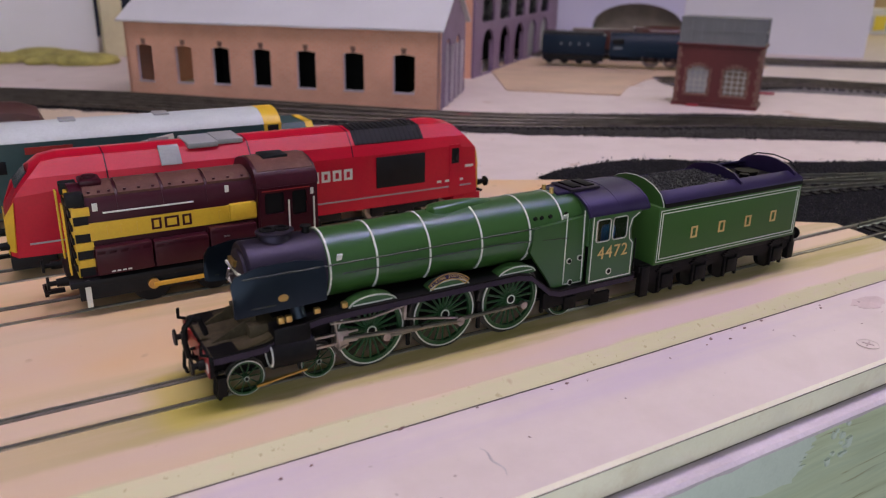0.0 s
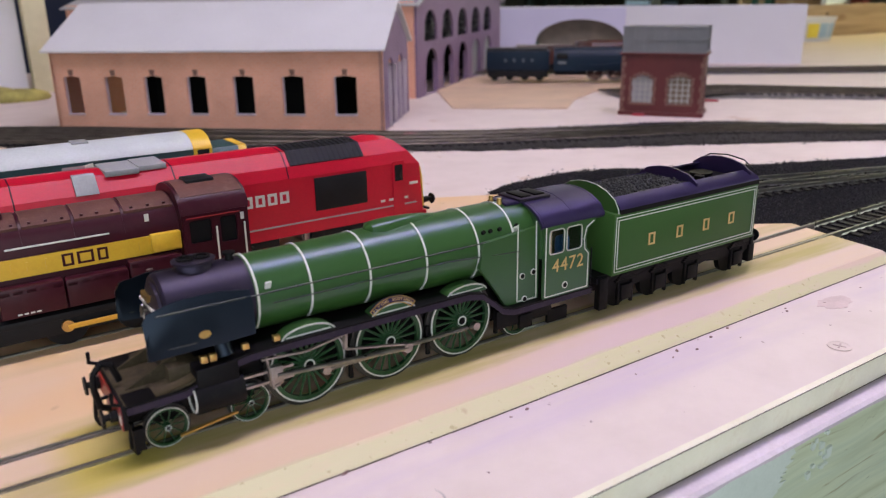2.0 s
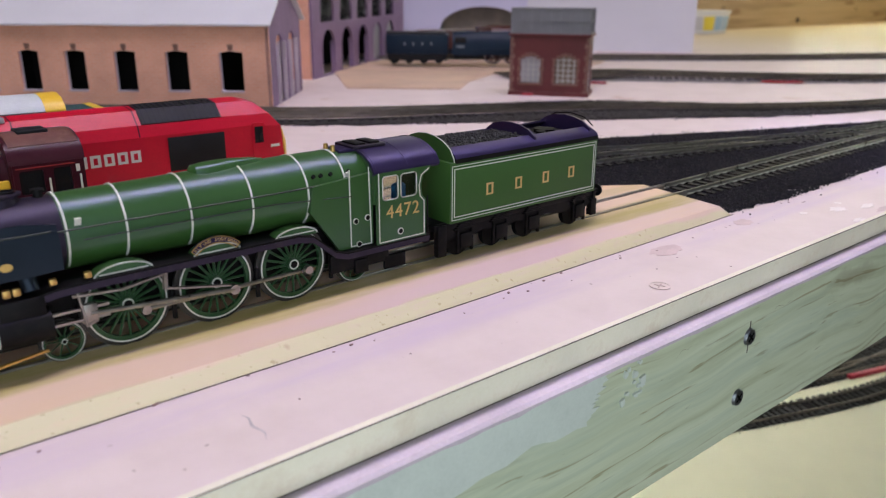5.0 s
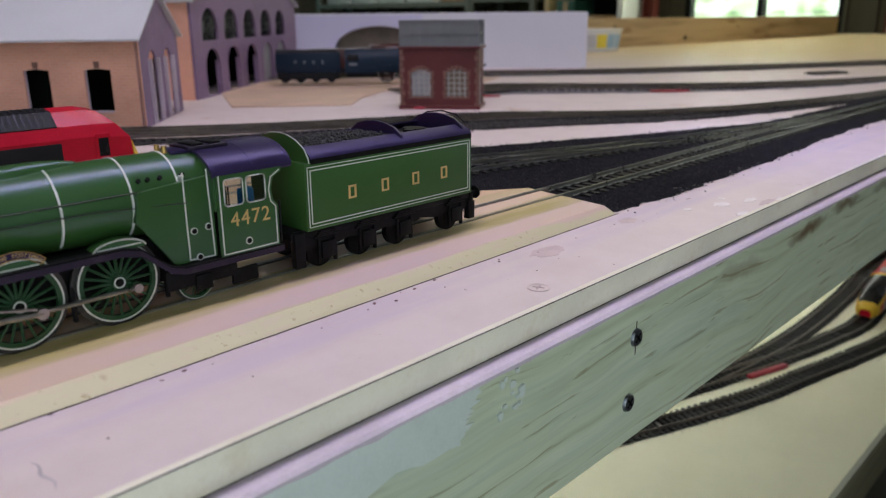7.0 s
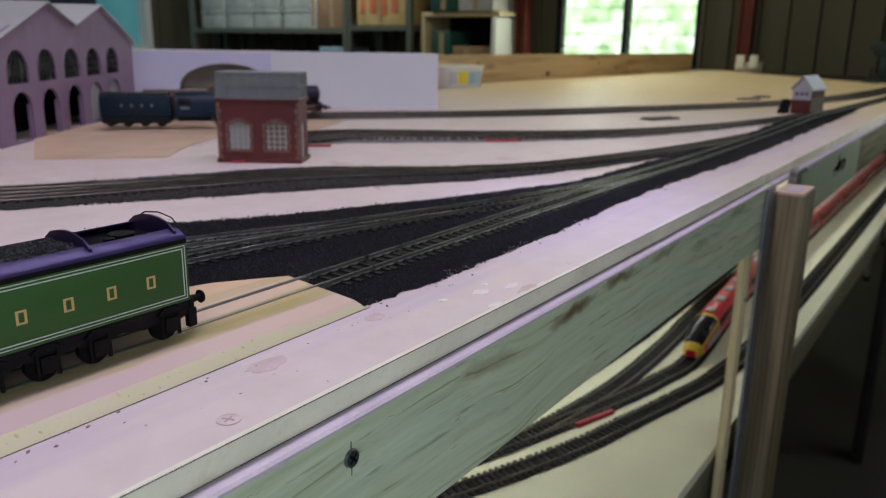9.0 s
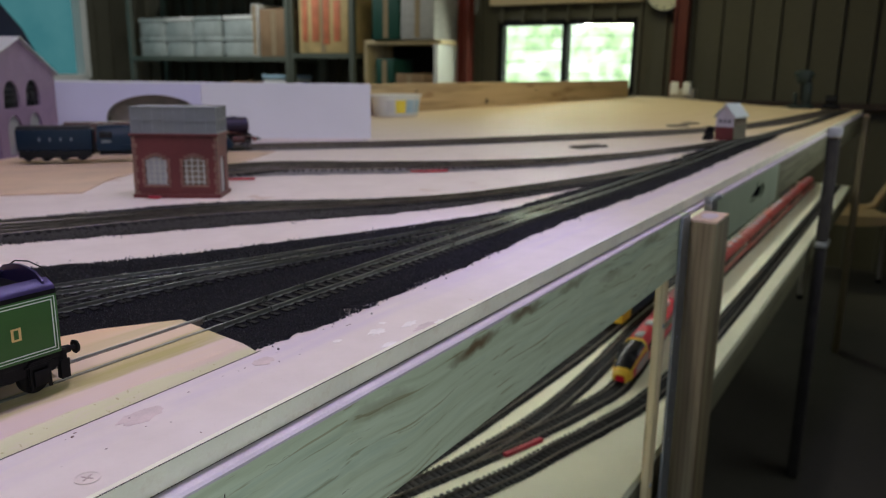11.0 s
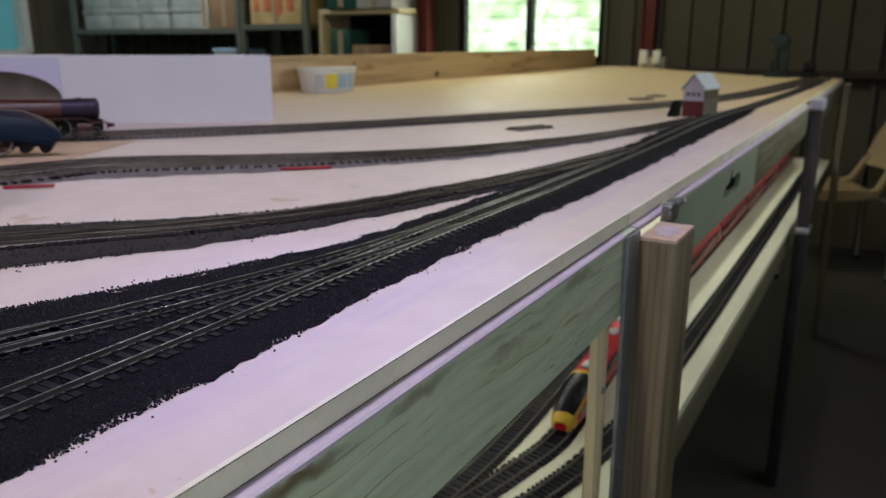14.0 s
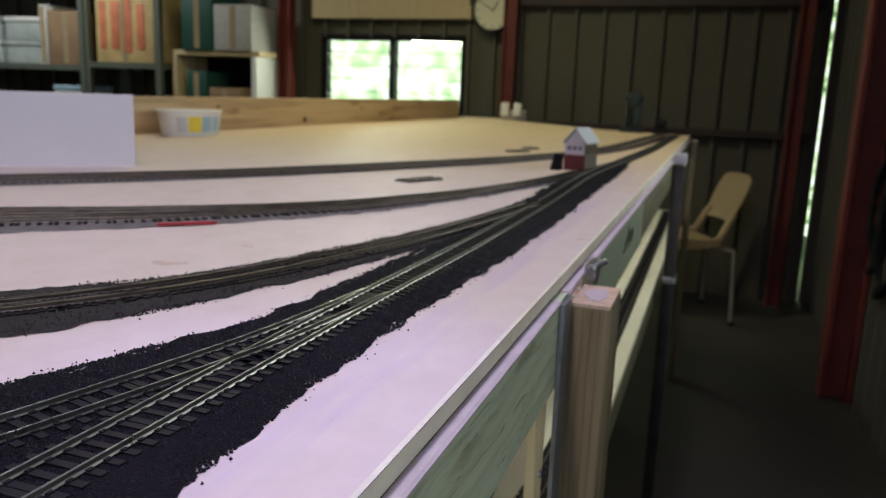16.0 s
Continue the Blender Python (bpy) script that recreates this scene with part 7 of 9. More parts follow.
def streamliner():
    """Blue streamlined engine and tender in the distance; front faces +x of its own frame."""
    ang = math.degrees(math.atan2(-0.669, 0.743))
    base = pose(0.70 + 0.669 * 0.017, 0.80 + 0.743 * 0.017, 0.0058, 0, 0, ang)
    T = thing("locomotive_tender", base, "garter blue model tender coupled to a streamlined engine", "model tender")
    Q = lambda n, bm, m, label="", parent=None: part(n, bm, m, parent or T, label, MM)
    bm = BM()
    bx(bm, -18, 74, -17, 17, 14.5, 42, 0.8)
    Q("tank", bm, BLUE)
    bm = BM()
    prism(bm, [(-16.6, 41.5), (-14, 46), (14, 46), (16.6, 41.5)], "x", -17, 70)
    Q("coping", bm, DARKGREY)
    for s in (-1, 1):
        for k in range(4):
            bm = BM()
            bx(bm, 9 + k * 13, 11 + k * 13, s * 17.2 - 0.2, s * 17.2 + 0.2, 27, 31.5)
            Q("silver_mark", bm, DULLSILVER, "dull silver painted mark")
        bm = BM()
        bx(bm, -16, 72, s * 15 - 0.8, s * 15 + 0.8, 5, 14.5, 0.5)
        Q("frame", bm, DARKGREY)
        for x in (-6, 16, 38, 60):
            bm = BM()
            cy(bm, (x, s * 9, 6.3), (x, s * 11.5, 6.3), 6.3, seg=22)
            Q("wheel", bm, DARKGREY)
    E2 = thing("steam_locomotive", base, "garter blue model streamlined steam locomotive with wedge front", "model locomotive")
    P = lambda n, bm, m, label="", parent=None: part(n, bm, m, parent or E2, label, MM)
    bm = BM()
    prof = [(80, 46, 17), (105, 47, 17), (112, 46.5, 15.2), (200, 46.5, 14.5), (222, 44.5, 14.3), (240, 38, 13.5), (252, 29, 12), (258, 20, 10.5)]
    rows = []
    for x, h, w in prof:
        rows.append([(x, -w, 13.5), (x, -w, h * 0.62), (x, -w * 0.72, h * 0.88), (x, -w * 0.3, h), (x, w * 0.3, h), (x, w * 0.72, h * 0.88), (x, w, h * 0.62), (x, w, 13.5)])
    loft(bm, rows)
    P("casing", bm, BLUE, "blue streamlined casing")
    bm = BM()
    rows = []
    for x, h, w in ((205, 47.0, 14.8), (222, 45.0, 14.6), (240, 38.5, 13.8), (252, 29.5, 12.3)):
        rows.append([(x, -w * 0.73, h * 0.885), (x, -w * 0.3, h), (x, w * 0.3, h), (x, w * 0.73, h * 0.885), (x, w * 0.5, h * 0.9), (x, -w * 0.5, h * 0.9)])
    loft(bm, rows)
    P("smokebox_front", bm, SMOKE)
    for s in (-1, 1):
        bm = BM()
        loft(bm, [[(x, s * 14.9, z0), (x, s * 15.9, z0), (x, s * 15.9, z1), (x, s * 14.9, z1)] for x, z0, z1 in ((110, 12, 21), (140, 17, 23), (180, 19, 24.5), (215, 15, 21), (250, 8, 15))])
        P("valance", bm, BLUE)
        for x in (140, 169, 198):
            spoked_wheel(E2, x, 13.3, 13.3, 14, s * 11.6, s, CRIMSON)
        bm = BM()
        bx(bm, 84, 100, s * 17.2 - 0.2, s * 17.2 + 0.2, 31, 39, 0.3)
        P("cab_window", bm, WINBLACK)
        bm = BM()
        bx(bm, 86, 98, s * 17.2 - 0.2, s * 17.2 + 0.2, 24, 27.5)
        P("silver_mark", bm, DULLSILVER)
    bm = BM()
    bx(bm, 82, 250, -9, 9, 7, 14)
    cy(bm, (222, -11, 6), (222, 11, 6), 6, seg=22)
    cy(bm, (242, -11, 6), (242, 11, 6), 6, seg=22)
    P("frames", bm, DARKGREY)


def crimson_engine():
    """Crimson engine with a weathered black smokebox, standing behind the blue one."""
    ang = math.degrees(math.atan2(-0.18, 0.25))
    base = pose(0.80 + 0.584 * 0.017, 0.86 + 0.811 * 0.017, 0.0058, 0, 0, ang)
    E3 = thing("steam_locomotive", base, "crimson model steam locomotive with a weathered black smokebox", "model locomotive")
    P = lambda n, bm, m, label="", parent=None: part(n, bm, m, parent or E3, label, MM)
    ZC = 35.0
    bm = BM()
    barrel(bm, [(100, 14.2, ZC + 1), (150, 14.2, ZC + 1), (214, 13.2, ZC)])
    P("boiler", bm, CRIMSON)
    bm = BM()
    barrel(bm, [(212, 13.6, ZC), (252, 13.6, ZC), (253.5, 12.2, ZC), (255.5, 7, ZC)])
    P("smokebox", bm, SMOKE)
    bm = BM()
    cy(bm, (232, 0, 45), (232, 0, 49.4), 4.6, 4.0, 20)
    P("chimney", bm, SMOKE)
    bm = BM()
    cy(bm, (178, 0, 45), (178, 0, 49), 5, 3.4, 18)
    P("dome", bm, CRIMSON)
    bm = BM()
    bx(bm, 84, 106, -16.5, 16.5, 14, 48, 1.5)
    P("cab", bm, CRIMSON)
    bm = BM()
    loft(bm, [[(x, -17, z), (x, 17, z), (x, 17, z + 1.4), (x, -17, z + 1.4)] for x, z in ((84, 16), (120, 24), (236, 24), (246, 18), (262, 17.5))])
    P("running_plate", bm, CRIMSON)
    bm = BM()
    bx(bm, 262, 263.6, -17, 17, 10.5, 18, 0.2)
    P("buffer_beam", bm, BEAMRED)
    for s in (-1, 1):
        buffer(E3, 263.6, s * 11, 14, 1)
        for x in (148, 178, 208):
            spoked_wheel(E3, x, 13, 13, 14, s * 11.6, s, BLACK)
        bm = BM()
        cy(bm, (228, s * 14, 14), (246, s * 14, 14), 5, seg=20)
        P("cylinder", bm, CRIMSON)
        for x in (224, 250):
            spoked_wheel(E3, x, 6.3, 6.3, 10, s * 11.4, s, BLACK)
    bm = BM()
    bx(bm, 90, 258, -9, 9, 8, 22)
    P("frames", bm, DARKGREY)
    T = thing("locomotive_tender", base, "crimson model tender with a black coping", "model tender")
    bm = BM()
    bx(bm, -12, 80, -17, 17, 14, 43, 0.8)
    part("tank", bm, CRIMSON, T, "", MM)
    bm = BM()
    bx(bm, -10, 78, -14, 14, 5, 14, 0.5)
    part("frame", bm, DARKGREY, T, "", MM)


def tilting_train():
    """Red tilting train on the lower deck: driving car with a yellow nose, then coaches."""
    DULLRED = paint("dull_crimson_body", (0.30, 0.045, 0.045), 0.4, var=0.2, big=40)
    for k in range(7):
        x0 = 1.086 + k * 0.318
        y0 = 0.131 + 0.0045 * k / 3.5
        D = thing("train_coach", pose(x0, y0 if k else 0.1095, LZ + 0.0045, 0, 0, 0.5 if k else 3.8), "red model tilting train coach with black window band" if k else "red model tilting train driving car with a yellow and black nose", "model coach", group="tilting train")
        P = lambda n, bm, m, label="", parent=None: part(n, bm, m, parent or D, label, MM)
        sec = [(-15, 5), (-17, 14), (-16.4, 26), (-14, 36), (-8, 41), (0, 42), (8, 41), (14, 36), (16.4, 26), (17, 14), (15, 5)]
        bm = BM()
        if k == 0:
            loft(bm, [[(x, y * w, 4 + (z - 5) * h) for y, z in sec] for x, w, h in ((0, 0.52, 0.30), (4, 0.70, 0.40), (14, 0.84, 0.56), (28, 0.93, 0.74), (50, 0.99, 0.92), (80, 1, 1.0), (120, 1, 1.0), (312, 1, 1.0))])
        else:
            prism(bm, sec, "x", 2, 314)
        P("body", bm, DULLRED if k else SCARLET, "red body")
        bm = BM()
        for s in (-1, 1):
            bx(bm, 93 if k == 0 else 8, 308, s * 16.2 - 0.9, s * 16.2 + 0.6, 20, 31, 0.3)
        P("window_band", bm, WINBLACK)
        bm = BM()
        bx(bm, 10, 305, -12, 12, 1.5, 6, 0.5)
        P("underframe", bm, DARKGREY)
        for xx in (90, 150, 210, 262):
            bm = BM()
            bx(bm, xx, xx + 22, -6, 6, 41, 43, 0.4)
            P("roof_pod", bm, MIDGREY)
        if k == 0:
            shape = ((0, 0.52, 0.30), (4, 0.70, 0.40), (14, 0.84, 0.56), (28, 0.93, 0.74), (50, 0.99, 0.92), (80, 1, 1.0), (100, 1, 1.0))

            def at(x):
                for (xa, wa, ha), (xb, wb, hb) in zip(shape, shape[1:]):
                    if x <= xb:
                        f = (x - xa) / (xb - xa)
                        return wa + (wb - wa) * f, ha + (hb - ha) * f
                return 1, 1

            def skin(xs, pts, grow):
                """A thin shell over the nose between the given profile points."""
                rows = []
                for x in xs:
                    w, h = at(x)
                    rows.append([(x, y * w + (grow if y > 0 else -grow if y < 0 else 0), 4 + (z - 5) * h + grow * 0.8) for y, z in pts] + [(x, y * w * 0.85, 4 + (z - 5) * h - 1.5) for y, z in pts[::-1]])
                b = BM()
                loft(b, rows)
                return b
            P("yellow_nose", skin((-0.7, 4, 9, 14), sec, 0.5), YELLOW, "yellow nose panel")
            P("windscreen", skin((9, 14, 20, 28, 38, 50, 62, 75), sec[3:8], 1.0), WINBLACK, "black wrap-round windscreen")
            P("roof_edging", skin((75.5, 79, 84), sec[2:9], 0.8), YELLOW, "yellow edging behind the windscreen")
            for s in (-1, 1):
                bm = BM()
                rows = []
                for x in (8, 14, 20, 28, 38, 50, 64, 78):
                    w, h = at(x)
                    y, z = s * (15.4 * w + 0.9), 4 + 26.5 * h
                    rows.append([(x, y - s * 1.4, z - 1.6), (x, y + s * 0.3, z - 1.6), (x, y - s * 0.5, z + 1.8), (x, y - s * 2.2, z + 1.8)])
                loft(bm, rows)
                P("yellow_edge", bm, YELLOW, "yellow edging")
                bm = BM()
                rows = []
                for x in (26, 36, 50, 70, 92):
                    w, h = at(x)
                    y = s * (16.7 * w + 0.25)
                    rows.append([(x, y - s * 1.2, 8), (x, y, 8), (x, y, 4 + 19 * h), (x, y - s * 1.2, 4 + 19 * h)])
                loft(bm, rows)
                P("side_panel", bm, MIDGREY, "grey lower side panel")
    D = thing("diesel_railcar", pose(1.32, 0.2035, LZ + 0.0052, 0, 0, 0.5), "blue model railcar with a yellow front on the lower deck", "model railcar")
    P = lambda n, bm, m, label="", parent=None: part(n, bm, m, parent or D, label, MM)
    bm = BM()
    prism(bm, [(-16.5, 6), (-17, 30), (-14, 41), (-6, 46), (6, 46), (14, 41), (17, 30), (16.5, 6)], "x", 46, 250)
    P("body", bm, BLUE)
    bm = BM()
    loft(bm, [[(x, y, 6 + (z - 6) * h) for y, z in ((-16.6, 6), (-17, 30), (-14, 41), (-6, 46), (6, 46), (14, 41), (17, 30), (16.6, 6))] for x, h in ((0, 0.62), (6, 0.75), (20, 0.95), (46, 1.0))])
    P("front", bm, YELLOW, "yellow front")
    bm = BM()
    bx(bm, -0.6, 0.4, -12, 12, 26, 37, 0.3)
    P("windscreen", bm, WINBLACK)
    bm = BM()
    bx(bm, 8, 245, -12, 12, 1.5, 6.2, 0.4)
    P("underframe", bm, DARKGREY)


shunter()
red_diesel()
nose_diesel()
brown_unit()
streamliner()
crimson_engine()
tilting_train()


# ---- buildings on the layout ----
def wall_pose(p, d, z=0.0):
    """A wall's pose: local x along the unit direction d from p, local y away from the viewer's side."""
    a = math.atan2(d[1], d[0])
    return Matrix.Translation((p[0], p[1], z)) @ Matrix.Rotation(a, 4, "Z")


def brick_shed():
    u = Vector((0.754, -0.657)).normalized()
    n = Vector((-u.y, u.x))
    B = Vector((0.3560, 0.5400))
    A = B - u * 0.3385
    LEN, DEP, H, RIDGE = 0.3385, 0.150, 0.079, 0.121
    S = thing("brick_shed", wall_pose(A, u), "printed orange brick card shed with a white card roof", "model building")
    wins = [(0.0115, 0.0295), (0.0555, 0.0745), (0.0970, 0.1160), (0.1415, 0.1610), (0.1890, 0.2095), (0.2385, 0.2600), (0.2900, 0.3125)]
    bm = BM()
    plate(bm, rect(0, LEN, 0, H), [[(a, 0.0165), (b, 0.0165), (b, 0.0525), ((a * 0.5 + b * 0.5), 0.0540), (a, 0.0525)] for a, b in wins], 0.0025, Matrix.Identity(4))
    w = part("front_wall", bm, BRICK, S, "printed orange brick front wall", smooth=0)
    for a, b in wins:
        bm = BM()
        c = (a + b) / 2
        prism(bm, [(c - 0.002, 0.0545), (c + 0.002, 0.0545), (c + 0.0026, 0.060), (c - 0.0026, 0.060)], "y", -0.0005, 0.001)
        part("keystone", bm, QUOIN, w, smooth=0)
        bm = BM()
        bx(bm, a - 0.001, a + 0.0012, 0.0025, 0.0035, 0.0165, 0.055)
        bx(bm, a, b, -0.0006, 0.003, 0.0153, 0.0168)
        part("window_reveal", bm, LEDGE, w, smooth=0)
    bm = BM()
    bx(bm, 0.088, 0.285, DEP - 0.0025, DEP, 0, H)
    part("back_wall", bm, BRICK, S, smooth=0)
    gab = [(0, 0), (DEP, 0), (DEP, H), (DEP / 2, RIDGE - 0.002), (0, H)]
    doors = [(0.030, 0.062), (0.088, 0.120)]
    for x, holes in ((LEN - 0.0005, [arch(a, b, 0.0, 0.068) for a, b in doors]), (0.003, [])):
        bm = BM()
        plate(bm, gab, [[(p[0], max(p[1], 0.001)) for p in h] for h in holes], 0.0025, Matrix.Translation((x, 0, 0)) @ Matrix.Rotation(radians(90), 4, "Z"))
        part("gable_wall", bm, LILACBRICK if holes else BRICK, S, "mauve brick gable" if holes else "", smooth=0)
    for a, b in doors:
        bm = BM()
        for y in (a + 0.001, b - 0.0012):
            bx(bm, LEN - 0.001, LEN + 0.0025, y - 0.0012, y + 0.0012, 0.001, 0.060)
        bx(bm, LEN - 0.012, LEN - 0.010, a, b, 0.001, 0.058)
        part("door_frame", bm, LEDGE, S, "pale grey door and posts", smooth=0)
    bm = BM()
    ov, th = 0.008, 0.0018
    pts = [(-ov, H - 0.002), (DEP / 2, RIDGE), (DEP + ov, H - 0.002), (DEP + ov, H - 0.002 + th), (DEP / 2, RIDGE + th), (-ov, H - 0.002 + th)]
    rows = []
    for k in range(9):
        x = -0.004 + (LEN + 0.008) * k / 8
        rows.append([(x, y, z + 0.0012 * noise.noise(Vector((x * 30, y * 20, 1)))) for y, z in pts])
    loft(bm, rows)
    part("roof", bm, CARD, S, "plain white card roof", smooth=0)
    bm = BM()
    bx(bm, 0.004, LEN - 0.004, 0.0035, DEP - 0.0035, 0.0005, 0.0015)
    part("floor", bm, paint("pale_card_floor", (0.60, 0.55, 0.46), 0.8), S, smooth=0)
    # Black screens added inside so the middle windows read as shaded.
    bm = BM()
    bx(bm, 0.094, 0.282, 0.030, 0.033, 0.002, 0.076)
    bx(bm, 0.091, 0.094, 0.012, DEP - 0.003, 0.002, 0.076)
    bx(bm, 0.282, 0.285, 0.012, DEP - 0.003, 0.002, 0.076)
    part("shade_screen", bm, DARKVOID, S, smooth=0)


def engine_shed():
    d = Vector((0.773, 0.634)).normalized()
    E0 = Vector((0.520, 0.737))
    LEN, EAVE, PEAK, VALLEY, BACK = 0.462, 0.124, 0.172, 0.144, 0.50
    S = thing("engine_shed", wall_pose(E0, d) @ Matrix.Diagonal((1.05, 1.05, 0.965, 1)), "mauve brick engine shed with twin gables and arched openings", "model building")
    step = 0.0775
    ups = [(0.030 + k * step, 0.030 + k * step + 0.054) for k in range(5)]
    lows = [(0.034 + k * step, 0.034 + k * step + 0.050) for k in range(5)]
    outer = [(0, 0), (LEN, 0), (LEN, EAVE), (0.325, PEAK + 0.004), (0.225, VALLEY), (0.145, PEAK), (0, EAVE)]
    bm = BM()
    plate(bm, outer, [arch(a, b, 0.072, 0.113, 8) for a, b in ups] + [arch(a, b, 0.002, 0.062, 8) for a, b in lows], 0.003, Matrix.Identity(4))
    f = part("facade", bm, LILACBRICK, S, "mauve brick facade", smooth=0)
    for a, b in ups:
        bm = BM()
        bx(bm, a - 0.001, b + 0.001, 0.0032, 0.004, 0.070, 0.114)
        pane = part("window_pane", bm, WINBLACK, f, "dark window", smooth=0)
        bm = BM()
        c = (a + b) / 2
        for x in (c - 0.009, c, c + 0.009):
            bx(bm, x - 0.0006, x + 0.0006, 0.0018, 0.0030, 0.072, 0.112)
        for z in (0.082, 0.092, 0.101):
            bx(bm, a, b, 0.0018, 0.0030, z - 0.0005, z + 0.0005)
        part("glazing_bar", bm, DARKGREY, f, smooth=0)
    for k, (a, b) in enumerate(lows):
        for x in (a + 0.001, b - 0.001):
            bm = BM()
            bx(bm, x - 0.0015, x + 0.0015, 0.003, 0.006, 0.0, 0.045)
            part("door_post", bm, LILACBRICK, f, smooth=0)
        if k >= 3:
            bm = BM()
            bx(bm, a, b, 0.004, 0.005, 0.002, 0.062)
            part("door_leaf", bm, MIDGREY, f, smooth=0)
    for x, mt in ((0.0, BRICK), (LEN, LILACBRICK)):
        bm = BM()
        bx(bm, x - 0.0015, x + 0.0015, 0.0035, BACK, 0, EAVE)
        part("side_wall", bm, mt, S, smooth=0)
    bm = BM()
    bx(bm, 0.0, LEN, BACK, BACK + 0.003, 0, EAVE)
    part("back_wall", bm, BRICK, S, smooth=0)
    for a, p, b, pk, ea, eb in ((-0.008, 0.145, 0.225, PEAK, EAVE - 0.006, VALLEY), (0.225, 0.325, LEN + 0.008, PEAK + 0.004, VALLEY, EAVE - 0.006)):
        bm = BM()
        prism(bm, [(a, ea), (p, pk), (b, eb), (b, eb + 0.002), (p, pk + 0.002), (a, ea + 0.002)], "y", -0.006, BACK + 0.006)
        part("roof", bm, CARD if a > 0 else CARDGREY, S, "card roof", smooth=0)
    # Black sheet added behind the openings to stand for the shade inside.
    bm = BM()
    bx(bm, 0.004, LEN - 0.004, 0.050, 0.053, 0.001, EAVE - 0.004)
    part("shade_sheet", bm, DARKVOID, S, smooth=0)


def water_tower():
    R0, R1 = Vector((0.6160, 0.4785)), Vector((0.6630, 0.4085))
    d = (R1 - R0).normalized()
    W, D, H, TOP = (R1 - R0).length, 0.043, 0.0635, 0.0925
    S = thing("water_tower", wall_pose(R0, d), "red brick model water tower with a grey panelled tank", "model building")
    wins = [(0.0110, 0.0335), (0.0490, 0.0725)]
    bm = BM()
    plate(bm, rect(0, W, 0, H), [arch(a, b, 0.0135, 0.0435, 8)[:2] + [(b, 0.038), ((a + b) / 2 + 0.006, 0.0425), ((a + b) / 2 - 0.006, 0.0425), (a, 0.038)] for a, b in wins], 0.003, Matrix.Identity(4))
    front = part("front_wall", bm, REDBRICK, S, "dark red brick wall", smooth=0)
    bm = BM()
    plate(bm, rect(0, D, 0, H), [arch(0.012, 0.029, 0.001, 0.042, 8)], 0.003, Matrix.Translation((W, 0, 0)) @ Matrix.Rotation(radians(90), 4, "Z"))
    side = part("side_wall", bm, REDBRICK, S, smooth=0)
    bm = BM()
    bx(bm, 0.0, 0.003, 0.003, D, 0, H)
    bx(bm, 0.003, W - 0.003, D - 0.003, D, 0, H)
    part("back_wall", bm, REDBRICK, S, smooth=0)
    bm = BM()
    bx(bm, W - 0.0015, W - 0.001, 0.011, 0.030, 0.001, 0.043)
    part("door", bm, MIDGREY, side, "grey arched door", smooth=0)
    for a, b, mt, lb in ((*wins[0], paint("bright_pane", (0.36, 0.36, 0.38), 0.3), "pale window glazing"), (*wins[1], paint("tan_pane", (0.20, 0.15, 0.11), 0.3), "tan window glazing")):
        bm = BM()
        bx(bm, a - 0.001, b + 0.001, 0.0026, 0.0034, 0.013, 0.044)
        pane = part("window_pane", bm, mt, front, lb, smooth=0)
        for k in range(4):
            bm = BM()
            x = a + (b - a) * (k + 0.5) / 4
            bx(bm, x - 0.0006, x + 0.0006, 0.0015, 0.0025, 0.0135, 0.043)
            part("glazing_bar", bm, WINFRAME, pane, smooth=0)
        for k in range(5):
            bm = BM()
            z = 0.0165 + k * 0.0055
            bx(bm, a, b, 0.0016, 0.0024, z - 0.0005, z + 0.0005)
            part("glazing_bar", bm, WINFRAME, pane, smooth=0)
        for k in range(7):
            bm = BM()
            t = k / 6
            x = a - 0.001 + (b - a + 0.002) * t
            z = 0.0385 + 0.0055 * math.sin(math.pi * t)
            bx(bm, x - 0.0017, x + 0.0017, -0.0008, 0.001, z - 0.002, z + 0.002)
            part("arch_stone", bm, QUOIN, front, smooth=0)
        for x in (a - 0.001, b + 0.001):
            for k in range(4):
                bm = BM()
                e = 0.0012 if k % 2 else 0.002
                bx(bm, x - e, x + e, -0.0007, 0.001, 0.0145 + k * 0.0058, 0.0195 + k * 0.0058)
                part("jamb_stone", bm, QUOIN, front, smooth=0)
        bm = BM()
        bx(bm, a - 0.002, b + 0.002, -0.0015, 0.001, 0.0115, 0.0135)
        part("window_sill", bm, QUOIN, front, smooth=0)
    for x0 in (0.0, W):
        for k in range(10):
            bm = BM()
            e = 0.0026 if k % 2 else 0.0042
            bx(bm, x0 - (e if x0 else 0.0008), x0 + (0.0008 if x0 else e), -0.0008, 0.002 + (0.002 if k % 2 else 0), 0.002 + k * 0.0061, 0.0072 + k * 0.0061)
            part("quoin", bm, QUOIN, S, smooth=0)
    bm = BM()
    bx(bm, -0.002, W + 0.002, -0.002, D + 0.002, 0, 0.004, 0.0004)
    part("plinth", bm, REDBRICK, S, smooth=0)
    bm = BM()
    bx(bm, -0.0025, W + 0.0025, -0.0025, D + 0.0025, H, H + 0.0022, 0.0003)
    part("cornice", bm, REDBRICK, S, smooth=0)
    bm = BM()
    bx(bm, 0.0, W, 0.0, D, H + 0.0022, TOP, 0.0004)
    tank = part("tank", bm, TANK, S, "grey panelled water tank", smooth=0)
    for z in (H + 0.0030, H + 0.0155, TOP - 0.0010):
        bm = BM()
        bx(bm, -0.0010, W + 0.0010, -0.0010, D + 0.0010, z - 0.0008, z + 0.0008)
        part("tank_rib", bm, TANK, tank, smooth=0)
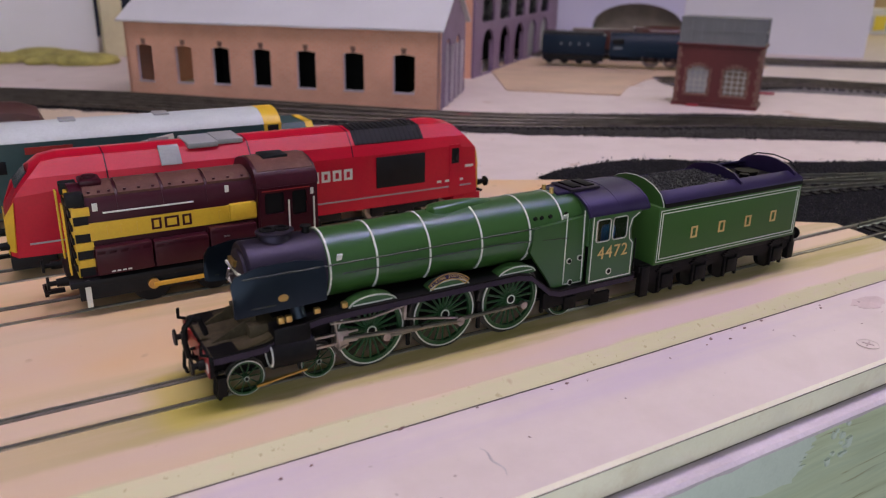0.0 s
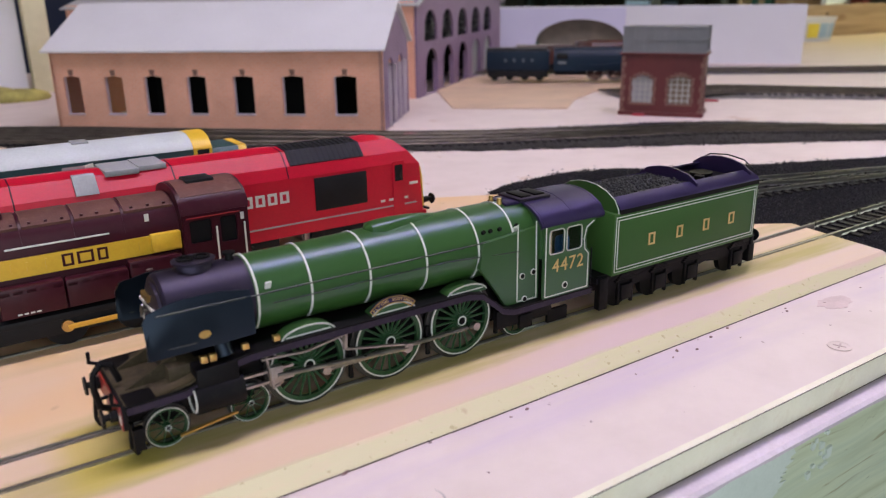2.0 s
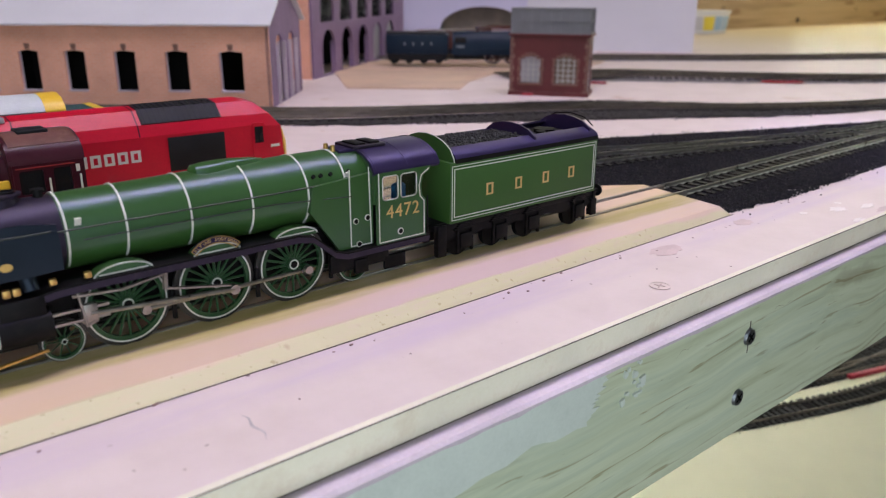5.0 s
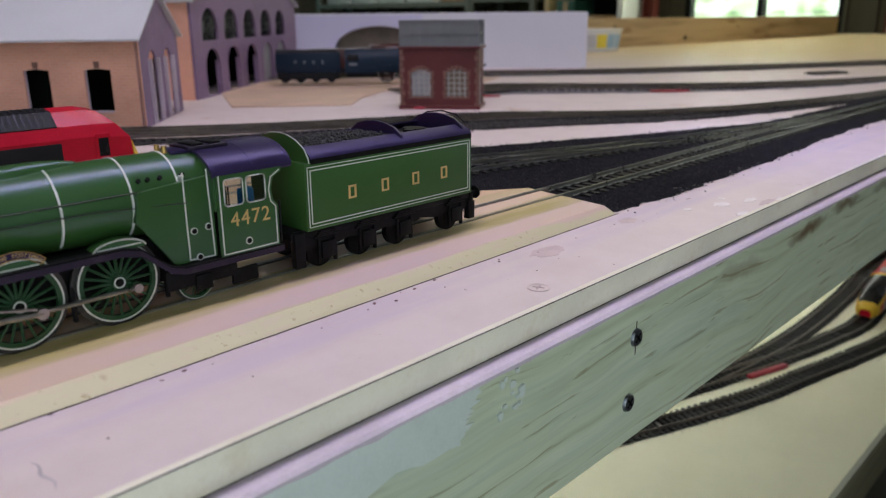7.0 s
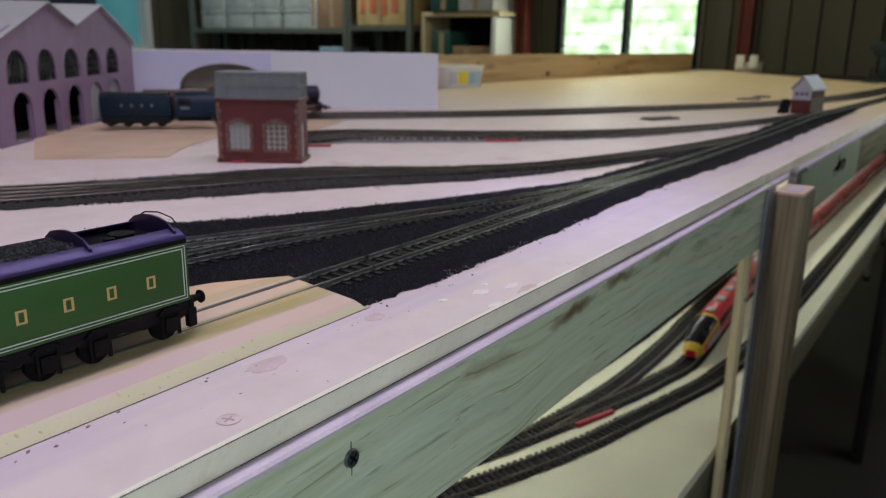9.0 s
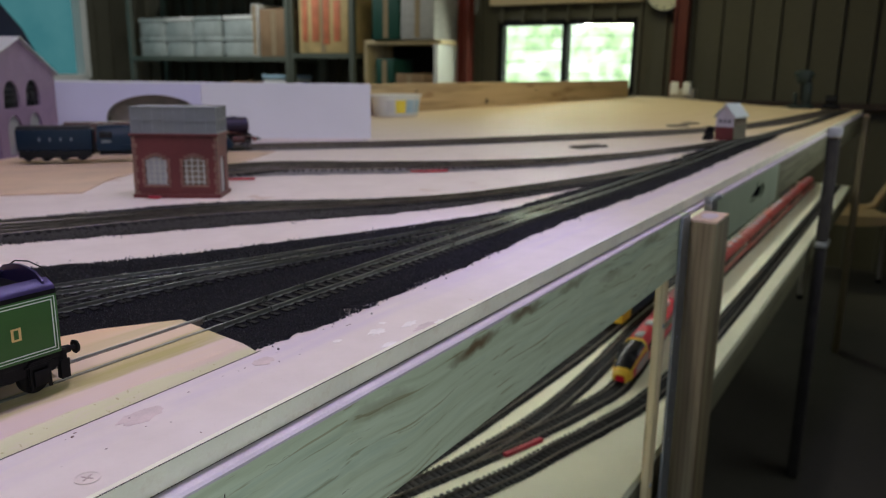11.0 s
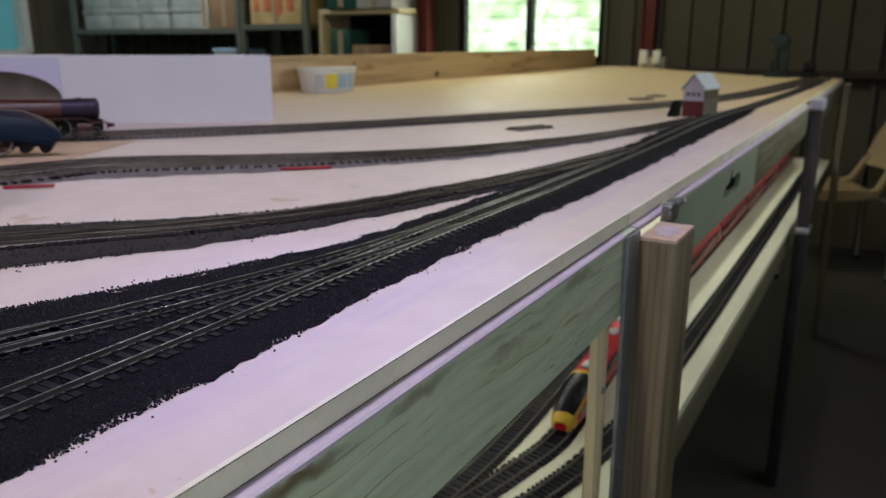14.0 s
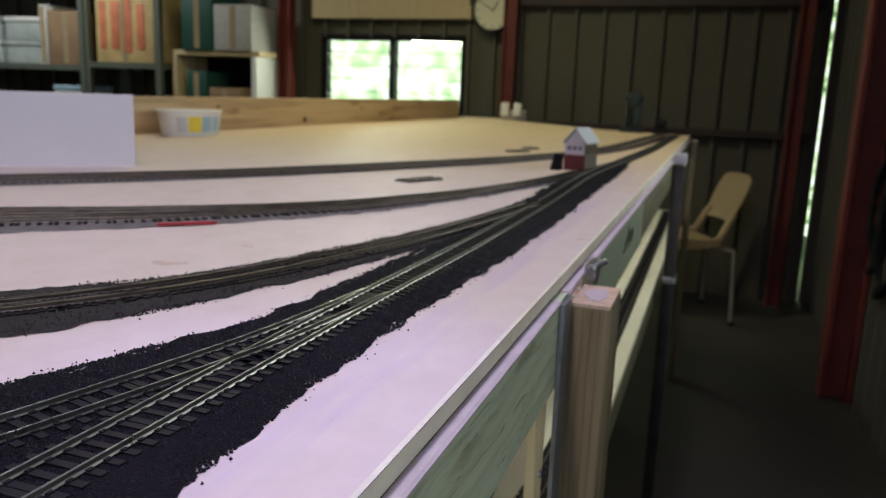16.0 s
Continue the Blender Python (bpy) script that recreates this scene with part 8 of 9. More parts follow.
    for k in range(9):
        bm = BM()
        x = W * k / 8
        bx(bm, x - 0.0006, x + 0.0006, -0.0009, 0.001, H + 0.003, TOP)
        part("tank_rib", bm, TANK, tank, smooth=0)
    for k in range(1, 5):
        bm = BM()
        y = D * k / 4
        bx(bm, W - 0.001, W + 0.0009, y - 0.0006, y + 0.0006, H + 0.003, TOP)
        part("tank_rib", bm, TANK, tank, smooth=0)


def signal_cabin():
    S = thing("signal_cabin", pose(1.742, 0.123, 0, 0, 0, -9) @ Matrix.Scale(0.92, 4), "small signal cabin with red brick base and white upper storey", "model building")
    GLASSGREY = paint("grey_glazing", (0.16, 0.15, 0.17), 0.25)
    W, L2, H1, H2, PK = 0.039, 0.075, 0.029, 0.052, 0.077
    bm = BM()
    bx(bm, 0, L2, 0, W, 0, H1)
    part("brick_base", bm, REDBRICK, S, smooth=0)
    bm = BM()
    prism(bm, [(0, H1), (W, H1), (W, H2), (W / 2, PK - 0.002), (0, H2)], "x", 0.0005, L2 - 0.0005)
    up = part("upper_storey", bm, paint("dull_white_boarding", (0.50, 0.47, 0.50), 0.6), S, "white boarded upper storey", smooth=0)
    for k in range(3):
        bm = BM()
        bx(bm, -0.0004, 0.001, 0.006 + k * 0.010, 0.0125 + k * 0.010, 0.038, 0.045)
        part("window_pane", bm, GLASSGREY, up, smooth=0)
    # Added sheet whose dark olive colour stands for shade on the cabin's side.
    bm = BM()
    bx(bm, 0.001, L2 - 0.001, -0.0012, -0.0002, 0.002, H2 - 0.004)
    part("side_shade_sheet", bm, paint("side_shade_olive", (0.10, 0.085, 0.055), 0.7, var=0.3, big=60), S, "weathered olive boarding", smooth=0)
    for k in range(4):
        bm = BM()
        bx(bm, 0.008 + k * 0.016, 0.020 + k * 0.016, -0.0018, -0.0010, 0.034, 0.046)
        part("window_pane", bm, paint("brown_window", (0.10, 0.07, 0.05), 0.3), up, smooth=0)
    bm = BM()
    prism(bm, [(-0.004, H2 - 0.003), (W / 2, PK), (W + 0.004, H2 - 0.003), (W + 0.004, H2), (W / 2, PK + 0.0025), (-0.004, H2)], "x", -0.004, L2 + 0.004)
    part("roof", bm, ROOFGREY, S, "pale grey roof", smooth=0)
    bm = BM()
    for k in range(6):
        bx(bm, -0.004 - k * 0.004, -k * 0.004, W + 0.002, W + 0.018, 0, H1 - k * 0.0045)
    part("steps", bm, DARKGREY, S, smooth=0)


def white_walls():
    d = Vector((-0.643, 0.766)).normalized()
    W0 = Vector((1.325, 0.710))
    S = thing("foam_wall", wall_pose(W0, d), "plain white foam board standing on edge", "foam board", group="white foam boards")
    bm = BM()
    bx(bm, 0, 0.314, -0.005, 0, 0, 0.102)
    part("board", bm, FOAM, S, smooth=0)
    bm = BM()
    bx(bm, 0, 0.314, -0.016, -0.0055, 0.0, 0.1035)
    part("backing_board", bm, FOAM, S, smooth=0)
    S2 = thing("tunnel_portal", wall_pose(W0 + d * 0.3145, d), "white foam board bridge with lilac light in its colour and a grey arched opening", "foam board", group="white foam boards")
    cx = 0.0825
    hole = [(cx - 0.082, 0.001), (cx + 0.088, 0.001)] + [(cx + 0.003 + 0.085 * math.cos(math.pi * k / 18), 0.038 + 0.042 * math.sin(math.pi * k / 18)) for k in range(19)]
    bm = BM()
    plate(bm, rect(0, 0.285, 0, 0.100), [hole], 0.005, Matrix.Translation((0, -0.005, 0)))
    part("face", bm, LILACLITFOAM, S2, smooth=0)
    rows = [[(p[0], y, p[1]) for p in hole[2:]] for y in (-0.030, -0.004)]
    bm = BM()
    loft(bm, rows, close=False, caps=False)
    part("lining", bm, paint("grey_portal_lining", (0.24, 0.22, 0.20), 0.8), S2, "curved grey lining")
    bm = BM()
    prism(bm, hole, "y", -0.034, -0.0301)
    part("portal_back", bm, paint("grey_beige_card", (0.22, 0.19, 0.15), 0.8, var=0.2, big=30), S2, "grey-beige card closing the arch", smooth=0)
    bm = BM()
    bx(bm, 0, 0.285, -0.06, -0.0052, 0.1002, 0.1035)
    part("top_board", bm, FOAM, S2, smooth=0)
    # back boards along the rear edge
    bm = BM()
    bx(bm, -2.1, 0.125, 1.180, 1.186, 0, 0.16)
    tagged(part("foam_wall", bm, FOAM, None, smooth=0), "plain white foam board along the rear edge", "foam board", group="white foam boards")
    bm = BM()
    bx(bm, 0.130, 0.160, 1.150, 1.18, 0, 0.14, 0.001)
    bx(bm, 0.120, 0.170, 1.146, 1.184, 0.14, 0.155, 0.002)
    tagged(part("cream_pillar", bm, paint("cream_card", (0.60, 0.55, 0.35), 0.7), None), "cream card pillar at the end of the white board", "pillar")
    bm = BM()
    bx(bm, 1.15, 4.27, 1.186, 1.206, 0.0, 0.088, 0.001)
    bb = part("back_rail", bm, PINE, None)
    tagged(bb, "raw knotty pine board along the rear edge", "timber board")
    for x, z, r in ((2.668, 0.012, 0.016), (3.1, 0.05, 0.006), (2.2, 0.06, 0.007)):
        bm = BM()
        cy(bm, (x, 1.1845, z + r * 0.5), (x, 1.19, z + r * 0.5), r * 0.6, seg=14)
        part("knot", bm, paint("dark_knot", (0.05, 0.03, 0.02), 0.7), bb, "dark knot")


brick_shed()
engine_shed()
water_tower()
signal_cabin()
white_walls()

# sandy board under the blue engine
bm = BM()
prism(bm, [(0.50, 0.63), (0.60, 0.545), (0.665, 0.60), (0.745, 0.645), (0.86, 0.60), (1.03, 0.68), (0.80, 0.93), (0.62, 0.86)], "z", 0.0003, 0.0016)
tagged(part("sand_board", bm, paint("sandy_board", (0.60, 0.43, 0.30), 0.6, var=0.15, big=14), None, smooth=0), "sandy painted board in front of the engine shed", "track board")
bm = BM()
loft(bm, [[(-2.0 + 2.1 * k / 6 + 0.01 * j, 0.44 + 0.40 * j / 5 - 0.05 * k / 6, 0.0006 + 0.0001 * ((k * j) % 3)) for k in range(7)] for j in range(6)], close=False, caps=False)
tagged(part("sand_paint", bm, paint("pale_sand_paint", (0.62, 0.50, 0.37), 0.6, var=0.1, big=9), None, smooth=0), "pale sandy paint spread over the deck", "ground paint", kind="structure")
bm = BM()
rg = random.Random(3)
for k in range(26):
    bmesh.ops.create_icosphere(bm, subdivisions=2, radius=rg.uniform(0.012, 0.03), matrix=Matrix.Translation((rg.uniform(-0.3, 0.10), rg.uniform(1.06, 1.16), 0.004)) @ Matrix.Diagonal((1.6, 1, 0.45, 1)))
tagged(part("scenic_foam", bm, paint("olive_scatter", (0.38, 0.34, 0.10), 0.9, var=0.35, big=60, relief=0.6, depth=0.001), None, smooth=60), "olive yellow scenic foam along the rear board", "scenery", kind="stuff")


# ---- small loose things on the deck ----
def food_tub():
    T = thing("food_tub", pose(1.98, 1.11, 0), "white oval plastic food tub with yellow and blue label", "tub")
    def ell(k, z):
        return [(0.098 * k * math.cos(2 * math.pi * j / 40), 0.06 * k * math.sin(2 * math.pi * j / 40), z) for j in range(40)]
    bm = BM()
    loft(bm, [ell(0.84, 0.0), ell(0.86, 0.002), ell(0.96, 0.053)])
    part("body", bm, TUBWHITE, T)
    bm = BM()
    loft(bm, [ell(0.99, 0.053), ell(1.0, 0.054), ell(1.0, 0.060), ell(0.93, 0.0605)])
    part("rim", bm, TUBWHITE, T)
    for a0, a1, mt in ((228, 252, LABELYEL), (254, 276, LABELBLUE), (206, 226, CARD), (280, 300, LABELBLUE)):
        bm = BM()
        rows = []
        for j in range(7):
            a = radians(a0 + (a1 - a0) * j / 6)
            rows.append([((0.098 * k + e) * math.cos(a), (0.06 * k + e) * math.sin(a), z) for k, z, e in ((0.875, 0.010, 0.0002), (0.945, 0.046, 0.0002), (0.945, 0.046, 0.0009), (0.875, 0.010, 0.0009))])
        loft(bm, rows)
        part("label", bm, mt, T)


food_tub()


def loose_track(x, y, a, n, label):
    T = thing("track_offcut", pose(x, y, 0.0, 0, 0, a), label, "track offcut", group="track offcuts")
    bm = BM()
    for s in (-1, 1):
        bx(bm, 0, n * PITCH, s * 0.00825 - 0.0006, s * 0.00825 + 0.0006, 0.0013, 0.0040)
    part("rail", bm, RUSTRAIL, T, smooth=0)
    for k in range(n):
        o = new("sleeper", SLEEPER_MESH)
        o.parent, o.matrix_basis = T, Matrix.Translation((k * PITCH + 0.003, 0, 0))


loose_track(2.08, 0.345, -40, 7, "short offcut of dark track lying on the bare ply")
loose_track(2.20, 0.335, -20, 6, "short offcut of dark track lying on the bare ply")
loose_track(1.395, 0.318, -22, 10, "pale dusty track offcut on the deck")
for x, y, a, l in ((0.965, 0.345, -46, 0.05), (0.763, 0.487, -44, 0.04), (0.62, 0.455, -55, 0.012), (0.36, 0.50, -35, 0.012)):
    T = thing("point_motor", pose(x, y, 0.0, 0, 0, a), "slim red plastic point motor beside the track", "point motor", group="point motors")
    bm = BM()
    bx(bm, -l / 2, l / 2, -0.0025, 0.0025, 0.0012, 0.0034, 0.0004)
    part("case", bm, REDPLASTIC, T)
T = thing("point_motor", pose(0.853, 0.142, LZ, 0, 0, -18), "slim red plastic point motor beside the lower track", "point motor", group="point motors")
bm = BM()
bx(bm, -0.03, 0.03, -0.003, 0.003, 0.0003, 0.005, 0.0006)
part("case", bm, REDPLASTIC, T)
# countersunk screw in the deck
PEELED = paint("peeled_pink", (0.50, 0.385, 0.355), 0.6, var=0.15, big=90)
T = thing("deck_screw", pose(0.247, 0.018, 0.0003), "painted-over countersunk screw in the deck", "screw")
bm = BM()
ring(bm, (0, 0, 0.0001), "z", 0.0042, 0.0036, 0.0003, 28)
cy(bm, (0, 0, -0.0002), (0, 0, 0.0001), 0.0036, seg=24)
h = part("head", bm, paint("painted_screw", (0.66, 0.555, 0.51), 0.5), T)
for a in (20, 110):
    bm = BM()
    bx(bm, -0.0022, 0.0022, -0.0003, 0.0003, 0.0001, 0.0003)
    part("slot", bm, PEELED, h, smooth=0).matrix_basis = pose(0, 0, 0, 0, 0, a)
# crumbs of glue and grit along the board's edge
bm = BM()
rg = random.Random(11)
for k in range(44):
    x = rg.uniform(-0.1, 0.42)
    y = 0.054 - abs(rg.gauss(0, 0.010)) if k < 38 else rg.uniform(0.012, 0.05)
    r = rg.uniform(0.0002, 0.00055)
    bmesh.ops.create_icosphere(bm, subdivisions=1, radius=r, matrix=Matrix.Translation((x, y, r * 0.12)) @ Matrix.Rotation(rg.uniform(0, 3), 4, "Z") @ Matrix.Diagonal((1.5, rg.uniform(0.4, 1), 0.3, 1)))
for x, y, a, l in ((0.061, 0.0525, 0.5, 3.2), (0.124, 0.050, 0.2, 1.6), (0.216, 0.051, 0.3, 1.8), (0.228, 0.0525, 0.1, 1.5), (0.196, 0.0505, 0.8, 2.2), (0.203, 0.047, 0.2, 1.4), (0.020, 0.046, 0.6, 1.3), (0.262, 0.049, 0.4, 1.5)):
    bmesh.ops.create_icosphere(bm, subdivisions=1, radius=0.0006, matrix=Matrix.Translation((x, y, 0.0002)) @ Matrix.Rotation(a, 4, "Z") @ Matrix.Diagonal((l, 1.1, 0.4, 1)))
tagged(part("crumbs", bm, paint("brown_flake", (0.20, 0.115, 0.11), 0.7, var=0.4, big=200), None, smooth=0), "dark crumbs and flakes along the board's edge", "debris", kind="stuff")
# flaked pink patches
PALEFLAKE = paint("pale_flaked_primer", (0.82, 0.75, 0.72), 0.6, var=0.1, big=120)
for x, y, sx, sy in ((0.417, 0.026, 0.008, 0.004), (0.437, 0.019, 0.009, 0.003), (0.405, 0.010, 0.007, 0.003), (0.450, 0.008, 0.006, 0.0025), (0.395, 0.034, 0.004, 0.002), (0.43, 0.032, 0.003, 0.002)):
    bm = BM()
    pts = [(sx * (0.7 + 0.7 * noise.noise(Vector((x * 90, k * 1.3, 0)))) * math.cos(2 * math.pi * k / 22), sy * (0.8 + 0.7 * noise.noise(Vector((y * 90, k * 1.1, 4)))) * math.sin(2 * math.pi * k / 22)) for k in range(22)]
    prism(bm, pts, "z", -0.0002, 0.00015)
    tagged(part("paint_flake", bm, PALEFLAKE, None, smooth=0), "pale patch where the deck paint has flaked", "paint patch", group="paint flakes").matrix_basis = pose(x, y, 0)
for x, y, sx, sy in ((0.287, 0.043, 0.014, 0.0065), (0.355, 0.045, 0.008, 0.005), (0.439, 0.010, 0.012, 0.004)):
    bm = BM()
    pts = [(sx * (0.7 + 0.45 * noise.noise(Vector((x * 90, k * 0.9, 0)))) * math.cos(2 * math.pi * k / 22), sy * (0.8 + 0.5 * noise.noise(Vector((y * 90, k * 0.8, 4)))) * math.sin(2 * math.pi * k / 22)) for k in range(22)]
    prism(bm, pts, "z", -0.0002, 0.00012)
    tagged(part("paint_flake", bm, paint("flaked_mauve", (0.60, 0.47, 0.455), 0.6, var=0.12, big=90), None, smooth=0), "mauve flaked patch in the deck paint", "paint patch", group="paint flakes").matrix_basis = pose(x, y, 0)

# grey scuff across the deck paint
bm = BM()
loft(bm, [[(0.0765 + 0.0006 * math.sin(k), 0.032 - 0.0015 * k, 0.00015), (0.0765 + 0.0006 * math.sin(k) + 0.0009 * math.sin(math.pi * (k + 0.4) / 10.8), 0.032 - 0.0015 * k, 0.00015)] for k in range(11)], close=False, caps=False)
tagged(part("scuff_mark", bm, paint("grey_scuff", (0.46, 0.41, 0.40), 0.7, var=0.2, big=200), None, smooth=0), "grey scuff rubbed into the pink deck paint", "scuff mark")

# far end of the deck: green tool, sockets
G = thing("bench_stand", pose(3.50, 0.225, 0), "dark green cast hand tool standing on the deck", "tool")
bm = BM()
bx(bm, -0.03, 0.03, -0.045, 0.045, 0, 0.014, 0.004)
bx(bm, -0.016, 0.016, -0.033, -0.002, 0.014, 0.10, 0.005)
bx(bm, -0.016, 0.016, 0.016, 0.030, 0.014, 0.06, 0.005)
part("base", bm, TOOLGREEN, G)
bm = BM()
bx(bm, -0.02, 0.02, -0.028, 0.026, 0.095, 0.150, 0.012)
cy(bm, (0, -0.036, 0.13), (0, 0.034, 0.13), 0.012, seg=14)
part("head", bm, TOOLGREEN, G)
bm = BM()
cy(bm, (0.0, 0.0, 0.03), (0.0, 0.0, 0.10), 0.008, seg=12)
part("spindle", bm, DARKGREY, G)
G = thing("clamp", pose(3.52, 0.12, 0), "small dark clamp lying beside the tool", "clamp")
bm = BM()
bx(bm, -0.02, 0.02, -0.03, 0.03, 0, 0.02, 0.004)
cy(bm, (0, -0.02, 0.035), (0, 0.02, 0.035), 0.018, seg=18)
part("body", bm, DARKGREY, G)
G = thing("socket_box", pose(4.30, 0.905, -0.0), "pale double power socket box on the deck", "socket box")
bm = BM()
bx(bm, -0.03, 0.03, -0.07, 0.06, 0.0, 0.05, 0.006)
part("case", bm, paint("dull_cream_plastic", (0.45, 0.42, 0.36), 0.5), G)
for y in (-0.035, 0.03):
    bm = BM()
    bx(bm, -0.055, -0.028, y - 0.02, y + 0.02, 0.02, 0.085, 0.006)
    part("plug", bm, WHITEPAINT, G)


# ---- furniture along the far wall ----
def clock():
    C = thing("wall_clock", pose(4.905, 1.205, 0.60), "round pale wall clock with a dark rim", "clock")
    bm = BM()
    cy(bm, (0.03, 0, 0), (-0.018, 0, 0), 0.122, 0.118, 48)
    part("rim", bm, DARKGREY, C)
    bm = BM()
    cy(bm, (-0.0185, 0, 0), (-0.022, 0, 0), 0.110, seg=48)
    part("face", bm, CLOCKFACE, C)
    for a, l, w in ((35, 0.055, 0.006), (-60, 0.085, 0.004)):
        bm = BM()
        bx(bm, -0.0245, -0.0230, -w / 2, w / 2, -0.01, l)
        part("pointer", bm, DARKGREY, C, smooth=0).matrix_basis = pose(0, 0, 0, a, 0, 0)
    for k in range(12):
        bm = BM()
        bx(bm, -0.0235, -0.0222, -0.003, 0.003, 0.088, 0.102)
        part("hour_mark", bm, DARKGREY, C, smooth=0).matrix_basis = pose(0, 0, 0, 30 * k, 0, 0)
    bm = BM()
    cy(bm, (-0.024, 0, 0), (-0.028, 0, 0), 0.006, seg=12)
    part("boss", bm, BRASS, C)


clock()


def chair():
    C = thing("plastic_chair", pose(4.45, 0.085, FLOOR_Z, 0, 0, 200) @ Matrix.Scale(0.94, 4), "beige moulded plastic stacking chair with metal legs", "chair")
    bm = BM()
    rows = []
    for k in range(9):
        t = k / 8
        y = -0.20 + 0.40 * t
        rows.append([(x, y, 0.43 - 0.025 * math.cos(x / 0.2 * 1.4) * math.sin(math.pi * t) + (0.02 if abs(x) > 0.19 else 0)) for x in (-0.21, -0.19, -0.1, 0, 0.1, 0.19, 0.21)] +
                    [(x, y, 0.415 - 0.02 * math.sin(math.pi * t)) for x in (0.205, 0.1, 0, -0.1, -0.205)])
    loft(bm, rows)
    part("seat", bm, PLASTIC, C)
    bm = BM()
    rows = []
    for z, y, w in ((0.53, 0.240, 0.15), (0.55, 0.247, 0.18), (0.60, 0.265, 0.195), (0.70, 0.305, 0.20), (0.755, 0.328, 0.18), (0.775, 0.335, 0.13)):
        rows.append([(x * w, y + 0.035 * (1 - x * x) + d, z) for d, xs in ((0, (-1, -0.6, -0.2, 0.2, 0.6, 1)), (0.01, (1, 0.6, 0.2, -0.2, -0.6, -1))) for x in xs])
    loft(bm, rows)
    part("backrest", bm, PLASTIC, C)
    for s in (-1, 1):
        bm = BM()
        pipe(bm, [(s * 0.19, 0.15, 0.425), (s * 0.185, 0.20, 0.45), (s * 0.175, 0.245, 0.54), (s * 0.16, 0.27, 0.58)], 0.020, 8)
        part("back_bracket", bm, PLASTIC, C)
        for y0, y1 in ((-0.15, -0.23), (0.15, 0.29)):
            bm = BM()
            pipe(bm, [(s * 0.16, y0, 0.415), (s * 0.20, y1 * 0.95, 0.39), (s * 0.225, y1, 0.012)], 0.0115, 10)
            leg = part("leg", bm, CHAIRLEG, C)
            bm = BM()
            cy(bm, (s * 0.225, y1, 0.0), (s * 0.225, y1, 0.02), 0.015, seg=12)
            part("foot_cap", bm, DARKGREY, leg)


chair()


def shelf_unit(y0, y1, x, levels, top, label):
    S = thing("steel_shelf", pose(x, 0, 0), label, "shelf", group="steel shelves")
    for y in (y0, y1):
        for dx in (0.0, 0.36):
            bm = BM()
            bx(bm, dx, dx + 0.035, y - 0.02, y + 0.02, FLOOR_Z, top)
            part("upright", bm, SHELFSTEEL, S, smooth=0)
    for z in levels:
        bm = BM()
        bx(bm, 0, 0.39, y0 + 0.02, y1 - 0.02, z - 0.035, z)
        part("shelf", bm, SHELFSTEEL, S, smooth=0)


shelf_unit(3.90, 5.70, 4.55, (-0.4, 0.21, 0.75), 1.3, "dark steel shelving stacked with tubs and cartons")
shelf_unit(3.305, 3.87, 4.56, (-0.35, 0.235, 0.8), 1.3, "green-grey slotted steel shelving")


def carton(name, y0, y1, z0, z1, material, label, category, x=4.60, depth=0.3, lid=None):
    C = thing(name, pose(x, 0, 0), label, category)
    bm = BM()
    bx(bm, 0, depth, y0, y1, z0, z1 - (0.03 if lid else 0), 0.006)
    part("body", bm, material, C)
    if lid:
        bm = BM()
        bx(bm, -0.008, depth + 0.008, y0 - 0.008, y1 + 0.008, z1 - 0.032, z1, 0.006)
        part("lid", bm, lid, C)
    else:
        bm = BM()
        bx(bm, -0.002, 0.0, (y0 + y1) / 2 - 0.02, (y0 + y1) / 2 + 0.02, z0 + 0.01, z1 - 0.01)
        part("tape", bm, paint("packing_tape", (0.35, 0.27, 0.17), 0.3), C, smooth=0)
    return C


for k in range(4):
    y = 5.62 - k * 0.34
    carton("storage_tub", y - 0.30, y, 0.211, 0.36, TUBCLEAR, "cloudy plastic storage tub with a lid", "storage tub", lid=TUBCLEAR)
    carton("storage_tub", y - 0.30, y, 0.361, 0.52, TUBCLEAR, "cloudy plastic storage tub with a lid", "storage tub", lid=WHITEPAINT if k % 2 else TUBCLEAR)
carton("carton", 3.93, 4.22, 0.211, 0.56, CARTON, "brown cardboard carton on the steel shelf", "carton")
carton("tall_white_box", 4.24, 4.30, 0.211, 0.60, WHITEPAINT, "tall narrow white box", "box")
for y0, y1, z1, mt, lb in ((5.2, 5.45, -0.1, DARKGREEN, "dark green crate"), (4.75, 5.1, -0.05, BROWN, "dark red crate"), (4.25, 4.55, 0.02, CARTON, "brown cardboard carton"), (4.6, 4.72, -0.02, CARTON, "small brown carton")):
    carton("carton", y0, y1, -0.399, z1, mt, lb + " on the lower steel shelf", "carton")
carton("white_bin", 3.98, 4.20, -0.399, 0.075, WHITEPAINT, "white and blue plastic box", "box", lid=LABELBLUE)
b = carton("printed_box", 3.36, 3.82, 0.236, 0.68, POSTERCREAM, "cream box printed with broad orange bars", "box")
for y, z0, z1, w in ((3.76, 0.32, 0.62, 0.05), (3.66, 0.32, 0.62, 0.07), (3.56, 0.30, 0.64, 0.06), (3.46, 0.32, 0.60, 0.06)):
    bm = BM()
    bx(bm, -0.004, -0.0005, y - w / 2, y + w / 2, z0, z1, 0.0008)
    part("orange_print", bm, POSTERRED, b, "orange printed bar")
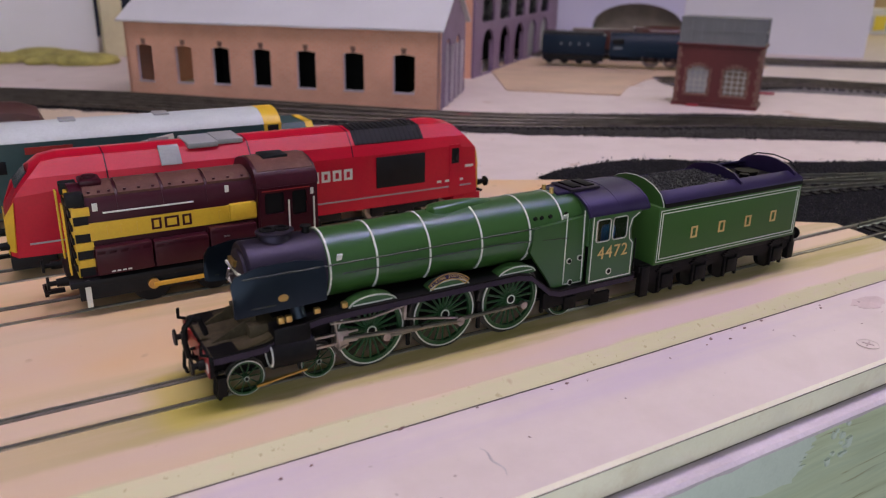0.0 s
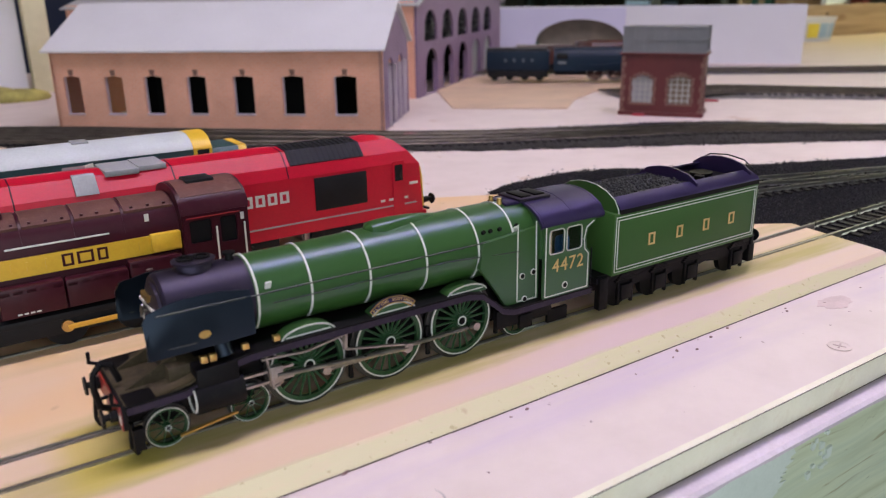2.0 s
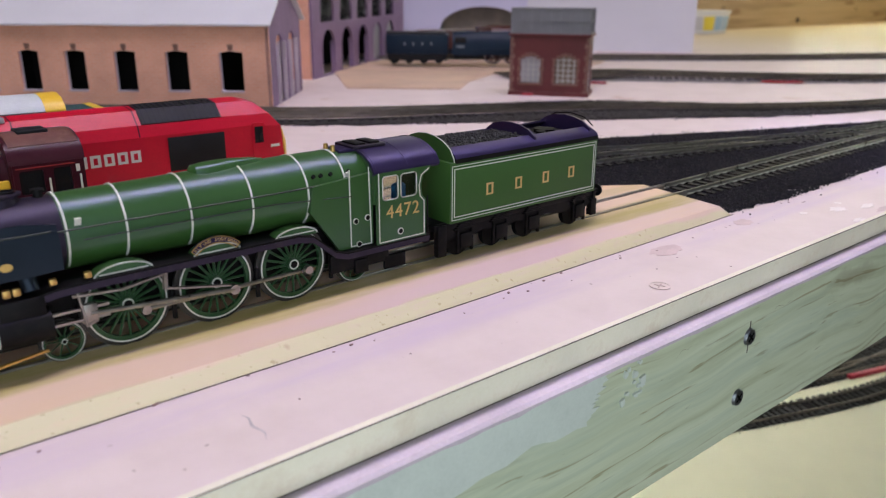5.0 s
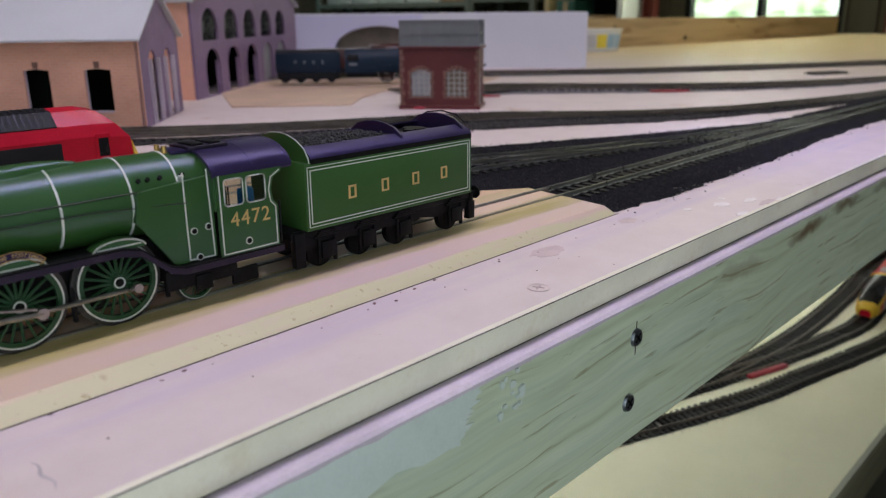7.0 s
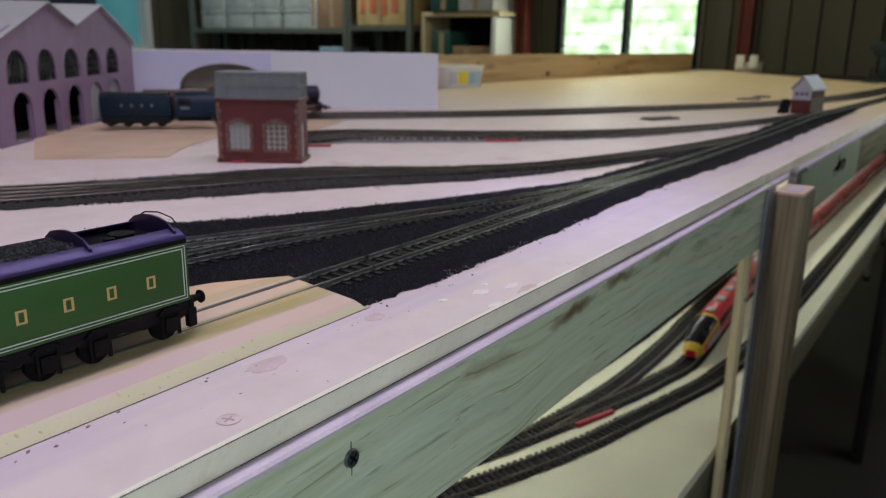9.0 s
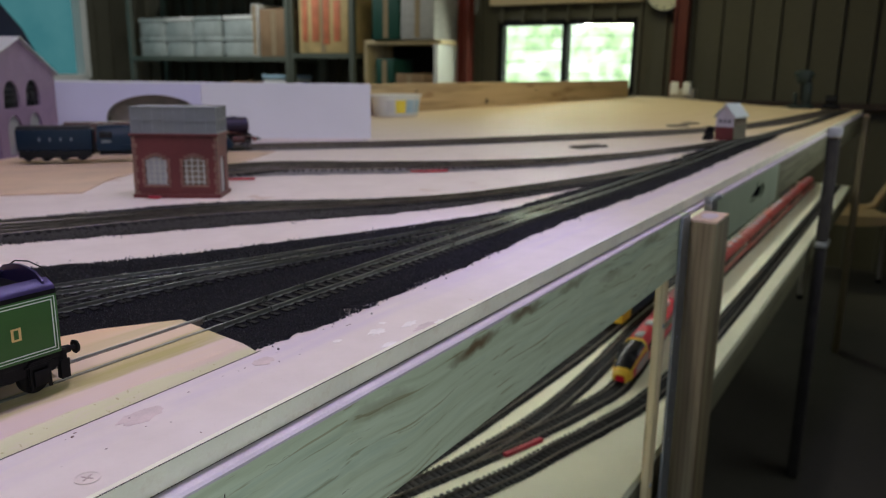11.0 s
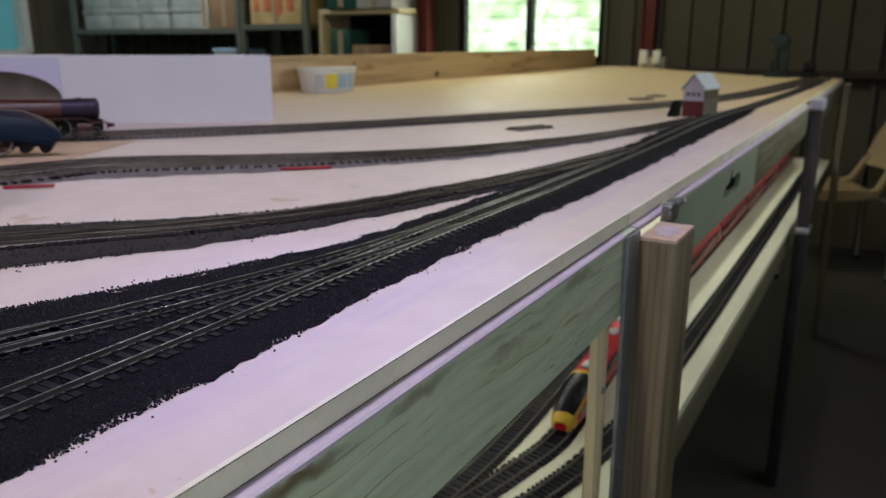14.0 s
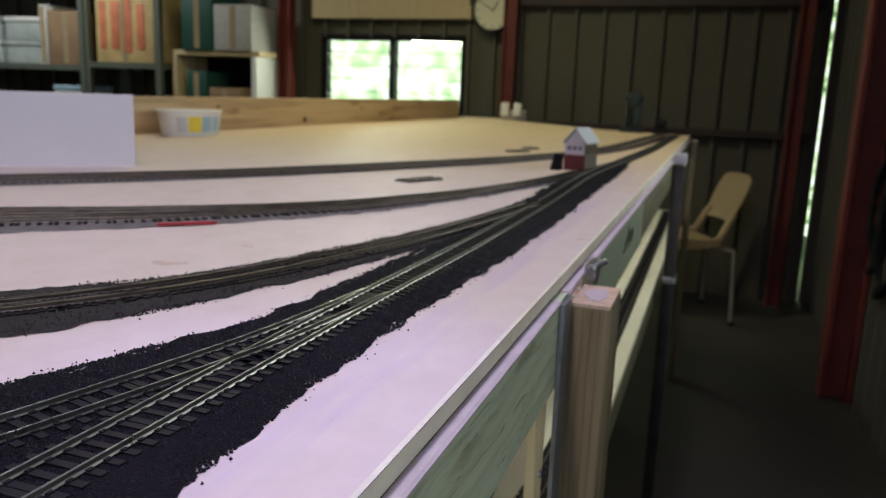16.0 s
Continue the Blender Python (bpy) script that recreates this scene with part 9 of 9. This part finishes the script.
# timber cupboard with a white end
K = thing("open_cupboard", pose(4.62, 0, 0), "open timber cupboard with a white laminate end panel", "cupboard")
for n2, y0, y1, z0, z1, mt in (("top_board", 2.60, 3.24, 0.295, 0.325, PALEPINE), ("end_panel", 2.62, 2.655, -0.6, 0.294, WHITEPAINT), ("far_end", 3.21, 3.24, -0.6, 0.294, PALEPINE), ("shelf", 2.656, 3.209, -0.02, 0.0, PALEPINE), ("base", 2.62, 3.24, FLOOR_Z, -0.601, PALEPINE)):
    bm = BM()
    bx(bm, 0, 0.34, y0, y1, z0, z1, 0.002)
    part(n2, bm, mt, K)
bm = BM()
bx(bm, 0.32, 0.338, 2.657, 3.208, 0.001, 0.293)
part("back_panel", bm, DARKGREY, K, smooth=0)
carton("carton", 2.92, 3.15, 0.326, 0.68, DARKGREEN, "dark green box on the cupboard", "box")
carton("carton", 2.64, 2.91, 0.326, 0.60, paint("grey_white_carton", (0.42, 0.41, 0.40), 0.7), "grey and white carton on the cupboard", "carton")
carton("carton", 2.75, 2.98, 0.001, 0.10, CARTON, "brown carton inside the cupboard", "carton", x=4.64, depth=0.25)
carton("carton", 3.0, 3.15, 0.001, 0.20, DARKGREEN, "dark box inside the cupboard", "carton", x=4.64, depth=0.25)
# navy dust sheet over a stack behind the layout
N = thing("covered_stack", pose(0, 0, 0), "navy dust sheet draped over a stack behind the layout", "dust sheet")
bm = BM()
rows = []
for k in range(25):
    x = -0.6 + k * 0.085
    f = 0.012 * math.sin(k * 1.9)
    h = 0.34 if x < 1.30 else max(-0.1, 0.34 - (x - 1.30) * 1.75)
    rows.append([(x, 1.88 + f, FLOOR_Z), (x, 1.90 + f, h - 0.02), (x, 1.95, h), (x, 2.25, h), (x, 2.30, h - 0.03), (x, 2.32 + f, FLOOR_Z)])
loft(bm, rows)
part("sheet", bm, paint("navy_cloth", (0.012, 0.018, 0.045), 0.8, var=0.2, big=12), N)
# low stuff hung along the aisle wall
for k, x in enumerate((3.15, 3.3)):
    H = thing("hung_cable", pose(x, RIGHT_Y + 0.05, 0.0), "black coiled cable hung on the aisle wall", "cable", group="hung cables")
    bm = BM()
    pts = [(0.10 * math.cos(a / 6), 0.012 * math.sin(a * 0.7), -0.25 - 0.22 * math.sin(a / 6) + 0.05 * k) for a in range(0, 76)]
    pipe(bm, pts, 0.009, 6)
    part("coil", bm, DARKGREY, H)


track([(0.3725, 0.098), (0.6, 0.098), (0.8, 0.097), (1.0, 0.093), (1.3, 0.093), (1.65, 0.100), (2.0, 0.085), (2.5, 0.065), (3.4, 0.05)], "nickel silver model railway track on black ballast", singles=(0.37, 1.45))
track([(0.305, 0.192), (0.40, 0.181), (0.50, 0.160), (0.62, 0.129), (0.72, 0.108), (0.82, 0.098)], "nickel silver siding track joining the front line", singles=(0.30, 0.75))
track([(0.310, 0.235), (0.38, 0.214), (0.47, 0.176), (0.56, 0.146)], "nickel silver siding track joining its neighbour", singles=(0.30, 0.56))
mid = [(p[0], p[1]) for p in BEDS["mid"]]
track(mid, "dusty tarnished track in front of the brick sheds", shift=lambda f: 0.030 * max(0, min(1, (0.80 - f) * 3)), singles=(0.5, 1.0), material=RUSTRAIL)
track(mid, "dusty tarnished track in front of the brick sheds", shift=lambda f: -0.004 + 0.004 * f, singles=(0.4, 0.9), material=RUSTRAIL)
track(mid[:-3], "dusty tarnished track in front of the brick sheds", shift=lambda f: -0.034 * max(0, min(1, (0.93 - f) * 3)), singles=(0.4, 0.9), material=RUSTRAIL)
fa = [(p[0], p[1]) for p in BEDS["far"]]
track(fa, "dusty far siding track", shift=lambda f: 0.044 * max(0, 1 - f * 1.5), material=RUSTRAIL, run=DUSTSLEEPER)
track(fa, "dusty far siding track", shift=lambda f: 0.010 * max(0, 1 - f * 1.3), material=RUSTRAIL, run=DUSTSLEEPER)
track(fa, "dusty far siding track", shift=lambda f: -0.036 * max(0, 1 - f * 1.3), material=RUSTRAIL, run=DUSTSLEEPER, singles=(0.75, 1.1))
gr = [(p[0], p[1]) for p in BEDS["grey"]] + [(2.5, 0.14), (3.4, 0.085)]
track(gr, "curved double main line on grey underlay", shift=0.021, material=RUSTRAIL, run=DUSTSLEEPER)
track(gr, "curved double main line on grey underlay", shift=-0.021, material=RUSTRAIL, run=DUSTSLEEPER)
# lower deck
LOWBED = paint("dark_foam_underlay", (0.035, 0.033, 0.033), 0.85, var=0.3, big=90, relief=0.4, depth=0.0008)
LOWER = (
    [(0.45, 0.262), (0.60, 0.200), (0.70, 0.159), (0.795, 0.126), (0.867, 0.109), (0.953, 0.087), (1.071, 0.064), (1.30, 0.052), (2.0, 0.052), (3.45, 0.06)],
    [(0.45, 0.296), (0.60, 0.244), (0.68, 0.214), (0.763, 0.186), (0.831, 0.165), (0.926, 0.138), (1.0, 0.122), (1.086, 0.1095), (1.25, 0.121), (1.42, 0.132), (2.0, 0.135), (3.45, 0.145)],
    [(0.78, 0.181), (0.855, 0.169), (0.945, 0.159), (1.042, 0.156), (1.172, 0.159), (1.35, 0.167), (2.0, 0.172), (3.45, 0.180)],
    [(0.45, 0.252), (0.60, 0.236), (0.761, 0.224), (0.859, 0.216), (1.0, 0.209), (1.124, 0.204), (1.28, 0.203), (2.0, 0.208), (3.45, 0.214)],
)
for k, line in enumerate(LOWER):
    bed("underlay", [(x, y, 0.0150) for x, y in line], LOWBED, "dark underlay strip below a lower track", 0.0009 + 0.0001 * k, seed=7.0 + k, wob=0.0012).matrix_basis = pose(0, 0, LZ)
    track(line, "dark sleepered track on the cream lower deck", z=LZ, singles=(0.62, 1.15), group="lower tracks", material=RUSTRAIL)
